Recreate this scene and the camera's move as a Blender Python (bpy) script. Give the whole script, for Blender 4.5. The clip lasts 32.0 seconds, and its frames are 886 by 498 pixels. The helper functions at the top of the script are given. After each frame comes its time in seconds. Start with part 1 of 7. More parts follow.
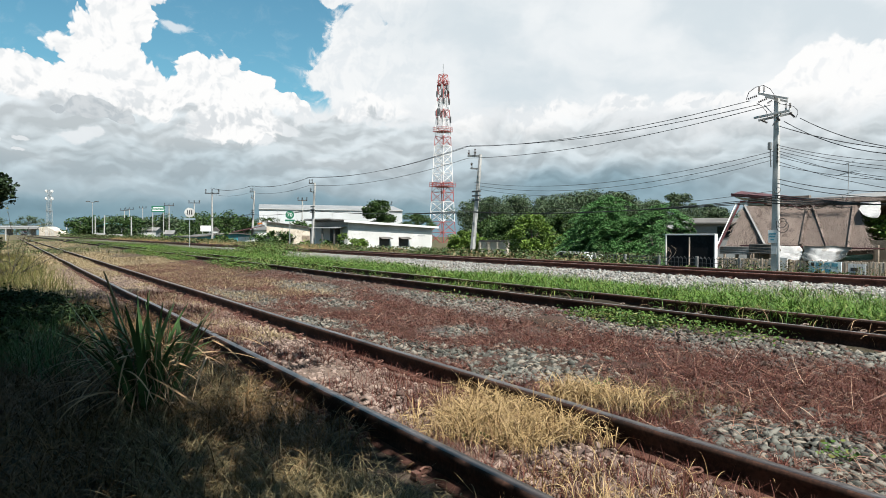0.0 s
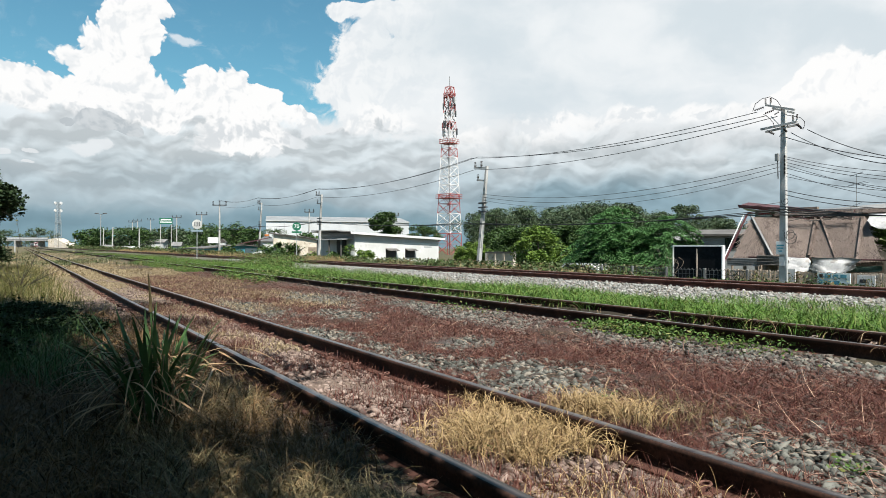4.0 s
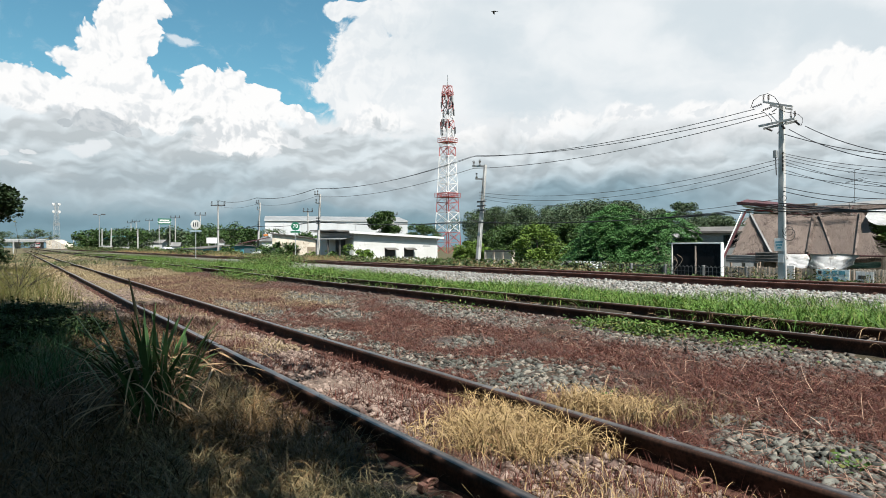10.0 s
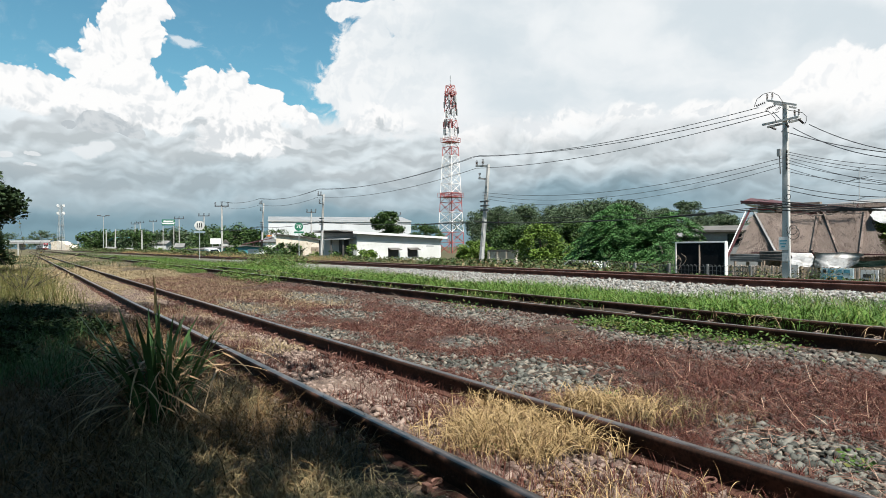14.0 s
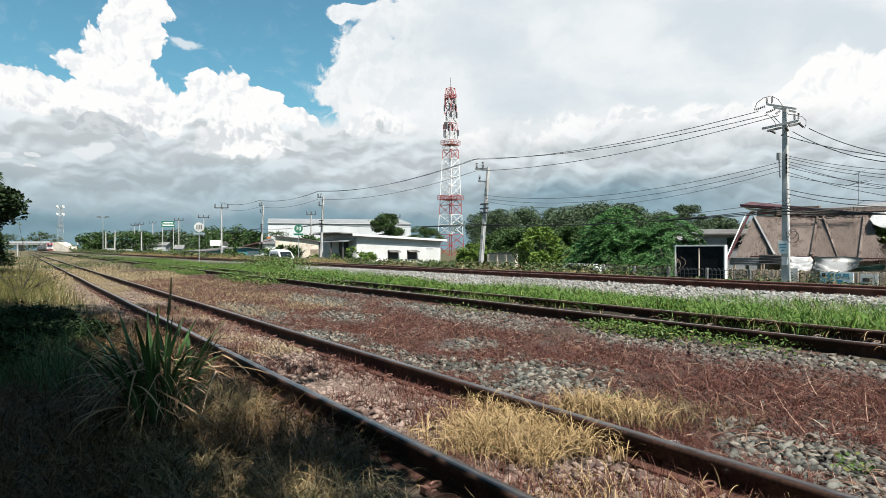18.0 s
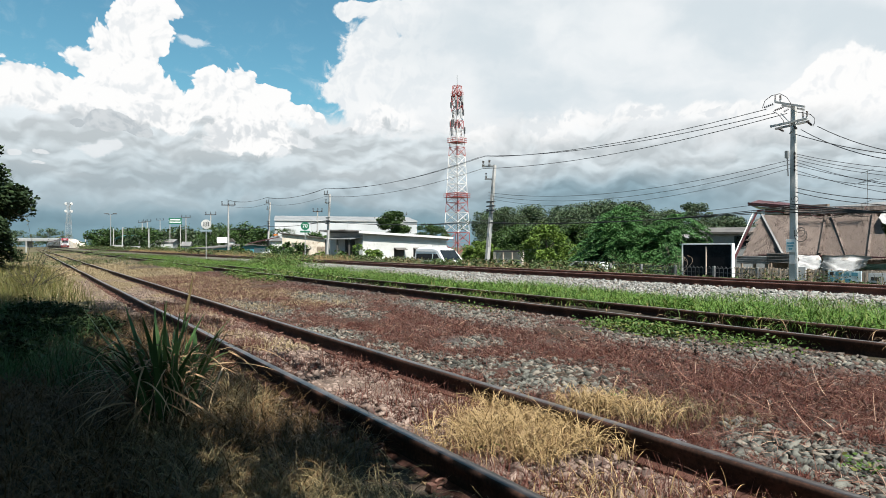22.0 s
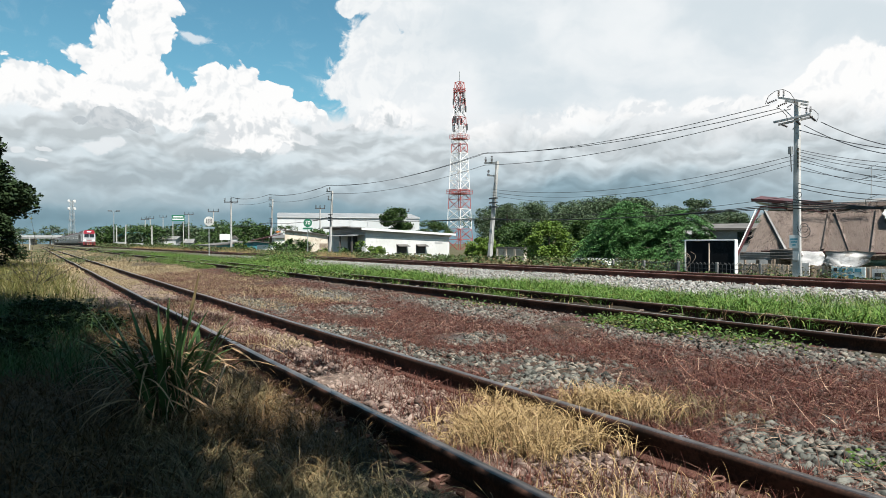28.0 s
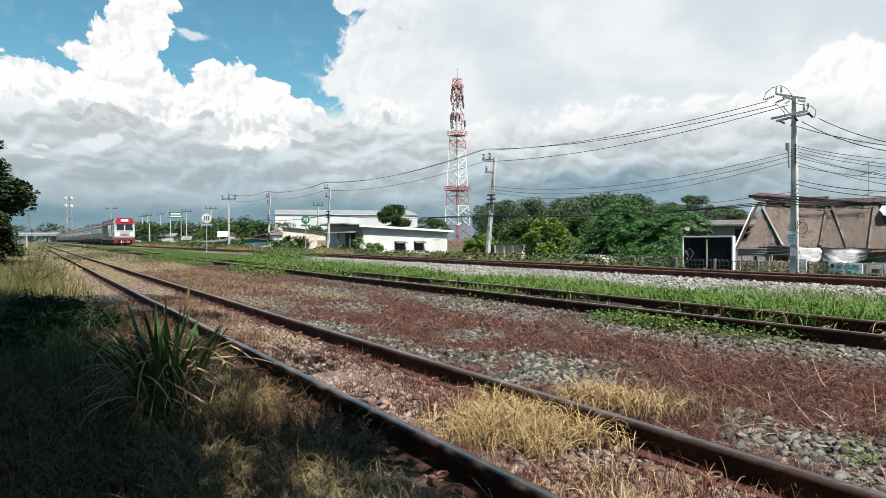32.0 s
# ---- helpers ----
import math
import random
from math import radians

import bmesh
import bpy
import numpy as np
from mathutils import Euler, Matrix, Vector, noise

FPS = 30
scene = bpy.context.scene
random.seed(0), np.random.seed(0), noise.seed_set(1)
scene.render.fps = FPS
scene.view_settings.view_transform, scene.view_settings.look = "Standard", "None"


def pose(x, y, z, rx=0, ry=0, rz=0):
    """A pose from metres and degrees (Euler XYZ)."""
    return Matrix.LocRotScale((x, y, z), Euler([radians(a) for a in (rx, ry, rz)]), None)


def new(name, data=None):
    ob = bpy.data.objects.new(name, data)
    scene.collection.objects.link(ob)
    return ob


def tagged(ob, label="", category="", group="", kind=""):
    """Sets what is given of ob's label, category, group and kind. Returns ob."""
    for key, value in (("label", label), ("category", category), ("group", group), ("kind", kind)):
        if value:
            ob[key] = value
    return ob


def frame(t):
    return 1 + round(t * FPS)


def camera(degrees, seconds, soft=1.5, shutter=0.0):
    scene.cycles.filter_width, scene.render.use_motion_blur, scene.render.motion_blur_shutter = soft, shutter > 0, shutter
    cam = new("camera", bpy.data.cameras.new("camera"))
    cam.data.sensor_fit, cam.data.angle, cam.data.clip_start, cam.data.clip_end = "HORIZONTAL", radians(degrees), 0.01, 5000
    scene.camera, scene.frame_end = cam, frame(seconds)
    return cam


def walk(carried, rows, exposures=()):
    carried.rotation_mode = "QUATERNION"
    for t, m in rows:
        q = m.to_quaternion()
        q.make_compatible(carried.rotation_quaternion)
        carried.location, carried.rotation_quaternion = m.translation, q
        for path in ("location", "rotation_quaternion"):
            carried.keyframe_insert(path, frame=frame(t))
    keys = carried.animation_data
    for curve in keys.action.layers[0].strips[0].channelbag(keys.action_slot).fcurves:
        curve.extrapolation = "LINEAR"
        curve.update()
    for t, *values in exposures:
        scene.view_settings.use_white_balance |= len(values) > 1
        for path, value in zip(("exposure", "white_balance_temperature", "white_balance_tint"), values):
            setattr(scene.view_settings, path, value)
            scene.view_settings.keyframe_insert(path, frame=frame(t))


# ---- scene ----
# the camera, hand-held on the spot
cam = camera(66.0, 32.0, soft=0.7)
WALK = [
    (0.0, pose(0, 0, 0.96, 88.959, -0.311, -32.346)),
    (0.5, pose(0, 0, 0.96, 89.132, -0.207, -32.247)),
    (1.0, pose(0, 0, 0.96, 89.281, -0.317, -32.302)),
    (1.5, pose(0, 0, 0.96, 89.256, -0.186, -31.999)),
    (2.0, pose(0, 0, 0.96, 89.48, -0.112, -32.135)),
    (2.5, pose(0, 0, 0.96, 89.491, -0.039, -32.057)),
    (3.0, pose(0, 0, 0.96, 89.54, 0.077, -31.67)),
    (3.5, pose(0, 0, 0.96, 89.839, -0.148, -31.594)),
    (5.5, pose(0, 0, 0.96, 89.982, -0.543, -32.257)),
    (6.0, pose(0, 0, 0.96, 89.831, -0.292, -31.864)),
    (6.5, pose(0, 0, 0.96, 89.829, -0.193, -31.912)),
    (7.0, pose(0, 0, 0.96, 90.028, -0.116, -32.088)),
    (7.5, pose(0, 0, 0.96, 89.836, -0.049, -32.203)),
    (8.0, pose(0, 0, 0.96, 89.83, -0.07, -32.18)),
    (8.5, pose(0, 0, 0.96, 89.731, 0.063, -31.938)),
    (9.0, pose(0, 0, 0.96, 89.751, 0.096, -32.038)),
    (9.5, pose(0, 0, 0.96, 89.837, 0.224, -31.806)),
    (10.0, pose(0, 0, 0.96, 89.831, 0.066, -31.896)),
    (10.5, pose(0, 0, 0.96, 89.528, 0.023, -31.746)),
    (11.0, pose(0, 0, 0.96, 89.76, -0.026, -31.629)),
    (11.5, pose(0, 0, 0.96, 89.635, -0.144, -31.59)),
    (12.0, pose(0, 0, 0.96, 89.859, -0.161, -31.696)),
    (12.5, pose(0, 0, 0.96, 89.788, -0.099, -31.585)),
    (13.0, pose(0, 0, 0.96, 89.763, -0.0, -31.575)),
    (13.5, pose(0, 0, 0.96, 89.74, 0.196, -31.637)),
    (14.0, pose(0, 0, 0.96, 89.828, 0.268, -31.61)),
    (14.5, pose(0, 0, 0.96, 89.845, 0.009, -31.675)),
    (16.5, pose(0, 0, 0.96, 89.762, -0.062, -31.595)),
    (17.0, pose(0, 0, 0.96, 89.752, -0.217, -31.513)),
    (17.5, pose(0, 0, 0.96, 89.828, -0.074, -31.585)),
    (18.0, pose(0, 0, 0.96, 90.041, 0.062, -31.644)),
    (18.5, pose(0, 0, 0.96, 89.864, 0.061, -31.701)),
    (19.0, pose(0, 0, 0.96, 90.121, 0.007, -31.649)),
    (19.5, pose(0, 0, 0.96, 90.103, 0.128, -31.282)),
    (20.0, pose(0, 0, 0.96, 90.206, -0.008, -31.255)),
    (20.5, pose(0, 0, 0.96, 90.036, 0.044, -31.298)),
    (21.0, pose(0, 0, 0.96, 89.72, -0.103, -31.367)),
    (21.5, pose(0, 0, 0.96, 89.751, -0.117, -30.988)),
    (22.0, pose(0, 0, 0.96, 89.842, -0.091, -31.122)),
    (22.5, pose(0, 0, 0.96, 90.123, -0.122, -31.228)),
    (23.0, pose(0, 0, 0.96, 90.315, -0.209, -31.155)),
    (23.5, pose(0, 0, 0.96, 90.006, -0.227, -31.187)),
    (24.0, pose(0, 0, 0.96, 89.881, -0.291, -31.286)),
    (24.5, pose(0, 0, 0.96, 89.754, -0.19, -31.116)),
    (25.0, pose(0, 0, 0.96, 89.772, -0.185, -31.382)),
    (25.5, pose(0, 0, 0.96, 89.517, -0.228, -31.287)),
    (27.5, pose(0, 0, 0.96, 89.361, 0.097, -31.199)),
    (28.0, pose(0, 0, 0.96, 89.558, 0.004, -30.903)),
    (28.5, pose(0, 0, 0.96, 89.41, 0.145, -30.879)),
    (29.0, pose(0, 0, 0.96, 89.591, 0.161, -30.786)),
    (29.5, pose(0, 0, 0.96, 88.974, 0.162, -30.81)),
    (30.0, pose(0, 0, 0.96, 88.821, 0.082, -30.64)),
    (30.5, pose(0, 0, 0.96, 88.743, 0.094, -30.754)),
    (31.0, pose(0, 0, 0.96, 88.93, 0.014, -30.671)),
    (31.5, pose(0, 0, 0.96, 89.084, 0.089, -31.03)),
    (32.0, pose(0, 0, 0.96, 89.285, 0.081, -31.076)),
]
walk(cam, WALK, exposures=[(0.0, 1.08), (32.0, 1.08)])

# world: a blue sky with large cumulus, given by azimuth (from the track's run) and elevation in degrees
TO_SUN = Vector((-0.08, -0.62, 1.0)).normalized()
SUN_POWER = 5.0
sun_data = bpy.data.lights.new("sun", "SUN")
sun_data.energy, sun_data.angle, sun_data.color = SUN_POWER, radians(0.6), (1.0, 0.96, 0.89)
sun_lamp = new("sun", sun_data)
sun_lamp.matrix_world = TO_SUN.to_track_quat("Z", "Y").to_matrix().to_4x4()


class Nodes:
    """Short hand for building node trees."""

    def __init__(self, tree):
        self.tree = tree
        tree.nodes.clear()

    def put(self, socket, value):
        if isinstance(value, bpy.types.NodeSocket):
            self.tree.links.new(value, socket)
        elif value is not None:
            if isinstance(value, tuple) and socket.type == "RGBA" and len(value) == 3:
                value = (*value, 1.0)
            socket.default_value = value

    def add(self, kind, ins=None, operation="", use_clamp=False):
        node = self.tree.nodes.new(kind)
        if operation:
            node.operation = operation
        if use_clamp:
            node.use_clamp = True
        for key, value in (ins or {}).items():
            self.put(node.inputs[key], value)
        return node

    def math(self, op, a, b=None, c=None, clamp=False):
        n = self.add("ShaderNodeMath", operation=op, use_clamp=clamp)
        self.put(n.inputs[0], a), self.put(n.inputs[1], b), self.put(n.inputs[2], c)
        return n.outputs[0]

    def mix(self, f, a, b, blend="MIX"):
        n = self.add("ShaderNodeMix")
        n.data_type, n.blend_type = "RGBA", blend
        self.put(n.inputs[0], f), self.put(n.inputs[6], a), self.put(n.inputs[7], b)
        return n.outputs[2]

    def step(self, value, lo, hi, a=0.0, b=1.0):
        n = self.add("ShaderNodeMapRange")
        n.interpolation_type = "SMOOTHSTEP"
        for k, v in zip((0, 1, 2, 3, 4), (value, lo, hi, a, b)):
            self.put(n.inputs[k], v)
        return n.outputs[0]

    def noise(self, vector, scale, detail=4.0, rough=0.55, warp=0.0):
        n = self.add("ShaderNodeTexNoise", {"Scale": scale, "Detail": detail, "Roughness": rough, "Distortion": warp})
        self.put(n.inputs["Vector"], vector)
        return n.outputs["Fac"]


def build_world():
    world = bpy.data.worlds.new("sky")
    scene.world = world
    world.use_nodes = True
    N = Nodes(world.node_tree)
    sky = N.add("ShaderNodeTexSky")
    sky.sky_type, sky.sun_disc = "NISHITA", False
    sky.sun_elevation = math.asin(TO_SUN.z)
    sky.sun_rotation = math.atan2(TO_SUN.x, TO_SUN.y)
    sky.air_density, sky.dust_density, sky.ozone_density = 1.0, 0.6, 2.0
    way = N.add("ShaderNodeTexCoord").outputs["Generated"]
    xyz = N.add("ShaderNodeSeparateXYZ", {0: way}).outputs
    deg = 180 / math.pi
    az = N.math("MULTIPLY", N.math("ARCTAN2", xyz[0], xyz[1]), deg)
    el = N.math("MULTIPLY", N.math("ARCSINE", xyz[2]), deg)
    flat = N.add("ShaderNodeCombineXYZ", {0: az, 1: el, 2: 0.0}).outputs[0]
    # ragged edges: the coordinates are pushed about a little by noise
    push = N.add("ShaderNodeTexNoise", {"Vector": flat, "Scale": 0.2, "Detail": 5.0, "Roughness": 0.5}).outputs["Color"]
    shift = N.add("ShaderNodeVectorMath", {0: push, 1: (0.5, 0.5, 0.5)}, operation="SUBTRACT").outputs[0]
    shift = N.add("ShaderNodeVectorMath", {0: shift, "Scale": 3.6}, operation="SCALE").outputs[0]
    bent = N.add("ShaderNodeVectorMath", {0: flat, 1: shift}, operation="ADD").outputs[0]

    def moved(v, by):
        return N.add("ShaderNodeVectorMath", {0: v, 1: by}, operation="ADD").outputs[0]

    def stretched(v, by):
        return N.add("ShaderNodeVectorMath", {0: v, 1: by}, operation="MULTIPLY").outputs[0]

    def billow(p, octaves=((0.24, 0.5), (0.58, 0.27), (1.4, 0.15), (3.3, 0.08))):
        """Rounded heads of cloud at several sizes."""
        total = None
        for scale, weight in octaves:
            v = N.add("ShaderNodeTexVoronoi", {"Vector": p, "Scale": scale})
            v.voronoi_dimensions, v.feature = "2D", "SMOOTH_F1"
            N.put(v.inputs["Smoothness"], 0.3)
            term = N.math("MULTIPLY", N.math("SUBTRACT", 0.42, v.outputs["Distance"]), weight)
            total = term if total is None else N.math("ADD", total, term)
        return total

    def blob(a, e, ra, re):
        n = N.add("ShaderNodeVectorMath", {0: bent, 1: (a, e, 0)}, operation="SUBTRACT").outputs[0]
        n = stretched(n, (1 / ra, 1 / re, 0))
        n = N.add("ShaderNodeVectorMath", {0: n}, operation="LENGTH").outputs["Value"]
        return N.math("SUBTRACT", 1.0, n)

    def union(rows):
        out = blob(*rows[0])
        for r in rows[1:]:
            out = N.math("SMOOTH_MAX", out, blob(*r), 0.1)
        return out

    def plus(a, b, k):
        return N.math("ADD", a, N.math("MULTIPLY", b, k))

    lumps = billow(bent)
    # towards the light, up and to the left: what faces it is lit
    crest = N.math("MULTIPLY", N.math("SUBTRACT", lumps, billow(moved(bent, (-0.35, 0.5, 0)))), 3.4)
    wisps = N.math("SUBTRACT", N.noise(stretched(bent, (1.0, 1.6, 1.0)), 0.5, 7.0, 0.62, 0.3), 0.5)
    heads = union([(7.41, 18.22, 2.05, 5.83), (7.22, 15.43, 2.36, 3.2), (5.48, 13.22, 3.24, 3.02), (2.87, 10.92, 4.73, 2.2), (-0.64, 10.73, 2.03, 1.74), (7.42, 11.16, 3.15, 2.49),
                   (9.83, 10.3, 2.45, 2.13), (13.81, 11.44, 3.43, 2.38), (16.43, 11.16, 1.77, 1.98), (15.34, 9.12, 4.14, 2.66), (19.34, 10.64, 2.04, 0.98), (-7.0, 10.5, 6.0, 3.0)])
    veil = union([(37.13, 17.31, 11.59, 11.08), (28.63, 13.38, 7.06, 5.81), (24.86, 12.4, 3.27, 2.24), (23.91, 18.9, 2.09, 0.59), (54.78, 16.11, 15.85, 13.11), (25.55, 16.62, 1.87, 1.73),
                  (27.67, 18.6, 3.77, 1.27), (22.54, 13.0, 1.85, 1.24), (85.0, 14.0, 24.0, 15.0), (29.5, 17.5, 4.2, 3.2)])
    puffs = union([(27.22, 10.87, 2.83, 1.46), (20.25, 10.45, 1.73, 0.9), (24.87, 10.37, 1.87, 0.82), (31.95, 10.23, 1.14, 1.84), (33.62, 9.08, 2.37, 1.85), (42.27, 10.31, 3.21, 1.26),
                   (39.96, 9.24, 2.79, 1.01), (47.21, 10.57, 2.64, 0.97), (51.94, 10.31, 2.5, 0.86), (54.4, 10.36, 1.61, 0.85)])
    right = union([(61.62, 11.36, 3.92, 2.96), (58.69, 10.44, 3.01, 2.04), (64.05, 11.47, 3.05, 2.31), (56.0, 10.03, 1.58, 0.92), (60.53, 12.47, 1.82, 1.78), (66.0, 9.9, 5.5, 2.4)])
    lobes = union([(4.91, 9.5, 1.9, 0.95), (6.84, 9.05, 1.3, 0.62), (2.69, 9.2, 0.6, 0.28)])
    gaps = union([(3.98, 7.44, 1.56, 0.58), (0.74, 7.04, 0.7, 0.24), (0.56, 5.99, 0.49, 0.2), (-0.98, 6.59, 0.54, 0.39), (19.34, 8.61, 1.81, 0.63)])
    gloom = union([(44.56, 4.01, 15.88, 2.53), (0.74, 2.07, 9.08, 1.22), (18.45, 2.41, 13.29, 1.2)])
    # the blue behind, a little hazier lower down
    colour = N.mix(1.0, sky.outputs[0], (0.082, 0.136, 0.124), "MULTIPLY")
    thin = N.math("MULTIPLY", N.step(wisps, 0.0, 0.35), N.step(el, 22.0, 10.0, 0.05, 0.4))
    colour = N.mix(thin, colour, (0.72, 0.82, 0.88))
    colour = N.mix(N.step(plus(blob(10.73, 15.82, 1.41, 0.53), wisps, 1.8), 0.0, 0.7, 0.0, 0.75), colour, (0.85, 0.9, 0.94))
    # the high pale layer
    soft_shade = N.noise(stretched(bent, (0.55, 1.1, 1.0)), 0.13, 5.0, 0.5)
    pale = N.mix(N.step(soft_shade, 0.36, 0.62), (0.70, 0.78, 0.83), (0.90, 0.935, 0.955))
    pale = N.mix(N.step(az, 36.0, 22.0, 0.0, 0.7), pale, N.mix(N.step(crest, -0.4, 0.3), (0.84, 0.88, 0.91), (0.99, 1.0, 1.0)))
    cover = N.step(plus(plus(veil, wisps, 0.8), lumps, 0.6), -0.02, 0.16)
    colour = N.mix(cover, colour, pale)
    # nothing but cloud low down
    colour = N.mix(N.step(plus(el, wisps, 3.0), 11.4, 9.6), colour, (0.86, 0.89, 0.91))
    # white cumulus
    def whites(lit_lo, lit_hi, dull):
        return N.mix(N.step(crest, lit_lo, lit_hi), dull, (1.02, 1.02, 1.015))
    mass = plus(plus(heads, lumps, 1.15), wisps, 0.12)
    dull = N.mix(N.step(el, 8.5, 12.5), (0.74, 0.775, 0.80), (0.86, 0.89, 0.91))
    colour = N.mix(N.step(mass, -0.02, 0.06), colour, whites(-0.5, 0.05, dull))
    mass = plus(plus(puffs, lumps, 1.5), wisps, 0.8)
    colour = N.mix(N.step(mass, -0.1, 0.5, 0.0, 0.9), colour, whites(-0.4, 0.15, (0.82, 0.855, 0.88)))
    mass = plus(plus(right, lumps, 0.7), wisps, 0.2)
    colour = N.mix(N.math("MULTIPLY", N.step(mass, -0.02, 0.1), N.step(plus(el, wisps, 4.0), 8.0, 10.5)), colour, whites(-0.6, -0.1, (0.92, 0.94, 0.955)))
    # the grey layer beneath, in flat heaps, darker and bluer towards the horizon
    banks = billow(stretched(bent, (0.55, 1.25, 1.0)), ((0.3, 0.5), (0.7, 0.3), (1.7, 0.16)))
    bank_lit = N.math("MULTIPLY", N.math("SUBTRACT", banks, billow(stretched(moved(bent, (-0.4, 0.55, 0)), (0.55, 1.25, 1.0)), ((0.3, 0.5), (0.7, 0.3), (1.7, 0.16)))), 1.15)
    low = N.math("SUBTRACT", N.noise(stretched(bent, (0.5, 1.7, 1.0)), 0.16, 6.0, 0.58), 0.5)
    tall = plus(el, low, 7.0)
    grey = N.mix(N.step(tall, 0.8, 4.6), (0.23, 0.365, 0.43), (0.46, 0.555, 0.605))
    grey = N.mix(N.step(tall, 4.0, 8.2), grey, (0.63, 0.69, 0.72))
    grey = N.mix(N.step(tall, 8.0, 10.5), grey, (0.72, 0.77, 0.80))
    grey = N.mix(N.step(plus(gloom, low, 1.2), -0.05, 0.75, 0.0, 0.75), grey, (0.205, 0.335, 0.405))
    shade = N.math("ADD", 1.0, N.math("MULTIPLY", bank_lit, N.step(el, 2.0, 6.0, 0.25, 1.0)))
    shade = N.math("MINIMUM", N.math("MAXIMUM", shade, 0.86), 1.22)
    grey = N.mix(1.0, grey, N.add("ShaderNodeCombineXYZ", {0: shade, 1: shade, 2: shade}).outputs[0], "MULTIPLY")
    top = plus(plus(el, lumps, -4.5), N.step(blob(15.34, 8.0, 4.8, 3.1), 0.0, 0.6), 2.4)
    top = plus(top, wisps, 1.5)
    under = N.math("MULTIPLY", N.step(top, N.step(az, 26.0, 36.0, 9.9, 10.8), N.step(az, 26.0, 36.0, 9.1, 6.6)), N.step(plus(gaps, wisps, 1.2), 0.0, 0.3, 1.0, 0.25))
    colour = N.mix(under, colour, grey)
    colour = N.mix(N.step(plus(plus(lobes, lumps, 0.8), wisps, 0.2), 0.02, 0.12, 0.0, 0.9), colour, N.mix(N.step(crest, -0.35, 0.2), (0.52, 0.57, 0.605), (0.66, 0.70, 0.725)))
    # the sky is open overhead and round the sun
    blue = N.mix(1.0, sky.outputs[0], (0.082, 0.136, 0.124), "MULTIPLY")
    colour = N.mix(N.step(el, 27.0, 42.0), colour, blue)
    # beneath the horizon plain haze
    colour = N.mix(N.step(el, -1.5, 0.0), (0.25, 0.28, 0.28), colour)
    back = N.add("ShaderNodeBackground", {"Color": colour, "Strength": 0.46})
    N.add("ShaderNodeOutputWorld", {"Surface": back.outputs[0]})


build_world()

# ---- materials ----
def shader(name, paint, rough=0.8, metal=0.0, bump=None, spec=0.5, extra=None):
    """A material whose colour comes from paint(N, coord), with relief bump(N, coord) -> (height, strength, distance)."""
    m = bpy.data.materials.new(name)
    m.use_nodes = True
    N = Nodes(m.node_tree)
    co = N.add("ShaderNodeTexCoord").outputs["Object"]
    bsdf = N.add("ShaderNodeBsdfPrincipled", {"Metallic": metal, "Specular IOR Level": spec})
    N.put(bsdf.inputs["Base Color"], paint(N, co) if callable(paint) else paint)
    N.put(bsdf.inputs["Roughness"], rough(N, co) if callable(rough) else rough)
    if bump:
        height, strength, distance = bump(N, co)
        b = N.add("ShaderNodeBump", {"Height": height, "Strength": strength, "Distance": distance})
        N.put(bsdf.inputs["Normal"], b.outputs[0])
    if extra:
        extra(N, co, bsdf)
    N.add("ShaderNodeOutputMaterial", {"Surface": bsdf.outputs[0]})
    return m


def two_tone(a, b, big=3.0, fine=40.0, c=None, lo=0.42, hi=0.6):
    """Paint that wanders between two colours at a large and a fine scale, with specks of a third."""
    def paint(N, co):
        f = N.math("ADD", N.math("MULTIPLY", N.noise(co, big, 4), 0.65), N.math("MULTIPLY", N.noise(co, fine, 3), 0.35))
        col = N.mix(N.step(f, lo, hi), a, b)
        if c:
            col = N.mix(N.step(N.noise(co, big * 2.3, 5, 0.7), 0.56, 0.68), col, c)
        return col
    return paint


def by_island(a, b, c=None, soft=0.0):
    """Colour that differs from blade to blade, stone to stone."""
    def paint(N, co):
        r = N.add("ShaderNodeNewGeometry").outputs["Random Per Island"]
        col = N.mix(r, a, b)
        if c:
            col = N.mix(N.step(N.math("FRACT", N.math("MULTIPLY", r, 7.13)), 0.72, 0.9), col, c)
        return col
    return paint


def by_object(a, b):
    def paint(N, co):
        return N.mix(N.add("ShaderNodeObjectInfo").outputs["Random"], a, b)
    return paint


def fine(scale, strength=0.4, distance=0.01, detail=5.0):
    return lambda N, co: (N.noise(co, scale, detail, 0.6), strength, distance)


def leafy(name, a, b, c=None, rough=0.55):
    """Foliage: differs leaf by leaf and lets some light through."""
    def extra(N, co, bsdf):
        N.put(bsdf.inputs["Subsurface Weight"], 0.0)
        N.put(bsdf.inputs["Transmission Weight"], 0.0)
    return shader(name, by_island(a, b, c), rough, spec=0.25, extra=extra)


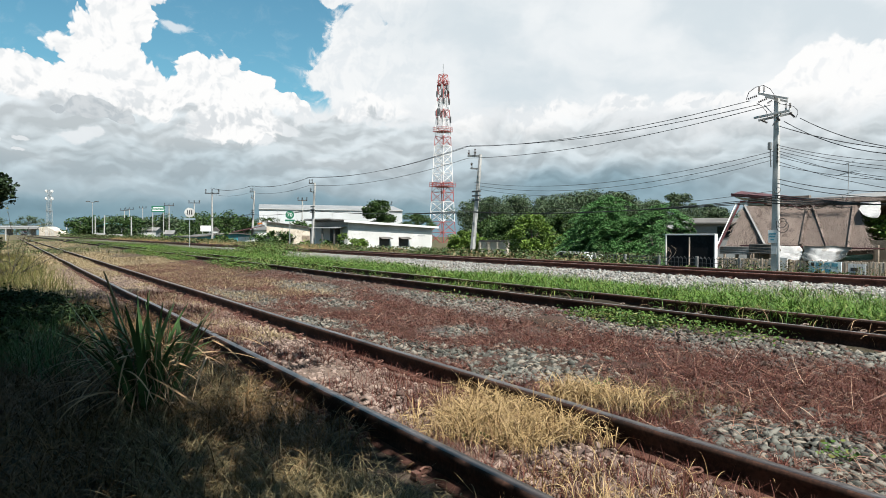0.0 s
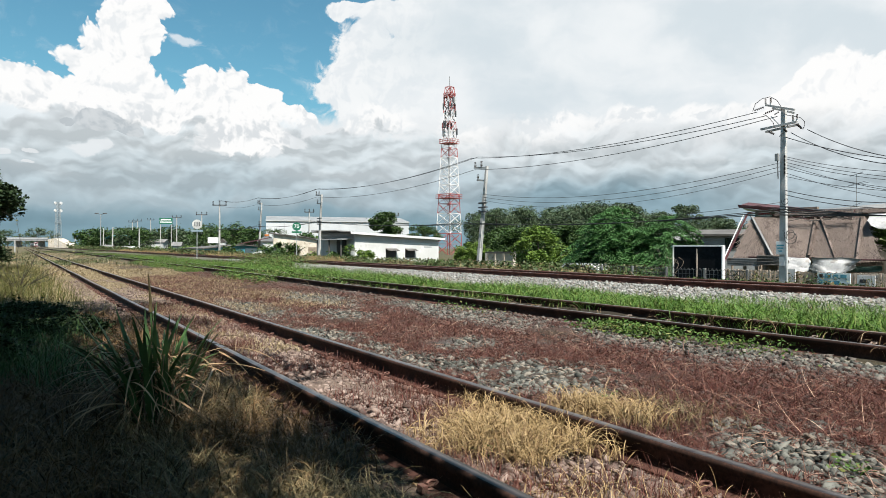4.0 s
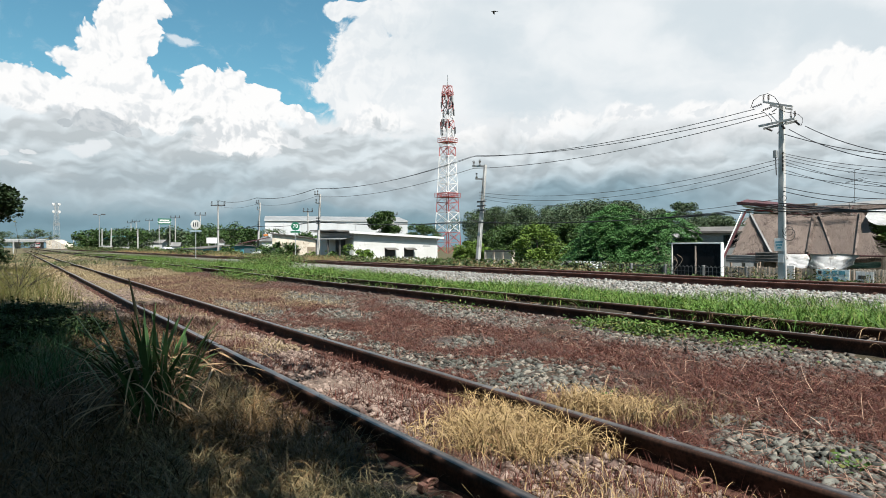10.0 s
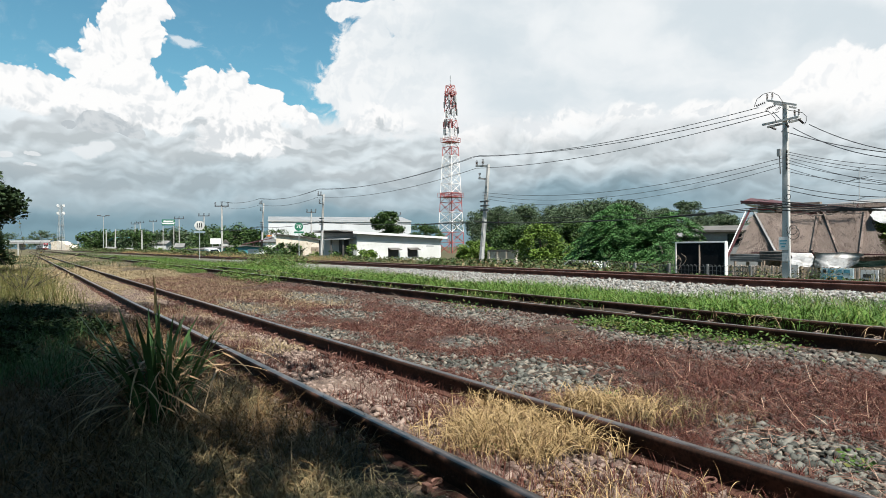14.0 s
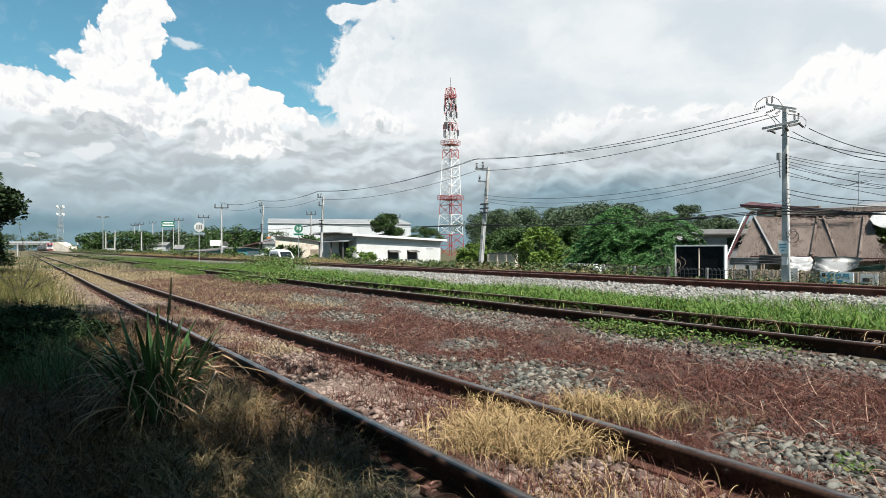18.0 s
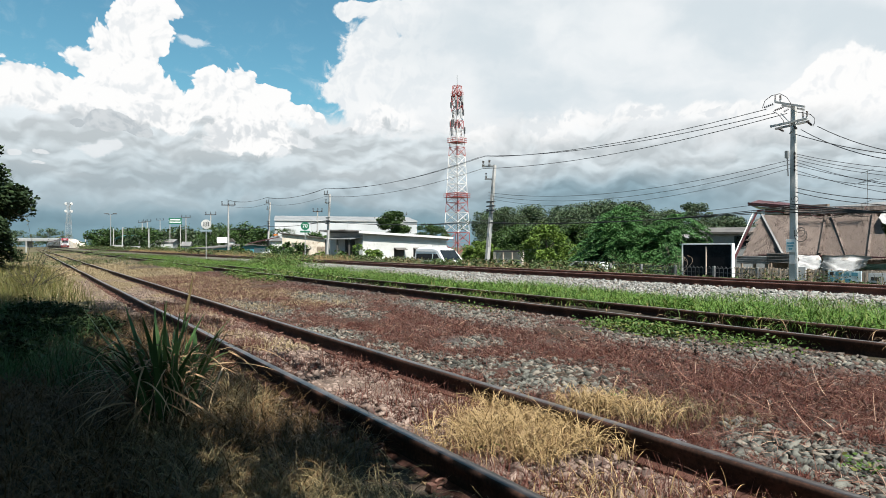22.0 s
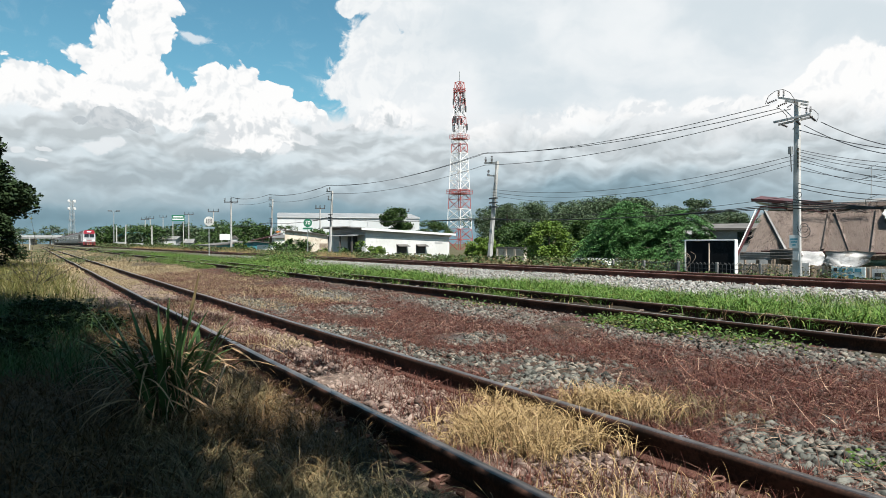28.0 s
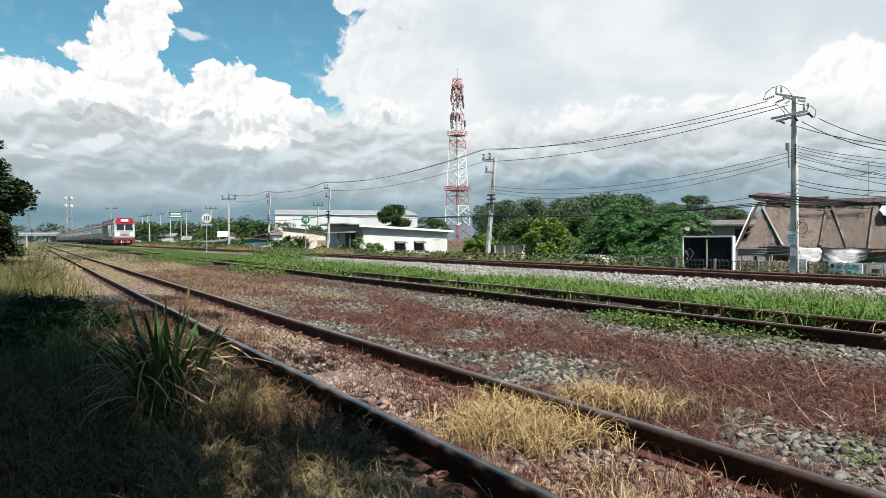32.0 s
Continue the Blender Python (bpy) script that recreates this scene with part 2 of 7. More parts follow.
def ground_paint(N, co):
    """Soil and ballast between the tracks, by distance across them, broken up by noise."""
    xyz = N.add("ShaderNodeSeparateXYZ", {0: co}).outputs
    n1, n2, n3 = N.noise(co, 0.55, 5, 0.6), N.noise(co, 4.0, 5, 0.65), N.noise(co, 45.0, 4, 0.7)
    x = N.math("ADD", xyz[0], N.math("MULTIPLY", N.math("SUBTRACT", n1, 0.5), 2.4))
    soil = N.mix(N.step(n2, 0.35, 0.65), (0.0579, 0.0405, 0.029), (0.116, 0.0905, 0.0697))
    straw = N.mix(N.step(n2, 0.3, 0.7), (0.0963, 0.0716, 0.0405), (0.162, 0.128, 0.0735))
    stone = N.mix(N.step(n3, 0.35, 0.65), (0.0386, 0.0367, 0.0347), (0.128, 0.12, 0.112))
    rust = N.mix(N.step(n3, 0.35, 0.65), (0.0386, 0.0232, 0.0193), (0.0847, 0.0502, 0.0405))
    sand = N.mix(N.step(n3, 0.3, 0.7), (0.105, 0.072, 0.056), (0.205, 0.155, 0.126))
    grass = N.mix(n2, (0.0193, 0.029, 0.00772), (0.0502, 0.0618, 0.0193))
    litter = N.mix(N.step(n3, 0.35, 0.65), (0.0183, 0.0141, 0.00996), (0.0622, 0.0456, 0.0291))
    # the near verge takes the dark tone to stand for the trees' shade
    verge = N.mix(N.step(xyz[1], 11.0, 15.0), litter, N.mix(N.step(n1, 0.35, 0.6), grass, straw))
    col = N.mix(N.step(x, 1.1, 1.7), verge, sand)
    col = N.mix(N.step(x, 2.7, 3.2), col, N.mix(N.step(n1, 0.3, 0.44), stone, N.mix(N.step(n2, 0.35, 0.65), litter, rust)))
    col = N.mix(N.step(xyz[1], 13.0, 22.0, 0.0, N.step(x, 4.6, 3.4)), col, straw)
    col = N.mix(N.step(x, 5.4, 6.2), col, N.mix(N.step(n1, 0.4, 0.6), grass, soil))
    # bed between the middle rails painted dark for the shade there
    col = N.mix(N.math("MULTIPLY", N.step(xyz[0], 5.8, 6.1), N.step(xyz[0], 7.4, 7.1)), col, N.mix(n2, (0.0149, 0.0124, 0.00913), (0.0415, 0.0332, 0.0232)))
    col = N.mix(N.step(x, 9.2, 9.9), col, N.mix(N.step(n3, 0.35, 0.65), (0.0847, 0.0828, 0.0772), (0.193, 0.189, 0.178)))
    col = N.mix(N.step(x, 13.4, 14.2), col, N.mix(N.step(n1, 0.4, 0.6), grass, soil))
    col = N.mix(N.math("MULTIPLY", N.step(xyz[1], 24.0, 60.0), 0.75), col, N.mix(n2, (0.0373, 0.0415, 0.0166), (0.0996, 0.083, 0.0498)))
    return N.mix(N.step(n3, 0.62, 0.8), col, soil)


MAT = {
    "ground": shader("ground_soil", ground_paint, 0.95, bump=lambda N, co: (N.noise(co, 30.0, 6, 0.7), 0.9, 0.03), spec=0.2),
    "asphalt": shader("asphalt", two_tone((0.0456, 0.0456, 0.0456), (0.083, 0.0813, 0.078), 0.6, 60), 0.9, bump=fine(120, 0.4, 0.004)),
    # rust, kept darker than the foot to paint in the web's shade
    "rail_side": shader("rusty_shade_dark_web", two_tone((0.0219, 0.0111, 0.00797), (0.0598, 0.0287, 0.0199), 3.0, 50, (0.0139, 0.00797, 0.00637)), 0.85, bump=fine(43.2, 0.24, 0.00144), spec=0.25),
    "rail_top": shader("worn_rail_head", two_tone((0.11, 0.085, 0.075), (0.2, 0.175, 0.165), 1.5, 30, (0.09, 0.06, 0.05)), 0.3, 0.8, bump=fine(60, 0.15, 0.001)),
    "rail_red": shader("rust_red_rail", two_tone((0.0685, 0.0281, 0.0212), (0.119, 0.053, 0.0411), 3.0, 50, (0.0436, 0.0187, 0.0156)), 0.8, bump=fine(67.5, 0.375, 0.00225), spec=0.25),
    "rail_foot": shader("rust_red_rail_foot", two_tone((0.0622, 0.0291, 0.0224), (0.116, 0.0564, 0.0432), 4.0, 50, (0.0415, 0.0249, 0.0208)), 0.9, bump=fine(90, 0.5, 0.003), spec=0.2),
    "clip": shader("rusty_clip_steel", two_tone((0.093, 0.0407, 0.0291), (0.174, 0.093, 0.0697), 8, 80), 0.8, 0.2, bump=fine(84, 0.35, 0.0014)),
    "clip_pale": shader("pale_clip_steel", two_tone((0.174, 0.128, 0.105), (0.244, 0.192, 0.163), 8, 80), 0.7, 0.2),
    "stone": shader("ballast_stone", by_island((0.02, 0.018, 0.016), (0.13, 0.11, 0.096), (0.075, 0.046, 0.036)), 0.9, bump=fine(26.8, 0.223, 0.00179), spec=0.3),
    "stone_green": shader("grey_green_stone", by_island((0.028, 0.03, 0.026), (0.135, 0.135, 0.118), (0.19, 0.17, 0.142)), 0.9, bump=fine(60, 0.5, 0.004), spec=0.3),
    "stone_pale": shader("pale_ballast_stone", by_island((0.10, 0.10, 0.092), (0.31, 0.305, 0.285), (0.19, 0.165, 0.14)), 0.9, bump=fine(31.1, 0.259, 0.00207), spec=0.3),
    "stone_pink": shader("sandy_ballast_stone", by_island((0.095, 0.064, 0.053), (0.27, 0.205, 0.172), (0.075, 0.052, 0.045)), 0.9, bump=fine(32.6, 0.272, 0.00218), spec=0.3),
    "straw": leafy("dry_grass_blade", (0.2, 0.132, 0.055), (0.35, 0.255, 0.13), (0.115, 0.066, 0.03)),
    "straw_dull": leafy("dull_dry_grass_blade", (0.07, 0.052, 0.022), (0.18, 0.14, 0.068), (0.035, 0.036, 0.013)),
    "withered": leafy("withered_reed_leaf", (0.15, 0.092, 0.046), (0.36, 0.25, 0.145), (0.075, 0.045, 0.025)),
    "twig": leafy("dead_brown_weed", (0.03, 0.0088, 0.0065), (0.112, 0.036, 0.026), (0.15, 0.075, 0.052)),
    "grass": leafy("green_grass_blade", (0.02, 0.06, 0.007), (0.085, 0.165, 0.019), (0.125, 0.15, 0.036)),
    "vine": leafy("creeper_leaf", (0.0249, 0.0564, 0.00996), (0.0789, 0.137, 0.0249), (0.124, 0.124, 0.0373)),
    "weed": leafy("bank_weed_leaf", (0.0218, 0.0414, 0.0109), (0.061, 0.0871, 0.024), (0.105, 0.0828, 0.0393)),
    # dry grass with the trees' shade put into its brown
    "straw_shade_dark": leafy("shade_darkened_grass_blade", (0.06, 0.034, 0.013), (0.16, 0.095, 0.04), (0.03, 0.024, 0.009)),
    "straw_pale": leafy("bleached_grass_blade", (0.19, 0.145, 0.08), (0.33, 0.262, 0.16), (0.125, 0.088, 0.048)),
    "concrete_pale": shader("pale_pole_concrete", two_tone((0.36, 0.357, 0.345), (0.48, 0.474, 0.46), 1.2, 30, (0.27, 0.262, 0.25)), 0.85, bump=fine(37.5, 0.225, 0.003)),
    "van_glass": shader("black_tinted_glass", two_tone((0.006, 0.007, 0.008), (0.012, 0.013, 0.014), 2, 10), 0.25, spec=0.12),
    "train_roof": shader("maroon_train_roof", two_tone((0.055, 0.036, 0.035), (0.095, 0.064, 0.06), 0.5, 8), 0.7),
    "dead_stem": leafy("dead_weed_stem", (0.05, 0.02, 0.014), (0.24, 0.13, 0.092), (0.34, 0.235, 0.17)),
    "weed_olive": leafy("olive_weed_blade", (0.045, 0.052, 0.012), (0.105, 0.1, 0.024), (0.15, 0.118, 0.05)),
    "leaf_spray": leafy("feathery_leaf", (0.03, 0.09, 0.026), (0.10, 0.215, 0.065)),
    # weed colour darkened to deepen the painted shade under the trees
    "weed_dark": leafy("shade_darkened_weed_blade", (0.008, 0.016, 0.006), (0.026, 0.034, 0.012), (0.05, 0.036, 0.018)),
    "straw_olive": leafy("olive_dry_grass_blade", (0.085, 0.066, 0.028), (0.28, 0.22, 0.115), (0.035, 0.032, 0.013)),
    "reed": leafy("reed_blade", (0.0249, 0.0622, 0.0183), (0.0706, 0.133, 0.0456)),
    "leaf": leafy("tree_leaf", (0.0149, 0.0365, 0.0083), (0.0481, 0.0871, 0.0183)),
    "leaf_light": leafy("light_tree_leaf", (0.045, 0.09, 0.012), (0.125, 0.19, 0.03)),
    # dark leaf; on the low bushes it stands in for ground shade
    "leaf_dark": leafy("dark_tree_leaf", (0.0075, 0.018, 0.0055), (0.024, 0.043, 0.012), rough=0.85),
    # leaves of the far trees, paled in colour to stand for haze
    "leaf_far": leafy("haze_paled_tree_leaf", (0.034, 0.06, 0.027), (0.06, 0.092, 0.042), (0.062, 0.076, 0.042)),
    "stem": shader("dark_twig", two_tone((0.0166, 0.0133, 0.00996), (0.0415, 0.0332, 0.0249), 9, 60), 0.9),
    "bark": shader("bark", two_tone((0.0581, 0.0456, 0.0349), (0.141, 0.116, 0.0913), 3, 30), 0.9, bump=fine(25, 0.8, 0.02)),
    "concrete": shader("pole_concrete", two_tone((0.27, 0.267, 0.257), (0.37, 0.363, 0.35), 1.2, 30, (0.2, 0.193, 0.185)), 0.85, bump=fine(37.5, 0.225, 0.003)),
    "wire": shader("black_cable", two_tone((0.0149, 0.0149, 0.0166), (0.0291, 0.0282, 0.0282), 2, 20), 0.6),
    "insulator": shader("brown_insulator", two_tone((0.0249, 0.0183, 0.0166), (0.0456, 0.0332, 0.0291), 5, 30), 0.25),
    "steel": shader("galvanised_steel", two_tone((0.299, 0.307, 0.307), (0.432, 0.44, 0.44), 3, 40), 0.55, 0.5),
    "tower_red": shader("tower_red_paint", two_tone((0.24, 0.042, 0.04), (0.33, 0.085, 0.075), 0.8, 10), 0.6),
    "tower_white": shader("tower_white_paint", two_tone((0.564, 0.556, 0.548), (0.664, 0.656, 0.647), 0.8, 10), 0.6),
    "dark_steel": shader("dark_steel", two_tone((0.0581, 0.0622, 0.0664), (0.108, 0.112, 0.116), 2, 20), 0.6, 0.3),
    "white_wall": shader("white_plaster", two_tone((0.52, 0.52, 0.505), (0.60, 0.595, 0.585), 0.5, 12, (0.44, 0.432, 0.41)), 0.85, bump=fine(40, 0.2, 0.005)),
    "grey_wall": shader("grey_cladding", two_tone((0.349, 0.357, 0.361), (0.432, 0.44, 0.444), 0.4, 12), 0.8),
    "house_grey": shader("grey_render", two_tone((0.141, 0.149, 0.149), (0.199, 0.207, 0.207), 0.6, 12), 0.85),
    "stained_wall": shader("stained_old_plaster", two_tone((0.40, 0.34, 0.27), (0.56, 0.50, 0.42), 0.9, 9, (0.20, 0.15, 0.11)), 0.9, bump=fine(30, 0.3, 0.008)),
    # flat near-black that paints in the shade of openings and covered places
    "dark": shader("shade_dark_panel", two_tone((0.00996, 0.0108, 0.0124), (0.0232, 0.0232, 0.0249), 2, 20), 0.6),
    "roof_grey": shader("weathered_roof_sheet", two_tone((0.129, 0.129, 0.127), (0.199, 0.199, 0.194), 0.5, 14, (0.12, 0.0847, 0.0647)), 0.75, 0.1),
    "roof_dark": shader("dark_roof_sheet", two_tone((0.0581, 0.0539, 0.0498), (0.116, 0.108, 0.0996), 0.5, 14), 0.8),
    "warehouse_wall": shader("pale_wall_sheet", two_tone((0.39, 0.405, 0.415), (0.46, 0.47, 0.48), 0.2, 6), 0.7),
    "roof_white": shader("white_roof_sheet", two_tone((0.16, 0.167, 0.17), (0.21, 0.217, 0.222), 0.3, 12), 0.7, 0.0),
    "blue": shader("teal_blue_sheet", two_tone((0.0415, 0.183, 0.224), (0.0913, 0.282, 0.315), 0.8, 12, (0.207, 0.274, 0.274)), 0.65),
    "thatch": shader("old_thatch", two_tone((0.09, 0.07, 0.06), (0.19, 0.15, 0.13), 1.4, 14, (0.06, 0.048, 0.042)), 0.95,
                     bump=lambda N, co: (N.noise(N.add("ShaderNodeVectorMath", {0: co, 1: (9, 9, 1.3)}, operation="MULTIPLY").outputs[0], 3.0, 5, 0.7), 1.0, 0.08), spec=0.1),
    "thatch_straw": leafy("thatch_straw", (0.125, 0.096, 0.082), (0.205, 0.162, 0.138), (0.15, 0.115, 0.098)),
    "maroon": shader("maroon_sheet", two_tone((0.0415, 0.00996, 0.0116), (0.0789, 0.0216, 0.0232), 1.0, 16), 0.6),
    "red": shader("red_sheet", two_tone((0.332, 0.0332, 0.0332), (0.415, 0.0581, 0.0498), 1.0, 16), 0.5),
    "bamboo": shader("split_bamboo", by_object((0.36, 0.27, 0.205), (0.52, 0.42, 0.34)), 0.75, bump=fine(24, 0.24, 0.0032)),
    "tarp": shader("white_tarpaulin", two_tone((0.5, 0.5, 0.5), (0.62, 0.615, 0.605), 1.1, 10, (0.36, 0.34, 0.32)), 0.75, bump=fine(2.2, 0.35, 0.05)),
    "tarp_green": shader("green_sheet", two_tone((0.108, 0.216, 0.174), (0.199, 0.299, 0.249), 1.5, 16), 0.6),
    "board_black": shader("black_board_face", two_tone((0.0083, 0.00996, 0.0116), (0.0166, 0.0183, 0.0208), 1.2, 16), 0.85, spec=0.08),
    "white": shader("white_paint", two_tone((0.614, 0.614, 0.606), (0.681, 0.681, 0.672), 3, 40), 0.5),
    "sign_pale": shader("weathered_sign_face", two_tone((0.33, 0.33, 0.32), (0.45, 0.45, 0.435), 3, 30, (0.25, 0.24, 0.22)), 0.6),
    "sign_blue": shader("dull_blue_plate", two_tone((0.12, 0.17, 0.2), (0.18, 0.235, 0.26), 3, 30), 0.6),
    "sign_green": shader("green_sign_face", two_tone((0.00332, 0.0871, 0.0456), (0.00664, 0.108, 0.0581), 3, 40), 0.5),
    "ink": shader("dark_lettering", two_tone((0.0249, 0.0249, 0.0291), (0.0415, 0.0415, 0.0456), 3, 40), 0.6),
    "ink_blue": shader("blue_lettering", two_tone((0.0498, 0.216, 0.299), (0.0996, 0.299, 0.365), 3, 40), 0.6),
    "banner": shader("pale_blue_banner", two_tone((0.415, 0.548, 0.581), (0.548, 0.631, 0.647), 1.6, 12, (0.598, 0.598, 0.564)), 0.6, bump=fine(2.5, 0.5, 0.06)),
    "wood": shader("weathered_wood", two_tone((0.166, 0.129, 0.0954), (0.282, 0.232, 0.183), 2, 30), 0.85, bump=fine(30, 0.4, 0.006)),
    "van_white": shader("white_car_paint", two_tone((0.647, 0.647, 0.647), (0.664, 0.664, 0.664), 2, 10), 0.25),
    "glass": shader("dark_tinted_glass", two_tone((0.00996, 0.0124, 0.0141), (0.0166, 0.0199, 0.0216), 2, 10), 0.06, spec=0.6),
    "rubber": shader("black_rubber", two_tone((0.0116, 0.0116, 0.0116), (0.0216, 0.0216, 0.0216), 6, 50), 0.85),
    "rim": shader("wheel_steel", two_tone((0.315, 0.32, 0.324), (0.398, 0.403, 0.407), 6, 50), 0.4, 0.7),
    "lamp": shader("headlamp_lens", two_tone((0.515, 0.531, 0.548), (0.614, 0.622, 0.631), 6, 50), 0.12),
    "orange": shader("orange_lamp_lens", two_tone((0.457, 0.133, 0.0249), (0.498, 0.166, 0.0332), 6, 50), 0.3),
    "train_red": shader("red_train_paint", two_tone((0.249, 0.00996, 0.0249), (0.29, 0.0208, 0.0373), 1, 12), 0.45),
    "train_silver": shader("silver_train_paint", two_tone((0.299, 0.303, 0.311), (0.357, 0.361, 0.369), 0.8, 12), 0.5, 0.1),
    "train_dark_red": shader("grimy_red_skirt", two_tone((0.108, 0.00664, 0.0116), (0.158, 0.0124, 0.0183), 1, 12), 0.6),
    "train_grey": shader("grey_train_side", two_tone((0.083, 0.083, 0.083), (0.133, 0.131, 0.129), 0.8, 12), 0.55, 0.1),
    "steel_train": shader("stainless_coach_side", two_tone((0.141, 0.139, 0.133), (0.216, 0.212, 0.203), 0.8, 12), 0.5, 0.2),
    "under": shader("grimy_underframe", two_tone((0.0332, 0.0291, 0.0249), (0.0747, 0.0622, 0.0539), 2, 20), 0.85),
    "bird": shader("dark_feathers", two_tone((0.00996, 0.00996, 0.0116), (0.0183, 0.0183, 0.0208), 20, 90), 0.7),
    "car_grey": shader("silver_car_paint", two_tone((0.432, 0.448, 0.465), (0.498, 0.506, 0.523), 2, 10), 0.3, 0.3),
    "plastic": shader("clear_plastic_scrap", two_tone((0.415, 0.465, 0.548), (0.548, 0.581, 0.631), 20, 60), 0.2),
}

# ---- building tools ----
RNG = np.random.default_rng(7)


def thing(name, at=(0, 0, 0), label="", category="", group="", kind="", turn=0.0):
    """An empty at a thing's base, that its parts hang on."""
    ob = new(name)
    ob.empty_display_size = 0.2
    ob.matrix_basis = pose(*at, 0, 0, turn)
    return tagged(ob, label, category, group, kind)


def mesh_of(bm, name, material, smooth=False):
    me = bpy.data.meshes.new(name)
    bmesh.ops.recalc_face_normals(bm, faces=bm.faces)
    bm.to_mesh(me)
    bm.free()
    me.materials.append(MAT[material] if isinstance(material, str) else material)
    if smooth:
        me.polygons.foreach_set("use_smooth", [True] * len(me.polygons))
    return me


def part(name, bm, material, parent=None, label="", smooth=False, kind=""):
    """Links a bmesh, or a mesh that is ready, as one object under a thing or a part."""
    me = bm if isinstance(bm, bpy.types.Mesh) else mesh_of(bm, name, material, smooth)
    ob = new(name, me)
    ob.parent = parent
    return tagged(ob, label, kind=kind)


def raw(name, verts, faces, material, smooth=False):
    """A mesh from computed arrays."""
    me = bpy.data.meshes.new(name)
    verts, faces = np.asarray(verts, dtype=np.float32), np.asarray(faces, dtype=np.int32)
    k = faces.shape[1]
    me.vertices.add(len(verts))
    me.vertices.foreach_set("co", verts.ravel())
    me.loops.add(faces.size)
    me.loops.foreach_set("vertex_index", faces.ravel())
    me.polygons.add(len(faces))
    me.polygons.foreach_set("loop_start", np.arange(0, faces.size, k, dtype=np.int32))
    me.polygons.foreach_set("loop_total", np.full(len(faces), k, dtype=np.int32))
    if smooth:
        me.polygons.foreach_set("use_smooth", np.ones(len(faces), dtype=bool))
    me.update(calc_edges=True)
    me.validate()
    me.materials.append(MAT[material])
    return me


def box(bm, x0, x1, y0, y1, z0, z1, bevel=0.0, m=None):
    r = bmesh.ops.create_cube(bm, size=1.0)
    vs = r["verts"]
    for v in vs:
        v.co = Vector(((x0 + x1) / 2 + v.co.x * (x1 - x0), (y0 + y1) / 2 + v.co.y * (y1 - y0), (z0 + z1) / 2 + v.co.z * (z1 - z0)))
        if m:
            v.co = m @ v.co
    if bevel:
        es = list({e for v in vs for e in v.link_edges})
        bmesh.ops.bevel(bm, geom=es, offset=bevel, segments=2, profile=0.7, affect="EDGES")
    return bm


def boxed(*a, **k):
    return box(bmesh.new(), *a, **k)


def bar(bm, a, b, w, d=None, n=4, taper=1.0):
    """A straight bar from a to b, n-sided, w (and d) across."""
    a, b = Vector(a), Vector(b)
    q = (b - a).to_track_quat("Z", "Y")
    rings = []
    for p, s in ((a, 1.0), (b, taper)):
        ring = []
        for i in range(n):
            t = 2 * math.pi * (i + 0.5) / n
            f = 1 / math.cos(math.pi / n) if n == 4 else 1.0
            ring.append(bm.verts.new(p + q @ Vector((math.cos(t) * w / 2 * f * s, math.sin(t) * (d or w) / 2 * f * s, 0))))
        rings.append(ring)
    for i in range(n):
        j = (i + 1) % n
        bm.faces.new((rings[0][i], rings[0][j], rings[1][j], rings[1][i]))
    bm.faces.new(rings[0][::-1]), bm.faces.new(rings[1])
    return bm


def barred(*a, **k):
    return bar(bmesh.new(), *a, **k)


def tube(bm, pts, r, n=6, r2=None):
    """A round tube along points, tapering from r to r2."""
    pts = [Vector(p) for p in pts]
    last, count = None, len(pts)
    for i, p in enumerate(pts):
        d = (pts[min(i + 1, count - 1)] - pts[max(i - 1, 0)]).normalized()
        q = d.to_track_quat("Z", "Y")
        rr = r + ((r2 if r2 is not None else r) - r) * i / max(1, count - 1)
        ring = [bm.verts.new(p + q @ Vector((math.cos(2 * math.pi * k / n) * rr, math.sin(2 * math.pi * k / n) * rr, 0))) for k in range(n)]
        if last:
            for k in range(n):
                bm.faces.new((last[k], last[(k + 1) % n], ring[(k + 1) % n], ring[k]))
        else:
            bm.faces.new(ring[::-1])
        last = ring
    bm.faces.new(last)
    return bm


def tubed(*a, **k):
    return tube(bmesh.new(), *a, **k)


def prism(outline, axis, lo, hi, bm=None):
    """An outline of (a, b) pairs pushed along an axis: 'x': (y, z), 'y': (x, z), 'z': (x, y)."""
    bm = bm or bmesh.new()
    def at(a, b, c):
        return {"x": (c, a, b), "y": (a, c, b), "z": (a, b, c)}[axis]
    lows = [bm.verts.new(at(a, b, lo)) for a, b in outline]
    highs = [bm.verts.new(at(a, b, hi)) for a, b in outline]
    n = len(outline)
    for i in range(n):
        bm.faces.new((lows[i], lows[(i + 1) % n], highs[(i + 1) % n], highs[i]))
    bm.faces.new(lows[::-1]), bm.faces.new(highs)
    return bm


def slab(corners, thick, bm=None):
    """A sheet over four corners, thick downwards along its normal."""
    bm = bm or bmesh.new()
    c = [Vector(p) for p in corners]
    n = (c[1] - c[0]).cross(c[2] - c[0]).normalized() * thick
    top = [bm.verts.new(p) for p in c]
    low = [bm.verts.new(p - n) for p in c]
    k = len(c)
    bm.faces.new(top), bm.faces.new(low[::-1])
    for i in range(k):
        bm.faces.new((top[i], low[i], low[(i + 1) % k], top[(i + 1) % k]))
    return bm


def disc(bm, centre, axis, r, thick, n=24):
    q = Vector(axis).normalized().to_track_quat("Z", "Y")
    c = Vector(centre)
    return tube(bm, [c - q @ Vector((0, 0, thick / 2)), c + q @ Vector((0, 0, thick / 2))], r, n)


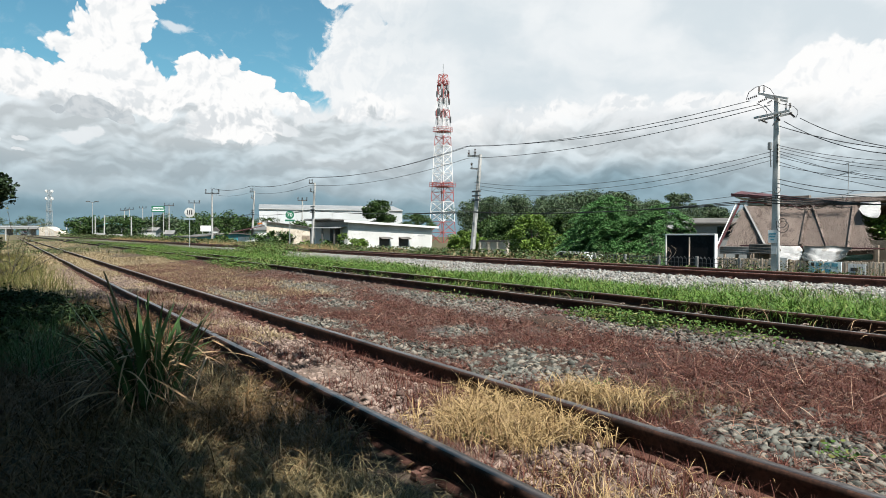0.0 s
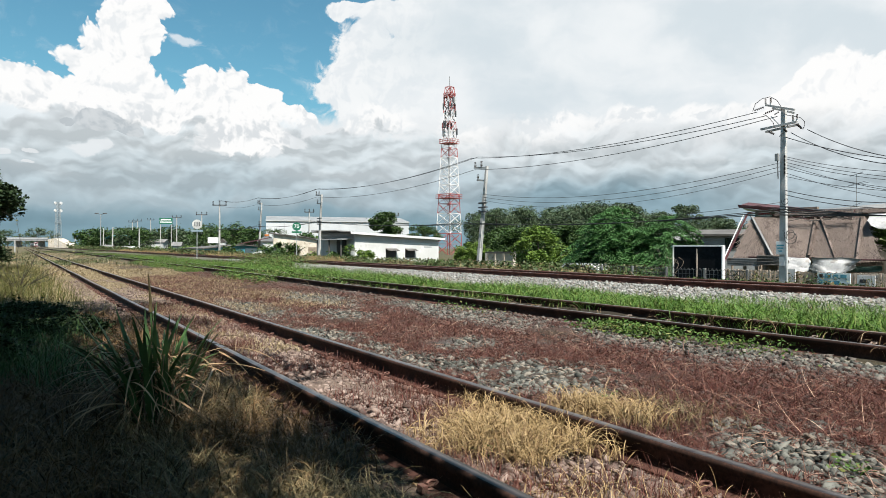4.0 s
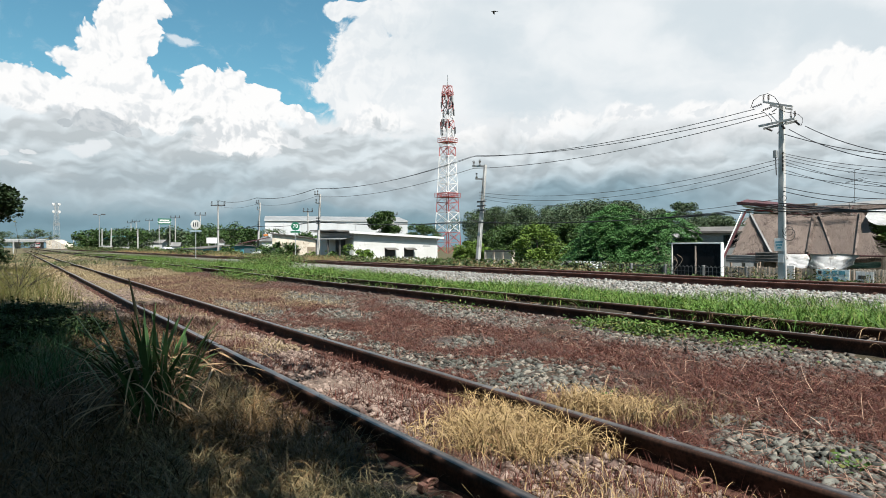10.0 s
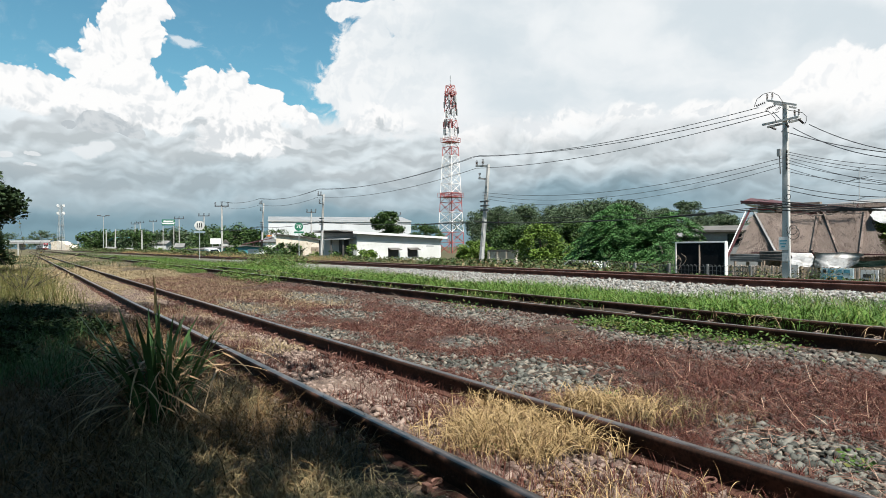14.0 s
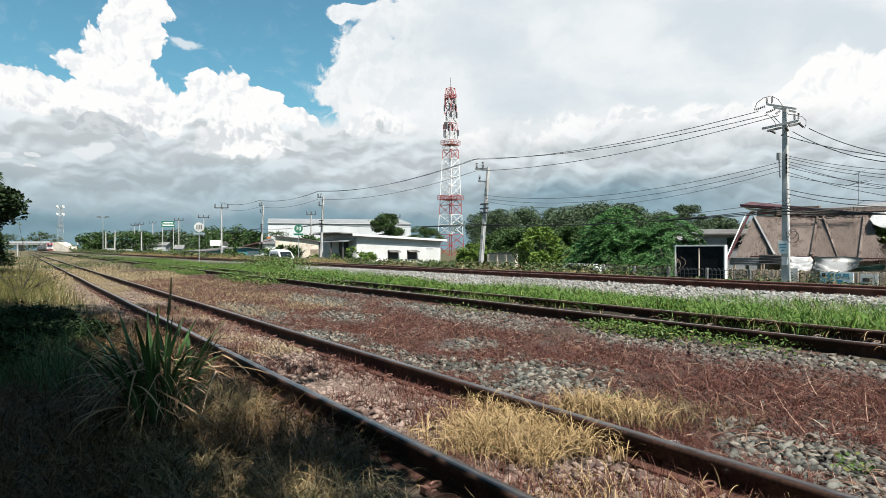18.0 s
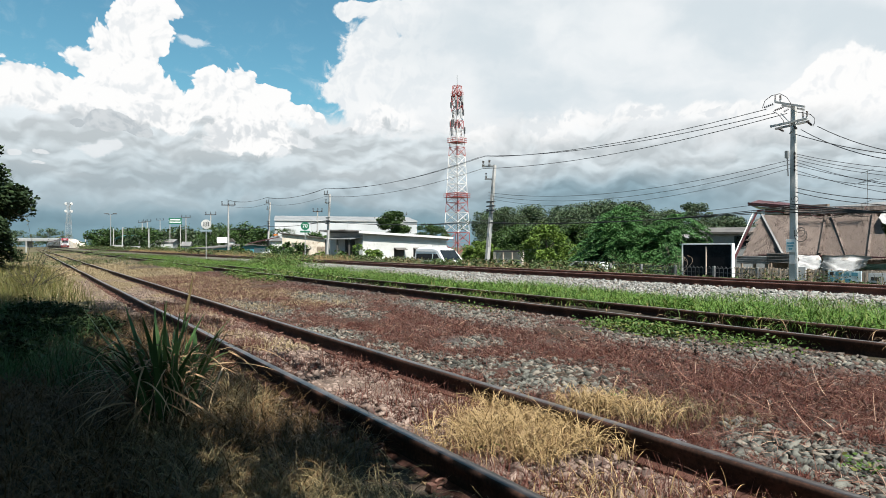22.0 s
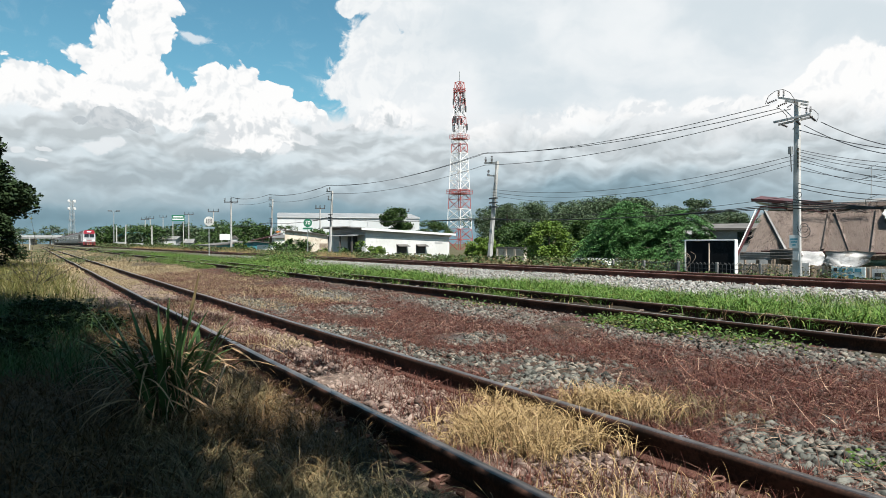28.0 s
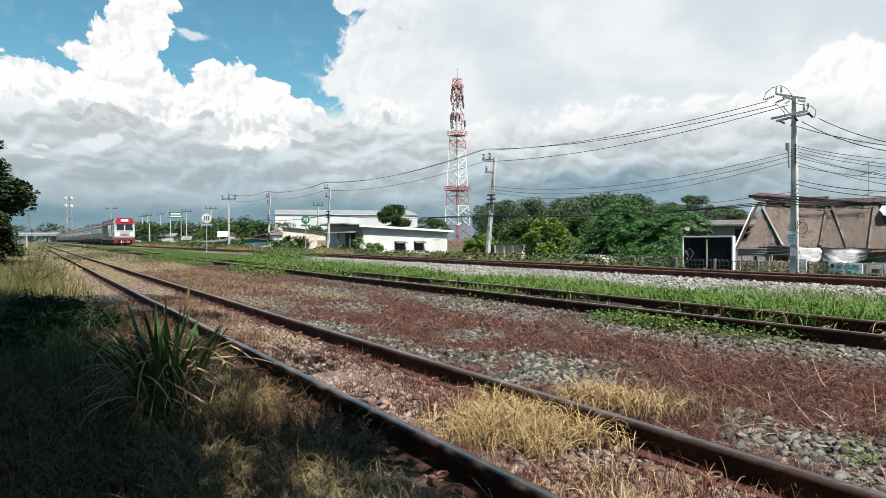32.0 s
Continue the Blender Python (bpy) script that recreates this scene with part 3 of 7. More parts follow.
def lettering(text, size, material, depth=0.004):
    """Raised letters as a mesh in the xz plane, centred, facing -y."""
    cu = bpy.data.curves.new("lettering", "FONT")
    cu.body, cu.size, cu.align_x, cu.align_y, cu.extrude = text, size, "CENTER", "CENTER", depth
    tmp = bpy.data.objects.new("lettering", cu)
    scene.collection.objects.link(tmp)
    me = bpy.data.meshes.new_from_object(tmp.evaluated_get(bpy.context.evaluated_depsgraph_get()))
    bpy.data.objects.remove(tmp)
    me.transform(pose(0, 0, 0, 90, 0, 0))
    me.materials.clear()
    me.materials.append(MAT[material])
    return me


PROFILE = [(-400, -0.4), (-30, -0.35), (-6, -0.22), (-3, -0.18), (1.2, -0.19), (1.6, -0.168), (2.8, -0.165), (3.3, -0.15), (4.6, -0.07), (5.5, -0.0),
           (6.5, 0.05), (7.6, 0.05), (9.0, 0.04), (10.3, 0.10), (11.4, 0.15), (13.6, 0.15), (14.6, 0.05), (16.2, -0.4), (17.6, -0.85), (19.0, -1.15), (21.0, -1.3), (31.5, -1.33),
           (33.0, -1.3), (60, -1.3), (4000, -1.3)]


def level(x, y=0.0):
    return float(np.interp(x, [p[0] for p in PROFILE], [p[1] for p in PROFILE]))


def levels(x):
    return np.interp(x, [p[0] for p in PROFILE], [p[1] for p in PROFILE])


def blades(roots, heights, width, lean=0.5, droop=0.4, rows=3, heading=None):
    """Grass: each blade a ribbon of rows quads narrowing to its tip. Returns verts, faces."""
    n = len(roots)
    head = RNG.uniform(0, 2 * np.pi, n) if heading is None else heading
    tilt = RNG.uniform(0.05, 1.0, n) * lean
    out = np.stack([np.cos(head), np.sin(head), np.zeros(n)], 1)
    side = np.stack([-np.sin(head), np.cos(head), np.zeros(n)], 1)
    spin = RNG.uniform(0, np.pi, n)
    side = side * np.cos(spin)[:, None] + out * np.sin(spin)[:, None] * 0.8
    verts = np.zeros((n, rows + 1, 2, 3))
    for k in range(rows + 1):
        s = k / rows
        reach = heights * (tilt * s + droop * tilt * s * s)
        rise = heights * (s - droop * 0.75 * tilt * s * s)
        mid = roots + out * reach[:, None]
        mid[:, 2] += rise
        w = (width * (1 - 0.9 * s ** 1.6) / 2)
        w = w[:, None] if isinstance(w, np.ndarray) else w
        verts[:, k, 0] = mid - side * w
        verts[:, k, 1] = mid + side * w
    base = (np.arange(n) * (rows + 1) * 2)[:, None]
    faces = np.concatenate([base + np.array([[2 * k, 2 * k + 1, 2 * k + 3, 2 * k + 2]]) for k in range(rows)])
    return verts.reshape(-1, 3), faces


def arched(roots, length, width, start, end, heading=None, rows=8):
    """Ribbons of true length that leave their root at one slope and bend over to another (radians above the level). Returns verts, faces."""
    n = len(roots)
    head = RNG.uniform(0, 2 * np.pi, n) if heading is None else heading
    out = np.stack([np.cos(head), np.sin(head), np.zeros(n)], 1)
    spin = RNG.uniform(-0.7, 0.7, n)[:, None]
    side = np.stack([-np.sin(head), np.cos(head), np.zeros(n)], 1) * np.cos(spin) + np.array([0, 0, 1.0]) * np.sin(spin)
    bend = RNG.normal(0, 0.25, n)
    verts, mid = np.zeros((n, rows + 1, 2, 3)), np.array(roots, float)
    for k in range(rows + 1):
        s = k / rows
        w = (np.asarray(width) * (0.55 + 0.9 * s - 1.4 * s * s + 0.02) * np.ones(n) / 2)[:, None]
        verts[:, k, 0], verts[:, k, 1] = mid - side * w, mid + side * w
        slope = start + (end - start) * s ** 1.2
        turned = np.stack([np.cos(head + bend * s), np.sin(head + bend * s), np.zeros(n)], 1)
        mid = mid + (turned * np.cos(slope)[:, None] + np.array([0, 0, 1.0]) * np.sin(slope)[:, None]) * (length / rows)[:, None]
    base = (np.arange(n) * (rows + 1) * 2)[:, None]
    faces = np.concatenate([base + np.array([[2 * k, 2 * k + 1, 2 * k + 3, 2 * k + 2]]) for k in range(rows)])
    return verts.reshape(-1, 3), faces


def leaves(centres, size, flat=0.4, ratio=0.55, up=0.0):
    """Single leaves: a folded diamond of two triangles-pairs at each centre. Returns verts, faces (quads)."""
    n = len(centres)
    a = RNG.normal(size=(n, 3))
    a[:, 2] *= flat
    a /= np.linalg.norm(a, axis=1)[:, None]
    b = np.cross(a, RNG.normal(size=(n, 3)) * (1 - up) + np.array([0, 0, 2.0]) * up)
    b /= np.linalg.norm(b, axis=1)[:, None]
    s = np.asarray(size).reshape(-1, 1) * RNG.uniform(0.6, 1.3, (n, 1))
    v = np.stack([centres - a * s * 0.5, centres + b * s * ratio * 0.5, centres + a * s * 0.5, centres - b * s * ratio * 0.5], 1)
    return v.reshape(-1, 3), np.arange(4 * n).reshape(n, 4)


def stones(centres, size):
    """Angular stones: jittered octahedra, 8 triangles each. Returns verts, faces."""
    n = len(centres)
    base = np.array([(1, 0, 0), (0, 1, 0), (-1, 0, 0), (0, -1, 0), (0, 0, 1), (0, 0, -1), (0.7, 0.7, 0.45), (-0.7, 0.65, 0.4), (-0.65, -0.7, 0.5), (0.7, -0.7, 0.4)], float)
    tri = np.array([(4, 0, 6), (4, 6, 1), (4, 1, 7), (4, 7, 2), (4, 2, 8), (4, 8, 3), (4, 3, 9), (4, 9, 0), (0, 5, 1), (6, 0, 1), (1, 5, 2), (7, 1, 2), (2, 5, 3), (8, 2, 3), (3, 5, 0), (9, 3, 0)])
    sc = np.asarray(size).reshape(-1, 1) * RNG.uniform(0.6, 1.25, (n, 3)) * np.array([1, 1, 0.72])
    v = base[None] * sc[:, None] * RNG.uniform(0.35, 1.45, (n, 10, 1))
    t = RNG.uniform(0, 2 * np.pi, n)
    c, s = np.cos(t)[:, None], np.sin(t)[:, None]
    x, y = v[..., 0] * c - v[..., 1] * s, v[..., 0] * s + v[..., 1] * c
    k = RNG.normal(0, 0.35, (n, 1))
    z = v[..., 2] + x * k
    return (np.stack([x, y, z], -1) + centres[:, None]).reshape(-1, 3), (np.arange(n)[:, None, None] * 10 + tri[None]).reshape(-1, 3)


def patchy(n, x0, x1, y0, y1, scale, cut, seed, near=0.0):
    """Points over a strip, thinned by noise into patches. near > 0 crowds them towards y0."""
    u = RNG.uniform(0, 1, n) ** (1.0 + near)
    p = np.stack([RNG.uniform(x0, x1, n), y0 + (y1 - y0) * u], 1)
    keep = [noise.noise((a * scale + seed * 17.3, b * scale * 0.6, seed * 5.1)) > cut for a, b in p]
    p = p[np.array(keep)]
    return np.column_stack([p, levels(p[:, 0])])


def stuff(name, mesh, label, category):
    return tagged(new(name, mesh), label, category, kind="stuff")

# ---- ground, tracks and road ----
RAILS = [("near", 1.66, 2.72, 0.0, -8.0, 420.0), ("middle", 6.02, 7.08, 0.17, -12.0, 600.0), ("far", 12.0, 13.06, 0.30, -20.0, 1500.0)]


def build_ground():
    xs = [-4000, -400, -60, -30, -15, -10, -8, -6, -5, -4] + [round(-3 + 0.12 * i, 3) for i in range(80)] + \
         [6.7 + 0.35 * i for i in range(34)] + [19, 21.0, 24, 26, 28, 31.5, 33, 40, 60, 120, 400, 4000]
    ys = [-4000, -300, -60, -20, -8, -4, -2] + [-1 + 0.14 * i for i in range(90)] + [11.8 + 0.5 * i for i in range(50)] + \
         [37 + 3 * i for i in range(20)] + [100, 140, 200, 300, 500, 900, 1600, 4800]
    rise = np.array([[level(x) + (0.05 * noise.fractal((x * 0.9, y * 0.9, 3.0), 1.0, 2.0, 5) if -30 < x < 17 and -20 < y < 120 else 0.0) for y in ys] for x in xs])
    v = [(x, y, rise[i, j]) for i, x in enumerate(xs) for j, y in enumerate(ys)]
    k = len(ys)
    f = [(i * k + j, (i + 1) * k + j, (i + 1) * k + j + 1, i * k + j + 1) for i in range(len(xs) - 1) for j in range(k - 1)]
    tagged(new("ground", raw("ground", v, f, "ground", True)), "sandy soil and ballast with dry weeds between railway tracks", "ground", kind="structure")


def build_road():
    ys = [-40 + 8 * i for i in range(60)] + [460, 700, 1500]
    v = [(x, y, z) for y in ys for x, z in ((22.4, -1.29), (26.5, -1.24), (30.7, -1.29), (30.7, -1.5), (22.4, -1.5))]
    f = [(5 * i + a, 5 * i + b, 5 * i + 5 + b, 5 * i + 5 + a) for i in range(len(ys) - 1) for a, b in ((0, 1), (1, 2), (2, 3), (4, 0))]
    tagged(new("road", raw("road", v, f, "asphalt")), "grey asphalt road beside the railway bank", "road", kind="structure")


# a flat-bottomed rail in section: across, up (its head's top at 0)
SECTION = [(-0.034, -0.007), (-0.027, 0.0), (0.027, 0.0), (0.034, -0.007), (0.032, -0.038), (0.008, -0.048), (0.007, -0.122), (0.058, -0.141), (0.062, -0.154),
           (-0.062, -0.154), (-0.058, -0.141), (-0.007, -0.122), (-0.008, -0.048), (-0.032, -0.038)]


def build_rail(track, x, z, y0, y1, side, seed):
    ys = [y0 + 0.6 * i for i in range(int(min(60, y1 - y0) / 0.6))]
    ys += [ys[-1] + 5 * (i + 1) for i in range(20)] + [y for y in (200.0, 300.0, 420.0, 600.0, 1000.0, 1500.0) if y <= y1]
    n, verts, faces = len(SECTION), [], []
    for y in ys:
        wob = 0.012 * noise.noise((y * 0.21, seed * 9.0, 0.0)) if y < 60 else 0.0
        dip = 0.012 * noise.noise((y * 0.17, seed * 5.0, 4.0)) if y < 60 else 0.0
        verts += [(x + a + wob, y, z + b + dip) for a, b in SECTION]
    me = bpy.data.meshes.new("rail")
    for i in range(len(ys) - 1):
        faces += [(i * n + k, i * n + (k + 1) % n, (i + 1) * n + (k + 1) % n, (i + 1) * n + k) for k in range(n)]
    me = raw("rail", verts, faces, side)
    me.materials.append(MAT["rail_top"])
    me.materials.append(MAT["rail_foot"])
    for i, p in enumerate(me.polygons):
        if i % n == 1:
            p.material_index = 1
        elif i % n in (6, 7, 9, 10):
            p.material_index = 2
    me.update()
    ob = new("rail", me)
    ob.parent = track


def clip_mesh(material):
    """An elastic rail clip: a bent rod over a small shoulder plate."""
    bm = bmesh.new()
    pts = [(0.02 + 0.024 * math.cos(t), 0.026 * math.sin(t), 0.008 + 0.02 * math.sin(t * 0.5)) for t in [i * 0.55 for i in range(11)]]
    tube(bm, pts, 0.0065, 6)
    box(bm, 0.0, 0.075, -0.05, 0.05, -0.034, -0.01, 0.004)
    box(bm, 0.055, 0.085, -0.025, 0.025, -0.01, 0.022, 0.004)
    return mesh_of(bm, "rail_clip", material)


def build_tracks():
    names = {"near": "rusty railway track sunk in sandy ballast and weeds", "middle": "brown railway track overgrown with green creeper",
             "far": "railway track with rust-red rails on pale ballast"}
    clips = {"near": clip_mesh("clip"), "middle": clip_mesh("clip_pale"), "far": clip_mesh("clip")}
    for s, (which, xa, xb, z, y0, y1) in enumerate(RAILS):
        track = thing("railway_track", (0, 0, 0), names[which], "railway track", kind="structure")
        for k, x in enumerate((xa, xb)):
            build_rail(track, x, z, y0, y1, {"near": "rail_side", "middle": "rail_side", "far": "rail_red"}[which], s * 2 + k)
        count = {"near": 34, "middle": 40, "far": 50}[which]
        for i in range(count):
            y = 0.78 + 0.625 * i + (0.1 if which == "middle" else 0)
            for x in (xa, xb):
                for hand in (-1, 1):
                    if (hand > 0 and x == xb) or (which != "near" and hand > 0) or (which == "middle" and x == xa):
                        continue
                    c = new("rail_clip", clips[which])
                    c.parent = track
                    c.matrix_basis = pose(x + hand * 0.046, y + 0.03 * math.sin(i * 2.1), z - 0.128, 0, 0, 0 if hand > 0 else 180)


build_ground()
build_road()
build_tracks()


def clustered_near(c):
    c = np.repeat(c, 4, axis=0)
    c[:, :2] += RNG.normal(0, 0.05, (len(c), 2))
    return c


# loose ballast: bare stony places among the dead weeds, (x, y, half width, half length)
STONY = [(3.75, 4.35, 0.6, 0.9), (3.35, 5.7, 0.35, 1.3), (3.3, 8.0, 0.3, 1.6), (3.6, 2.1, 0.55, 0.55), (3.3, 1.5, 0.45, 0.5), (5.5, 4.4, 0.33, 2.3),
         (5.45, 8.5, 0.4, 3.2), (5.7, 2.6, 0.35, 1.0), (4.1, 6.3, 0.35, 0.5), (4.3, 9.6, 0.4, 1.1), (4.9, 12.5, 0.5, 2.0), (3.5, 12.0, 0.4, 2.5)]


def stoniness(p):
    """How far into a stony place each point lies: 1 in its middle, 0 at its ragged rim."""
    best = np.full(len(p), -9.0)
    for x, y, rx, ry in STONY:
        best = np.maximum(best, 1 - np.hypot((p[:, 0] - x) / rx, (p[:, 1] - y) / ry))
    rag = np.array([noise.noise((a * 2.4, b * 1.6, 9.0)) + 0.6 * noise.noise((a * 7.0, b * 5.0, 3.0)) for a, b in p[:, :2]])
    return best + rag * 0.7


def build_ballast():
    def scatter(n, x0, x1, y0, y1, size, seed, cut=-1.0, scale=0.8, near=1.0, sink=0.2, bare=None):
        p = patchy(n, x0, x1, y0, y1, scale, cut, seed, near)
        if bare is not None:
            p = p[stoniness(p) > bare]
        s = RNG.uniform(0.5, 1.3, len(p)) * size
        p[:, 2] += s * (0.5 - sink)
        return stones(p, s)
    stuff("ballast_gravel", raw("ballast_gravel", *scatter(30000, 2.85, 5.9, 1.0, 22, 0.019, 1, -0.7), "stone"), "loose grey ballast stones among dead weeds", "gravel")
    stuff("coarse_ballast", raw("coarse_ballast", *scatter(24000, 2.85, 5.9, 1.0, 16, 0.03, 2, -1.0, 1.0, bare=0.08, sink=0.2), "stone_green"), "heaps of coarse grey-green broken stones", "gravel")
    stuff("sandy_gravel", raw("sandy_gravel", *scatter(26000, 1.1, 2.66, 1.0, 16, 0.015, 3, -0.35), "stone_pink"), "pinkish sandy gravel between the rails", "gravel")
    stuff("coarse_gravel", raw("coarse_gravel", *scatter(2600, 1.75, 2.66, 1.0, 14, 0.032, 6, -0.2), "stone_pink"), "larger pinkish stones between the rails", "gravel")
    stuff("sandy_gravel", raw("sandy_gravel", *scatter(9000, 1.1, 2.66, 6.0, 26, 0.02, 7, -0.5, near=0.2), "stone_pink"), "pinkish sandy gravel farther along the track", "gravel")
    stuff("white_ballast", raw("white_ballast", *scatter(24000, 8.7, 11.95, 2.0, 45, 0.034, 4, -0.6, near=1.0), "stone_pale"), "pale clean ballast shoulder beside the rails", "gravel")
    c = patchy(800, 1.15, 1.6, 2.2, 7.5, 1.0, -0.2, 71, 0.5)
    c[:, 2] += RNG.uniform(0.0, 0.03, len(c))
    stuff("leaf_litter", raw("leaf_litter", *leaves(clustered_near(c), 0.06, 0.5, 0.24), "withered"), "dry curled leaves fallen along the rail", "leaf litter")
    stuff("bank_gravel", raw("bank_gravel", *scatter(9000, 4.9, 6.0, 2.0, 26, 0.03, 5, -0.2), "stone"), "weathered ballast at the foot of the overgrown track", "gravel")


build_ballast()

# ---- low plants ----
def clustered(centres, spread, each):
    """Roots of blades gathered in tufts."""
    c = np.repeat(centres, each, axis=0)
    c[:, :2] += RNG.normal(0, 1, (len(c), 2)) * spread
    return c


def build_low_plants():
    def grass(name, roots, h, w, mat, label, lean=0.6, droop=0.5, rows=3):
        heights = RNG.uniform(0.45, 1.1, len(roots)) * h
        stuff(name, raw(name, *blades(roots, heights, w, lean, droop, rows), mat), label, "grass")
    def curled(name, roots, h, w, mat, label, flop=-0.6, rows=6, rise=(0.7, 1.6)):
        n = len(roots)
        v, f = arched(roots, RNG.uniform(0.5, 1.2, n) * h, RNG.uniform(0.7, 1.3, n) * w, RNG.uniform(*rise, n), RNG.normal(flop, 0.6, n), None, rows)
        v[:, 2] = np.maximum(v[:, 2], levels(v[:, 0]) + 0.004)
        stuff(name, raw(name, v, f, mat), label, "grass")
    # dead weeds, brown and low, between the two nearer tracks
    t = patchy(11000, 2.9, 5.75, 1.2, 26, 0.75, -0.6, 11, 0.9)
    t = t[stoniness(t) < 0.2]
    grass("dead_weeds", clustered(t, 0.11, 18), 0.075, 0.0055, "twig", "low dead red-brown weeds over the ballast", 3.2, 0.2, 3)
    curled("dead_stems", clustered(t[::2], 0.14, 6), 0.17, 0.005, "dead_stem", "tangled dead stems lying over the ballast", -0.3, 6, (0.0, 0.6))
    t = patchy(700, 2.95, 5.7, 1.2, 12, 0.9, -0.2, 13, 0.7)
    curled("dead_stems", clustered(t, 0.06, 4), 0.32, 0.0055, "dead_stem", "long bent dead stems lying over the ballast", -0.35, 8, (0.05, 0.6))
    t = patchy(1300, 1.75, 2.65, 1.3, 14, 1.2, -0.1, 12, 0.6)
    grass("dead_weeds", clustered(t, 0.06, 11), 0.15, 0.0045, "twig", "dead brown weeds between the rails", 1.0, 0.5, 4)
    # dry grass
    tuft = np.array([[2.32 + RNG.normal(0, 0.15), 3.12 + RNG.normal(0, 0.2), -0.13] for _ in range(80)])
    curled("dry_grass_tuft", clustered(tuft, 0.045, 46), 0.21, 0.0055, "straw", "tuft of dry straw-yellow grass between the rails", -0.7, 7)
    tuft = np.array([[2.62 + RNG.normal(0, 0.04), 3.2 + RNG.normal(0, 0.3), -0.13] for _ in range(20)])
    curled("dry_grass_tuft", clustered(tuft, 0.03, 30), 0.25, 0.0055, "straw", "dry grass leaning against the rail", -0.8, 7)
    tuft = np.array([[3.22 + RNG.normal(0, 0.12), 3.25 + RNG.normal(0, 0.17), -0.12] for _ in range(34)])
    curled("dry_grass_tuft", clustered(tuft, 0.05, 36), 0.2, 0.0055, "straw", "tuft of dry yellow grass beside the rail")
    tuft = np.array([[3.6 + RNG.normal(0, 0.2), 2.9 + RNG.normal(0, 0.22), -0.12] for _ in range(26)])
    curled("dry_grass_tuft", clustered(tuft, 0.06, 16), 0.16, 0.0045, "straw_dull", "sparse dull dry grass and twigs on the ballast")
    tuft = np.array([[1.98 + RNG.normal(0, 0.22), 1.75 + RNG.normal(0, 0.3), -0.13] for _ in range(70)])
    curled("dry_grass_tuft", clustered(tuft, 0.07, 18), 0.16, 0.0045, "straw", "sparse dry grass in the sandy track bed")
    t = patchy(900, 2.9, 5.2, 11, 42, 0.35, -0.25, 14)
    grass("dry_grass", clustered(t, 0.22, 40), 0.085, 0.012, "straw_pale", "bleached matted dry grass beside the track", 1.8, 0.5, 2)
    t = patchy(900, 1.72, 2.66, 7, 44, 0.5, -0.25, 15)
    grass("dry_grass", clustered(t, 0.14, 40), 0.075, 0.010, "straw_pale", "bleached dry grass between the rails", 1.6, 0.5, 2)
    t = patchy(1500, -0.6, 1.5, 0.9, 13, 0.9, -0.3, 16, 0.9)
    curled("shaded_grass", clustered(t, 0.09, 34), 0.26, 0.006, "straw_shade_dark", "matted dry grass darkened in colour for a tree's shade")
    t = patchy(520, -5, 1.4, 12, 40, 0.5, -0.1, 17)
    grass("verge_grass", clustered(t, 0.2, 40), 0.13, 0.012, "straw_pale", "dry grass on the verge beside the track", 1.3, 0.5, 2)
    t = patchy(900, -6, 0.7, 12, 44, 0.35, -0.3, 18)
    grass("verge_weeds", clustered(t, 0.25, 40), 0.36, 0.014, "weed_olive", "yellow-green weeds on the sunny verge", 0.7, 0.5)
    t = patchy(260, -1.5, 0.4, 6.0, 13.0, 0.6, -0.1, 41, 0.2)
    grass("shaded_weeds", clustered(t, 0.16, 34), 0.36, 0.010, "reed", "dark green weeds in the shade beside the track", 0.9, 0.6)
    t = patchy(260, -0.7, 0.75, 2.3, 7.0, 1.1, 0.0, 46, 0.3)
    grass("shaded_weeds", clustered(t, 0.1, 40), 0.17, 0.006, "weed_dark", "green weeds darkened in colour for deep shade", 1.3, 0.8, 4)
    t = patchy(640, 0.55, 1.36, 2.2, 5.6, 1.0, -0.3, 47, 0.2)
    curled("dry_grass", clustered(t, 0.07, 30), 0.22, 0.0055, "straw_olive", "matted olive dry grass along the rail")
    t = patchy(900, -4, 5.5, 30, 130, 0.2, -0.15, 42, 0.8)
    grass("distant_verge", clustered(t, 0.45, 26), 0.15, 0.035, "straw_pale", "dry grass along the line in the distance", 1.2, 0.5, 2)
    t = patchy(700, -4, 11.5, 34, 150, 0.15, 0.0, 43, 0.6)
    grass("distant_verge", clustered(t, 0.5, 26), 0.26, 0.035, "weed", "green weeds along the line in the distance", 1.0, 0.5)
    # green strip between the middle and the far track
    t = patchy(5200, 7.15, 8.9, 2.0, 60, 0.8, -0.32, 19, 0.9)
    curled("green_grass", clustered(t, 0.12, 24), 0.25, 0.011, "grass", "lush green grass between two railway tracks", -0.4, 5)
    t = patchy(1500, 8.6, 10.4, 2.0, 60, 0.7, 0.05, 48, 0.9)
    curled("green_grass", clustered(t, 0.14, 20), 0.2, 0.010, "grass", "green grass creeping over the pale ballast", -0.4, 5)
    t = patchy(500, 7.2, 9.9, 2.0, 50, 1.0, 0.0, 49, 0.9)
    grass("dry_grass", clustered(t, 0.1, 10), 0.2, 0.007, "straw", "dry pale stems among the green grass", 1.4, 0.9, 4)
    # dry runners straggling over the middle rails
    t = patchy(170, 5.95, 7.2, 2.0, 22, 0.9, -0.2, 50, 0.6)
    t[:, 2] = 0.06
    curled("creeper_runner", clustered(t, 0.05, 2), 0.34, 0.007, "withered", "dry creeper runners straggling over the rails", -1.0, 8)
    t = patchy(300, 6.3, 6.95, 9.0, 60, 0.6, 0.0, 20, 0.3)
    grass("green_grass", clustered(t, 0.12, 22), 0.16, 0.010, "grass", "grass growing between the rails", 0.9, 0.6)
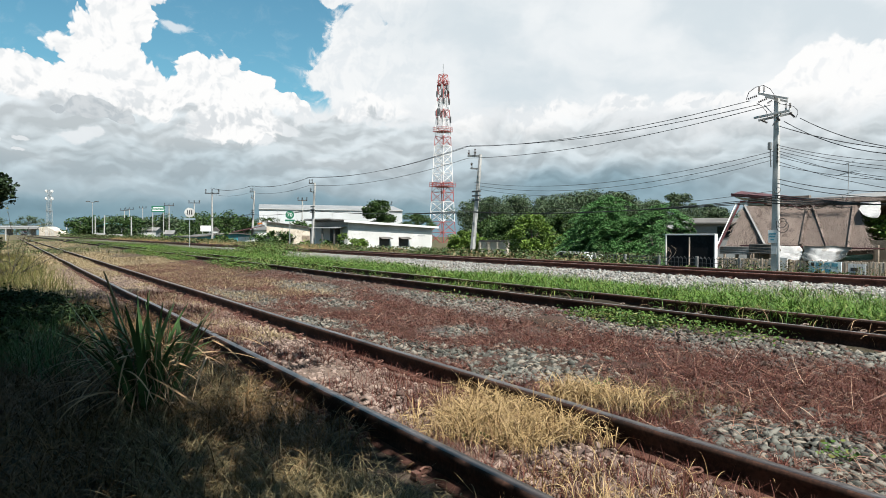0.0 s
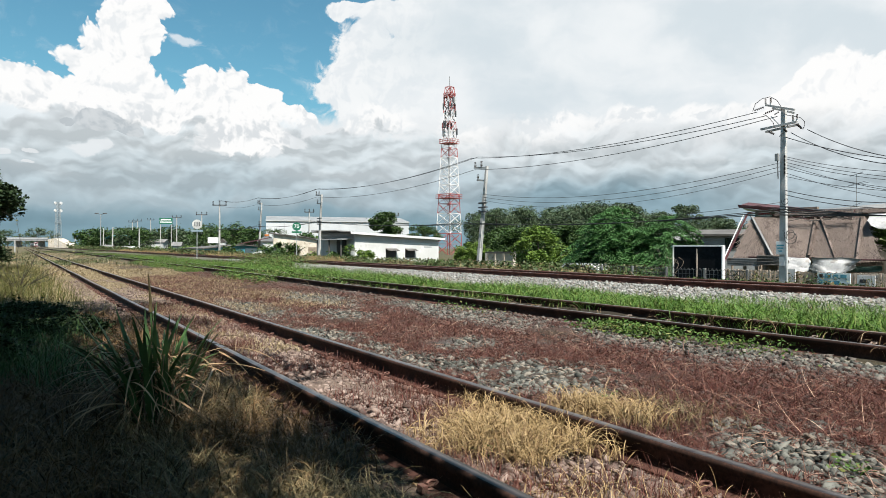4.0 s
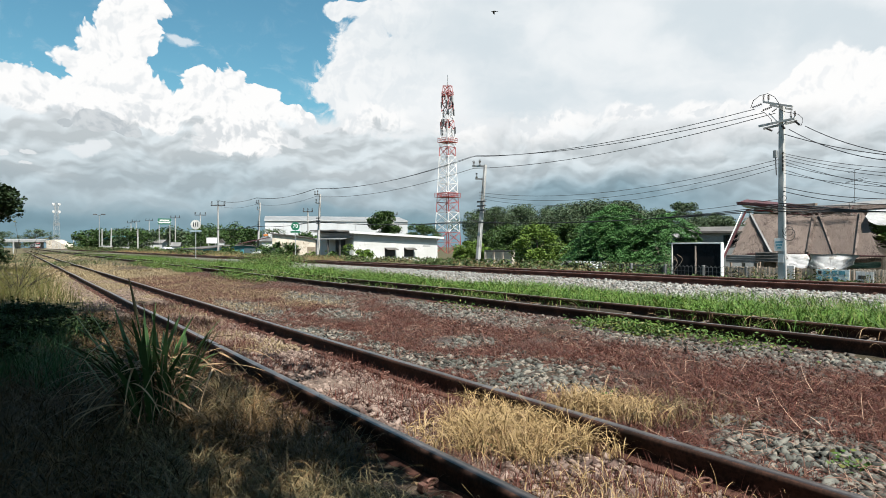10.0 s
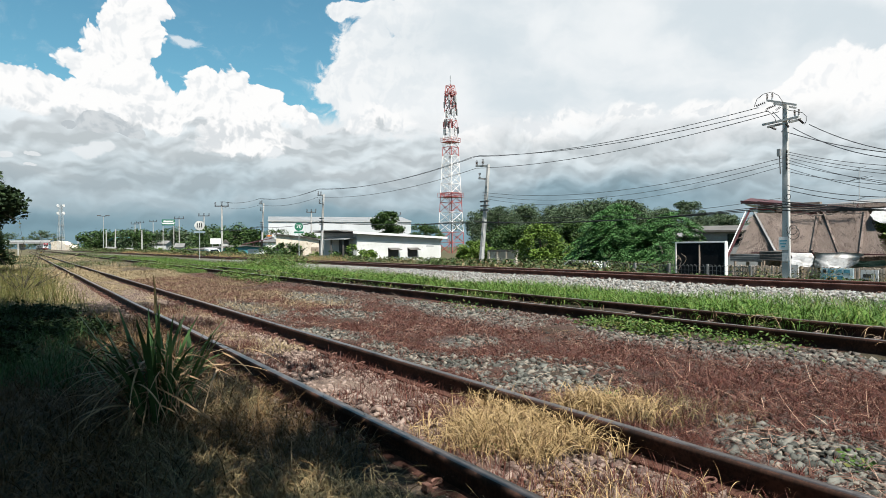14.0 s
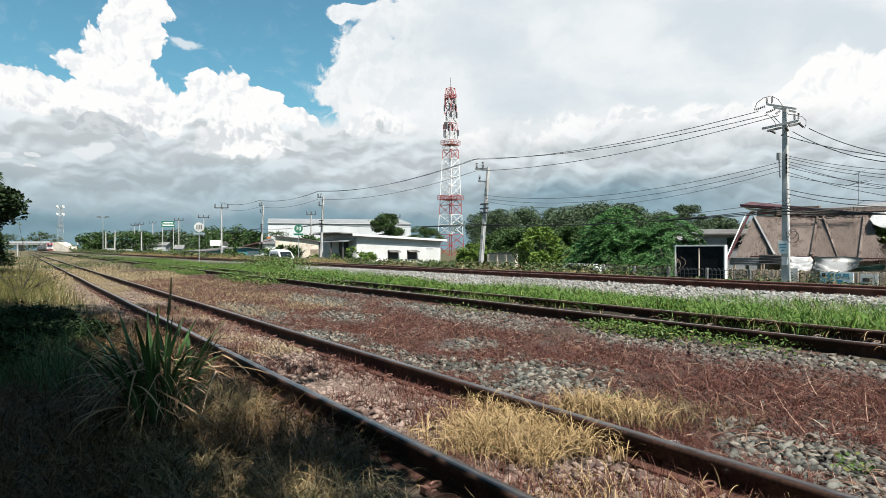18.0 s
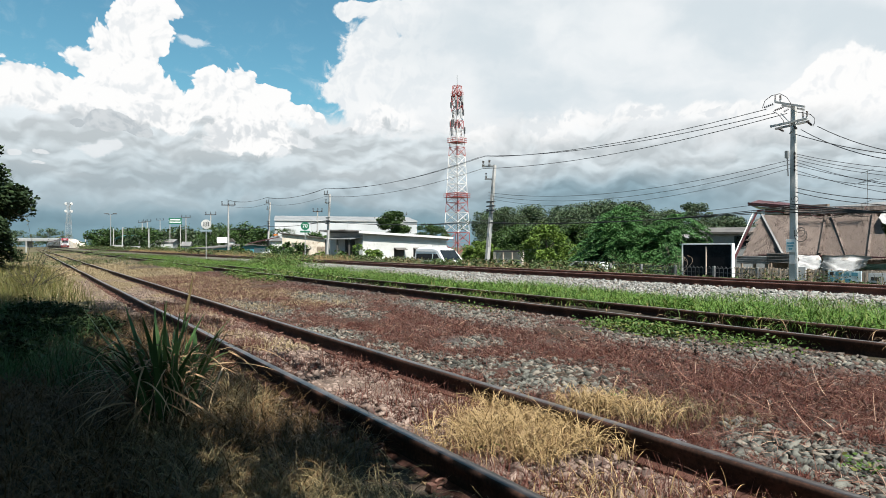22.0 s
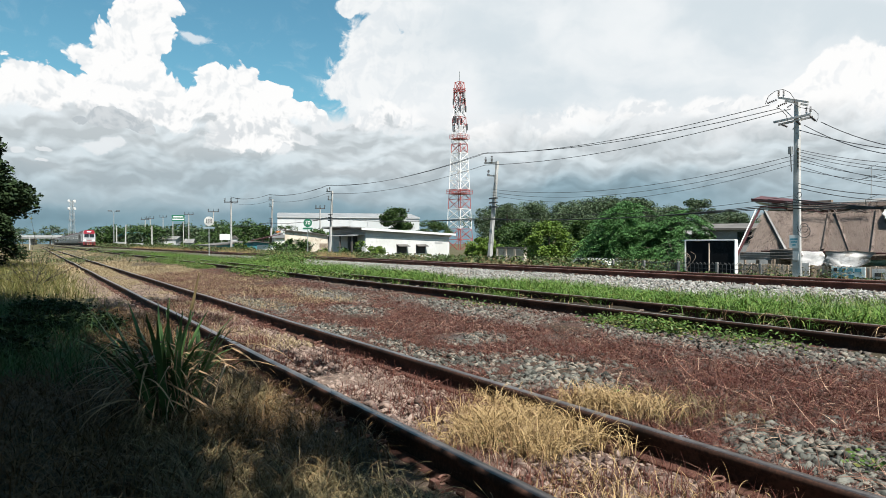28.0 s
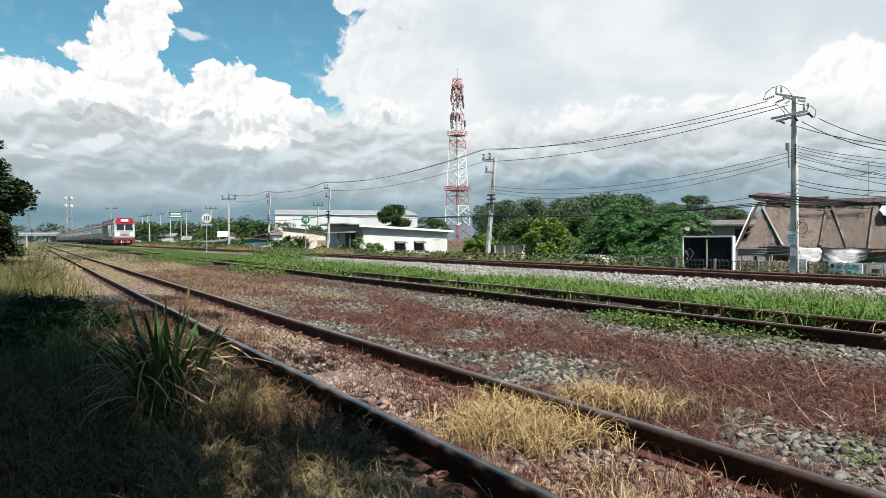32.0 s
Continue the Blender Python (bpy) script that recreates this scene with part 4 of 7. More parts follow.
    # creeper over the middle track
    def vines(n, x0, x1, y0, y1, scale, cut, seed, h, size, near=0.4, each=14):
        c = clustered(patchy(n, x0, x1, y0, y1, scale, cut, seed, near), 0.16, each)
        c[:, 2] += RNG.uniform(0.02, 1, len(c)) ** 1.5 * h
        return raw("creeper", *leaves(c, size, 0.4, 0.65), "vine")
    stuff("creeper", vines(2000, 5.5, 5.98, 12, 42, 0.5, 0.2, 21, 0.12, 0.04, 0.4, 30), "green creeper with small leaves beside the rail", "creeper")
    stuff("creeper", vines(2200, 5.4, 9.4, 16, 90, 0.3, 0.06, 22, 0.17, 0.055, 0.3, 44), "mound of green creeper over the track", "creeper")
    for along, n, wide in ((5.5, 1300, 0.28), (4.95, 900, 0.2), (4.2, 380, 0.25), (3.7, 200, 0.2), (8.6, 160, 0.5)):
        c = RNG.normal(0, 1, (n, 3)) * (0.13, wide, 0.0) + (5.74, along, 0.0)
        c[:, 2] = levels(c[:, 0]) + RNG.uniform(0.01, 0.13, n)
        stuff("creeper", raw("creeper", *leaves(c, 0.045, 0.5, 0.42), "vine"), "patch of green creeper on the ballast beside the rail", "creeper")
    c = RNG.normal(0, 1, (12000, 3)) * (0.6, 1.5, 0.24) + (10.0, 31.15, 0.07)
    c = c[c[:, 2] > 0.02]
    stuff("creeper", raw("creeper", *leaves(c, 0.07, 0.5, 0.6), "vine"), "tall mound of green creeper before the far rails", "creeper")
    # weeds on the bank beyond the far track
    def bank(n, x0, x1, y0, y1, cut, seed, h, size, mat, label, name="bank_weeds", near=0.8, each=26, scale=0.35, tall=0.0):
        c = clustered(patchy(n, x0, x1, y0, y1, scale, cut, seed, near), 0.24, each)
        c[:, 2] += RNG.uniform(0.0, 1, len(c)) ** 1.2 * h + tall
        if x0 < 20:
            roof = np.where(c[:, 1] < 14, 0.12, np.where(c[:, 1] < 20, 0.27, 0.42)) + RNG.uniform(-0.2, 0.06, len(c)) + 0.006 * np.maximum(c[:, 1] - 40, 0)
            c[:, 2] = np.minimum(c[:, 2], roof)
        stuff(name, raw(name, *leaves(c, size, 0.6, 0.5), mat), label, "weeds")
    bank(2600, 14.0, 16.6, 8, 130, -0.45, 31, 0.62, 0.13, "weed", "dense green weeds on the far bank")
    bank(700, 13.7, 15.2, 4, 60, 0.0, 32, 0.5, 0.11, "straw_dull", "dry brown weeds on the far bank")
    bank(1500, 13.7, 17.0, 60, 260, -0.3, 33, 1.0, 0.30, "weed", "weeds along the line in the distance", each=14)
    t = patchy(300, 13.9, 16.0, 6, 90, 0.4, 0.0, 34, 0.6)
    grass("bank_grass", clustered(t, 0.2, 14), 0.45, 0.012, "straw_dull", "tall dry grass stems on the bank", 0.5, 0.4)
    t = patchy(500, 13.7, 18.5, 62, 118, 0.15, -0.4, 45)
    grass("bank_grass", clustered(t, 0.4, 30), 0.55, 0.04, "straw", "bleached dry grass on the bank", 0.7, 0.5)
    t = patchy(420, 13.6, 15.5, 30, 120, 0.3, -0.1, 35, 0.2)
    grass("bank_grass", clustered(t, 0.3, 22), 0.5, 0.02, "straw", "pale dry grass on the bank", 0.5, 0.4)
    bank(900, 24.6, 26.6, 20, 120, -0.3, 36, 1.5, 0.2, "weed", "roadside weeds in front of the houses", "roadside_weeds", each=24)


build_low_plants()


def build_reed_clump():
    """A clump of broad green blades with withered ones hanging round its foot."""
    at = Vector((0.73, 4.62, -0.17))
    clump = thing("reed_clump", at, "clump of broad green reed blades with withered brown leaves", "reed plant")
    n = 100
    roots = np.column_stack([RNG.normal(0, 0.085, n), RNG.normal(0, 0.085, n), np.zeros(n)])
    for i in range(n):
        h = np.array([RNG.uniform(0.42, 0.84)])
        outward = np.array([math.atan2(roots[i, 1], roots[i, 0]) + RNG.normal(0, 0.6)])
        v, f = arched(roots[i:i + 1], h, RNG.uniform(0.035, 0.06), RNG.uniform(1.15, 1.56, 1), RNG.uniform(0.1, 1.4, 1), outward, 9)
        part("green_blade", raw("green_blade", v, f, "reed", True), "reed", clump)
    stalk = new("seed_stalk", mesh_of(tubed([(0, 0, 0), (0, 0, 0.35), (0.01, 0, 0.62), (0.015, 0, 0.72), (0.02, 0, 0.82)], 0.007, 6, 0.004), "seed_stalk", "reed"))
    stalk.parent = clump
    part("seed_head", tubed([(0.01, 0, 0.62), (0.015, 0, 0.68), (0.018, 0, 0.76), (0.02, 0, 0.86)], 0.013, 8, 0.004), "straw_dull", stalk)
    for k in (0.2, 0.38):
        v, f = blades(np.array([[0, 0, k]]), np.array([0.32]), 0.03, 0.5, 0.8, 6)
        part("stalk_leaf", raw("stalk_leaf", v, f, "reed", True), "reed", stalk)
    # most of the dead leaves are turned towards the camera to fit its view
    n = 270
    roots = np.column_stack([RNG.normal(0, 0.12, n), RNG.normal(0, 0.12, n), RNG.uniform(0.06, 0.42, n)])
    v, f = arched(roots, RNG.uniform(0.18, 0.8, n), RNG.uniform(0.007, 0.02, n), RNG.uniform(-0.5, 1.1, n), RNG.uniform(-1.5, -0.4, n), RNG.normal(-2.0, 1.3, n), 11)
    v[:, 2] = np.maximum(v[:, 2], 0.015)
    part("withered_leaves", raw("withered_leaves", v, f, "withered", True), "withered", clump, "withered straw-brown leaves", kind="stuff")
    return stalk


def build_small_finds():
    """A seedling and a scrap of plastic on the ballast."""
    for spot, n, label in (((3.44, 1.75, -0.15), 60, "small yellow-green weed growing in the ballast"), ((2.13, 2.98, -0.16), 30, "small green weed under the dry grass"), ((3.43, 3.41, -0.14), 30, "small green weed beside the rail")):
        weed = thing("seedling", spot, label, "weed")
        for k in range(5):
            a = 1.26 * k
            part("stem", tubed([(0, 0, -0.01), (0.03 * math.cos(a), 0.03 * math.sin(a), 0.04), (0.07 * math.cos(a), 0.07 * math.sin(a), 0.07)], 0.003, 5, 0.0015), "grass", weed)
        c = RNG.normal(0, 1, (n, 3)) * (0.055, 0.055, 0.02) + (0, 0, 0.065)
        part("leaves", raw("leaves", *leaves(c, 0.028, 0.4, 0.6, 0.5), "vine"), "vine", weed, kind="stuff")
    scrap = thing("plastic_scrap", (3.16, 2.62, -0.14), "crumpled scrap of pale blue plastic", "litter")
    bm = bmesh.new()
    bmesh.ops.create_icosphere(bm, subdivisions=2, radius=0.03)
    for v in bm.verts:
        v.co = Vector((v.co.x * 1.3, v.co.y, v.co.z * 0.5)) * (0.8 + 0.5 * noise.noise(v.co * 60))
    part("crumpled_sheet", bm, "plastic", scrap)


def build_verge_shrub():
    """Thin dark-stemmed shrub leaning at the verge."""
    shrub = thing("verge_shrub", (-0.03, 19.24, -0.18), "thin dark-stemmed shrub with few leaves at the verge", "shrub")
    for i in range(13):
        a = RNG.uniform(-1.35, 1.35)
        L = RNG.uniform(0.7, 1.7)
        pts = [(math.sin(a) * L * s + RNG.normal(0, 0.06) * s, RNG.normal(0, 0.2) * s, L * (s * math.cos(a * 0.75) - 0.12 * s * s * abs(a)) + RNG.normal(0, 0.04) * s + 0.02) for s in (0, 0.25, 0.5, 0.75, 1)]
        stem = part("stem", tubed(pts, 0.009, 5, 0.003), "stem", shrub)
        for k in range(5):
            root = Vector(pts[1 + k % 4])
            tip = root + Vector((RNG.normal(0, 0.24), RNG.normal(0, 0.1), RNG.uniform(-0.02, 0.28)))
            part("twig", tubed([root, root.lerp(tip, 0.5) + Vector((0.03, 0, 0.02)), tip], 0.004, 4, 0.002), "stem", stem)
        c = np.array([p for p in pts[1:] for _ in range(5)]) + RNG.normal(0, 0.07, (20, 3))
        part("leaves", raw("leaves", *leaves(c, 0.06, 0.6, 0.45), "weed_olive"), "weed_olive", stem, kind="stuff")


STALK = build_reed_clump()
build_verge_shrub()
build_small_finds()


# ---- trees ----
def build_tree(name, at, height, spread, trunk_h, label, mat="leaf", count=6000, size=0.28, lobes=26, seed=1, flat=0.75, bare=0.22, thick=None, culled_for_view=False, fat=1.0):
    """A tapered trunk with limbs, and a crown of many small leaves gathered in clumps."""
    rng = np.random.default_rng(seed)
    tree = thing(name, at, label, "tree")
    top = height - spread * 0.3
    r = thick or max(0.06, height * 0.022)
    bend = rng.normal(0, 0.03 * height, 2)
    stem = [(bend[0] * s * s, bend[1] * s * s, top * s - 0.2 * (s == 0)) for s in (0, 0.25, 0.5, 0.75, 1.0)]
    part("trunk", tubed(stem, r, 8, r * 0.3), "bark", tree, smooth=True)
    clumps = []
    crown_mid, crown_half = (trunk_h + height) / 2, (height - trunk_h) / 2
    for i in range(lobes):
        a, s = rng.uniform(0, 2 * math.pi), math.sqrt(rng.uniform(0.02, 1))
        zz = rng.uniform(-1, 1)
        rad = spread * s * math.sqrt(max(0.12, 1 - (abs(zz) ** 2.2) * 0.85))
        clumps.append((math.cos(a) * rad, math.sin(a) * rad, crown_mid + zz * crown_half * 0.86, spread * rng.uniform(0.2, 0.42) * fat))
    for i, (x, y, z, q) in enumerate(clumps[:9]):
        s = min(0.85, max(0.2, (z / top) * 0.6))
        root = Vector((bend[0] * s * s, bend[1] * s * s, top * s))
        mid = root.lerp(Vector((x, y, z)), 0.5) + Vector((0, 0, 0.06 * height))
        part("limb", tubed([root, mid, (x, y, z)], r * 0.42, 6, r * 0.1), "bark", tree, smooth=True)
    per = count // lobes
    cs = []
    for x, y, z, q in clumps:
        d = rng.normal(size=(per, 3))
        d /= np.linalg.norm(d, axis=1)[:, None]
        rr = q * rng.uniform(0.35, 1.08, (per, 1)) ** 0.6
        d = d * rr * (1, 1, flat)
        d *= 1 + 0.28 * rng.normal(size=(per, 1)) * (rng.uniform(size=(per, 1)) < bare)
        cs.append(d + (x, y, z))
    c = np.concatenate(cs)
    c = c[c[:, 2] > 0.08]
    if culled_for_view:
        # leaves that would show in the camera's view are dropped
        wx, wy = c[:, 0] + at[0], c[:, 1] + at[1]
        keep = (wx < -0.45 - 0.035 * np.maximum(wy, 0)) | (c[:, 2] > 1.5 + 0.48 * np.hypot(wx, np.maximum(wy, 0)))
        # leaves thinned by where their shadow lands, to shape light patches on the grass
        sx, sy = wx + 0.08 * c[:, 2], wy + 0.62 * c[:, 2]
        thin = np.clip((sx - 0.3) / 0.5, 0, 1) * np.where(sy < 3.9, np.where(sx > 1.25, 0.45, 0.95), 1.0) * np.where(sy < 5.4, 1.0, np.where(sy < 8.5, 0.8, 0.3))
        gaps = np.array([0.2 * noise.noise((q * 1.9, p * 1.3, 7.0)) + 0.6 * noise.noise((q * 7.5, p * 5.5, 2.0)) + 0.6 * noise.noise((q * 17, p * 13, 5.0)) for q, p in zip(sx, sy)])
        sparse = rng.uniform(size=len(c)) < 1 - 0.32 - 0.52 * thin
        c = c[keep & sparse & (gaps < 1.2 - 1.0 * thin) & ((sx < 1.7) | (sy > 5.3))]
    part("crown", raw("crown", *leaves(c, size, 0.35, 0.6, 0.35), mat), mat, tree, kind="stuff")
    return tree


def build_feathery_tree(name, at, height, spread, clear, label, sprays, each, seed):
    """A low dome of flat drooping sprays in tiers, dark between them."""
    rng = np.random.default_rng(seed)
    tree = thing(name, at, label, "tree")
    r = max(0.04, spread * 0.04)
    fork = clear + 0.15 * height
    part("trunk", tubed([(0, 0, -0.2), (0.04 * spread, 0, fork * 0.6), (0, 0.03 * spread, fork)], r, 8, r * 0.7), "bark", tree, smooth=True)
    cs = []
    for i in range(sprays):
        turn, out = rng.uniform(0, 2 * math.pi), math.sqrt(rng.uniform(0.01, 1.0))
        tier = (1.0, 1.0, 0.74, 0.5)[i % 4] + rng.uniform(-0.07, 0.07)
        lumpy = 1 + 0.13 * math.sin(turn * 3 + seed) + 0.08 * math.sin(turn * 7 + 2 * seed)
        ro = spread * out * lumpy * (0.75 + 0.25 * tier) * 0.86
        z = clear + (height - clear) * tier * (1 - 0.8 * out ** 2.4)
        mid = np.array([math.cos(turn) * ro, math.sin(turn) * ro, z])
        if i < 16:
            end = Vector(mid)
            part("limb", tubed([(0, 0, fork), Vector((0, 0, fork)).lerp(end, 0.5) + Vector((0, 0, 0.12 * height)), end], r * 0.45, 6, r * 0.1), "bark", tree, smooth=True)
        L, w = spread * rng.uniform(0.24, 0.4), spread * rng.uniform(0.09, 0.15)
        heading = turn + rng.normal(0, 0.5)
        u = rng.uniform(-1, 1, each)
        v = rng.uniform(-1, 1, each) * np.sqrt(np.maximum(0.05, 1 - u * u))
        along, side = np.array([math.cos(heading), math.sin(heading), 0]), np.array([-math.sin(heading), math.cos(heading), 0])
        p = mid + along * (u * L)[:, None] + side * (v * w)[:, None]
        p[:, 2] += -0.22 * L * (u + 1) ** 2 * (0.4 + out) - 0.25 * w * v * v + rng.normal(0, 0.006 * spread, each)
        cs.append(p)
    c = np.concatenate(cs)
    c = c[c[:, 2] > 0.1]
    part("crown", raw("crown", *leaves(c, 0.022 * spread + 0.035, 0.3, 0.5, 0.55), "leaf_spray"), "leaf_spray", tree, kind="stuff")
    return tree


def build_palm():
    """A short palm with drooping fronds."""
    at = (35.41, 109.7, 0.96)
    palm = thing("palm_tree", (at[0], at[1], -1.1), "small palm tree with drooping fronds", "palm tree")
    h = 3.53 + 1.1
    part("trunk", tubed([(0, 0, -0.2), (0.1, 0, h * 0.5), (0.05, 0, h)], 0.16, 8, 0.11), "bark", palm, smooth=True)
    for i in range(15):
        a, lift = i * 2.4, 0.9 - 0.07 * i
        rib = [Vector((math.cos(a) * 2.2 * s, math.sin(a) * 2.2 * s, h + lift * 1.6 * s - 1.7 * s * s)) for s in (0, 0.2, 0.4, 0.6, 0.8, 1.0)]
        frond = part("frond", tubed(rib, 0.03, 5, 0.01), "leaf", palm)
        roots = np.array([rib[k].lerp(rib[k + 1], q) for k in range(1, 5) for q in (0.0, 0.25, 0.5, 0.75) for _ in (0, 1)])
        head = np.array([a + s * 1.0 for k in range(16) for s in (-1, 1)])
        v, f = blades(roots, np.full(len(roots), 0.55), 0.07, 1.6, 1.0, 3, head)
        part("leaflet_fringe", raw("leaflet_fringe", v, f, "leaf"), "leaf", frond, kind="stuff")


def build_trees():
    build_palm()
    # unseen, over the viewer's shoulder and beside the track: their shade lies on the grass
    # the last two are added out of view to block low sky light
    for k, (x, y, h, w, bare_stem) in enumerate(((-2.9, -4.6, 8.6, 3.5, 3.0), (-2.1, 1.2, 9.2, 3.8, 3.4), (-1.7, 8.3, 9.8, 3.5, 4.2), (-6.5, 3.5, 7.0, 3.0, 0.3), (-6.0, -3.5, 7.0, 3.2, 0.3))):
        build_tree("shade_tree", (x, y, -0.2), h, w, bare_stem, "broad tree shading the verge beside the track", "leaf_dark", 52000, 0.2, 60, 3 + k, thick=0.2, bare=0.0, culled_for_view=True)
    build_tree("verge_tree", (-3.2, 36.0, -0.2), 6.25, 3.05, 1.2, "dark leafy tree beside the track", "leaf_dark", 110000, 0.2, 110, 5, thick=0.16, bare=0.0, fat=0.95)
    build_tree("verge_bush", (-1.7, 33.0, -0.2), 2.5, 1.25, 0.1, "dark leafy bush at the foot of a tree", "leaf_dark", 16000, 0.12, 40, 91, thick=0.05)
    # low dark bushes added in place of the shadow on the ground
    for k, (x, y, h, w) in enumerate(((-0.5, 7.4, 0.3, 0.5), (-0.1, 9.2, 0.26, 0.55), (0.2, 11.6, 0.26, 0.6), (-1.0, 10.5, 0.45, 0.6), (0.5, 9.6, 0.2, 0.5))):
        build_tree("shadow_fill_bush", (x, y, -0.2), h, w, 0.05, "low dark bush standing in for shadow beside the track", "leaf_dark", 7000, 0.05, 26, 80 + k, thick=0.02)
    # beyond the road
    build_feathery_tree("spreading_tree", (30.0, 28.9, -1.1), 4.4, 3.3, 0.5, "wide spreading feathery green tree beside the road", 190, 620, 6)
    build_feathery_tree("spreading_tree", (31.0, 26.0, -1.1), 3.9, 2.7, 0.3, "feathery green tree growing beside the road", 130, 560, 19)
    build_feathery_tree("feathery_sapling", (21.2, 17.95, -1.15), 2.3, 1.15, 0.3, "thin feathery green sapling growing beside a board", 56, 190, 18)
    p = (29.0, 34.83, -0.3)
    build_tree("young_tree", (p[0], p[1], -1.1), 3.5, 1.45, 0.3, "small light green leafy tree beside the road", "leaf_light", 11000, 0.15, 36, 7)
    p = (30.0, 33.11, -0.64)
    build_tree("bush", (p[0], p[1], -1.1), 2.3, 1.2, 0.1, "small light green bush under larger trees", "leaf_light", 5000, 0.14, 22, 17)
    p = (43.17, 84.97, 0.96)
    build_tree("round_tree", (p[0], p[1], -1.1), 7.0, 2.1, 2.6, "round dark green tree behind a white house", "leaf", 14000, 0.24, 40, 8)
    p = (34.0, 15.75, 0.6)
    build_tree("yard_tree", (p[0], p[1], -1.1), 3.4, 1.5, 0.6, "yellow-green leafy tree beside the thatched roof", "leaf_light", 4000, 0.18, 22, 27)
    rng = random.Random(5)
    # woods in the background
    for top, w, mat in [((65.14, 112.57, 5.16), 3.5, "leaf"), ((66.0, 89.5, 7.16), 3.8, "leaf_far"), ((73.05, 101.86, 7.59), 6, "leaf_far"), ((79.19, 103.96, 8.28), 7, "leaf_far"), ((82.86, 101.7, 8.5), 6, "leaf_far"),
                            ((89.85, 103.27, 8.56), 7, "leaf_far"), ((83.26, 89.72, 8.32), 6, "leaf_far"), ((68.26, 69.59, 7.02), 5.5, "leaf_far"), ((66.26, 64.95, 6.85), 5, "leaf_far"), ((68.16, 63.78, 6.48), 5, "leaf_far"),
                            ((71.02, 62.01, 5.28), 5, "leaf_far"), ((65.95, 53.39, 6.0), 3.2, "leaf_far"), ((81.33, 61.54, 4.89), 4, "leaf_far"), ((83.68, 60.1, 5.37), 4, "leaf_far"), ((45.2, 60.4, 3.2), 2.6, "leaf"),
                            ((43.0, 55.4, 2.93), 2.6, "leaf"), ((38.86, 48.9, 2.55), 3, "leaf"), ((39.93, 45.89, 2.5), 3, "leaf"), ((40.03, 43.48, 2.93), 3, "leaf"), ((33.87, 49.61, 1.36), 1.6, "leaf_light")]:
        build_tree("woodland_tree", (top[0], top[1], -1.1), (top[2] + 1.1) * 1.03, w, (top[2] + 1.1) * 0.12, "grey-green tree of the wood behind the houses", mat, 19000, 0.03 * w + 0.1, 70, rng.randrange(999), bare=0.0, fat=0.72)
    for i in range(44):
        turn, far = radians(4.2 + i * 0.265 + rng.uniform(-0.12, 0.12)), rng.uniform(200, 340)
        tall = (far * rng.uniform(0.012, 0.021) + 1.7) * 1.22
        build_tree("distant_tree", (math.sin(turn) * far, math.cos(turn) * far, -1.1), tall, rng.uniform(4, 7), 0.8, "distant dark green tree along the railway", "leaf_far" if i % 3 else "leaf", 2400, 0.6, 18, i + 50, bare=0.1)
    for top, w in [((34.23, 131.58, 5.48), 4), ((35.61, 130.73, 5.7), 4), ((34.88, 142.91, 5.13), 4), ((35.26, 154.42, 5.68), 5), ((34.56, 119.63, 4.34), 3), ((29.41, 87.57, 1.56), 2.2), ((39.05, 105.13, 3.15), 3), ((35.74, 89.55, 2.38), 2.2), ((31.5, 74.54, 1.36), 2.0)]:
        build_tree("roadside_tree", (top[0], top[1], -1.1), top[2] + 1.1, w, 0.5, "green roadside tree among low houses", "leaf", 2600, 0.4, 20, rng.randrange(999))
    for top, w in [((15.06, 882.92, 21.73), 12), ((28.46, 874.67, 17.96), 9), ((-11.76, 899.39, 17.96), 12), ((5.4, 888.84, 16.7), 10)]:
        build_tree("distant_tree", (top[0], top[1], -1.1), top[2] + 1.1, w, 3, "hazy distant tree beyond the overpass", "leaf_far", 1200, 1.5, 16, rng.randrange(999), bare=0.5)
    # hedge trees along the far bank hide the road's far end
    for i in range(26):
        y = 60 + i * 8
        build_tree("roadside_bush", (26.5 + rng.uniform(-1, 3), y, -1.1), rng.uniform(1.5, 2.6), rng.uniform(1.2, 2.0), 0.1, "low green bush beside the road", "leaf" if i % 2 else "leaf_light", 900, 0.3, 12, i + 200)


build_trees()

# ---- the far side of the road ----
POLE_X = 27.0
POLES = [16.67, 38.44, 68.3, 89.57, 107.12 + 4]


def sag(a, b, drop, n=14):
    a, b = Vector(a), Vector(b)
    return [a.lerp(b, i / n) - Vector((0, 0, drop * 4 * (i / n) * (1 - i / n))) for i in range(n + 1)]


def insulator(bm, a, b, r=0.055):
    """A string of sheds from a to b."""
    a, b = Vector(a), Vector(b)
    for i in range(5):
        tube(bm, [a.lerp(b, i / 5), a.lerp(b, (i + 0.55) / 5)], r, 8, r * 0.45)
    return bm


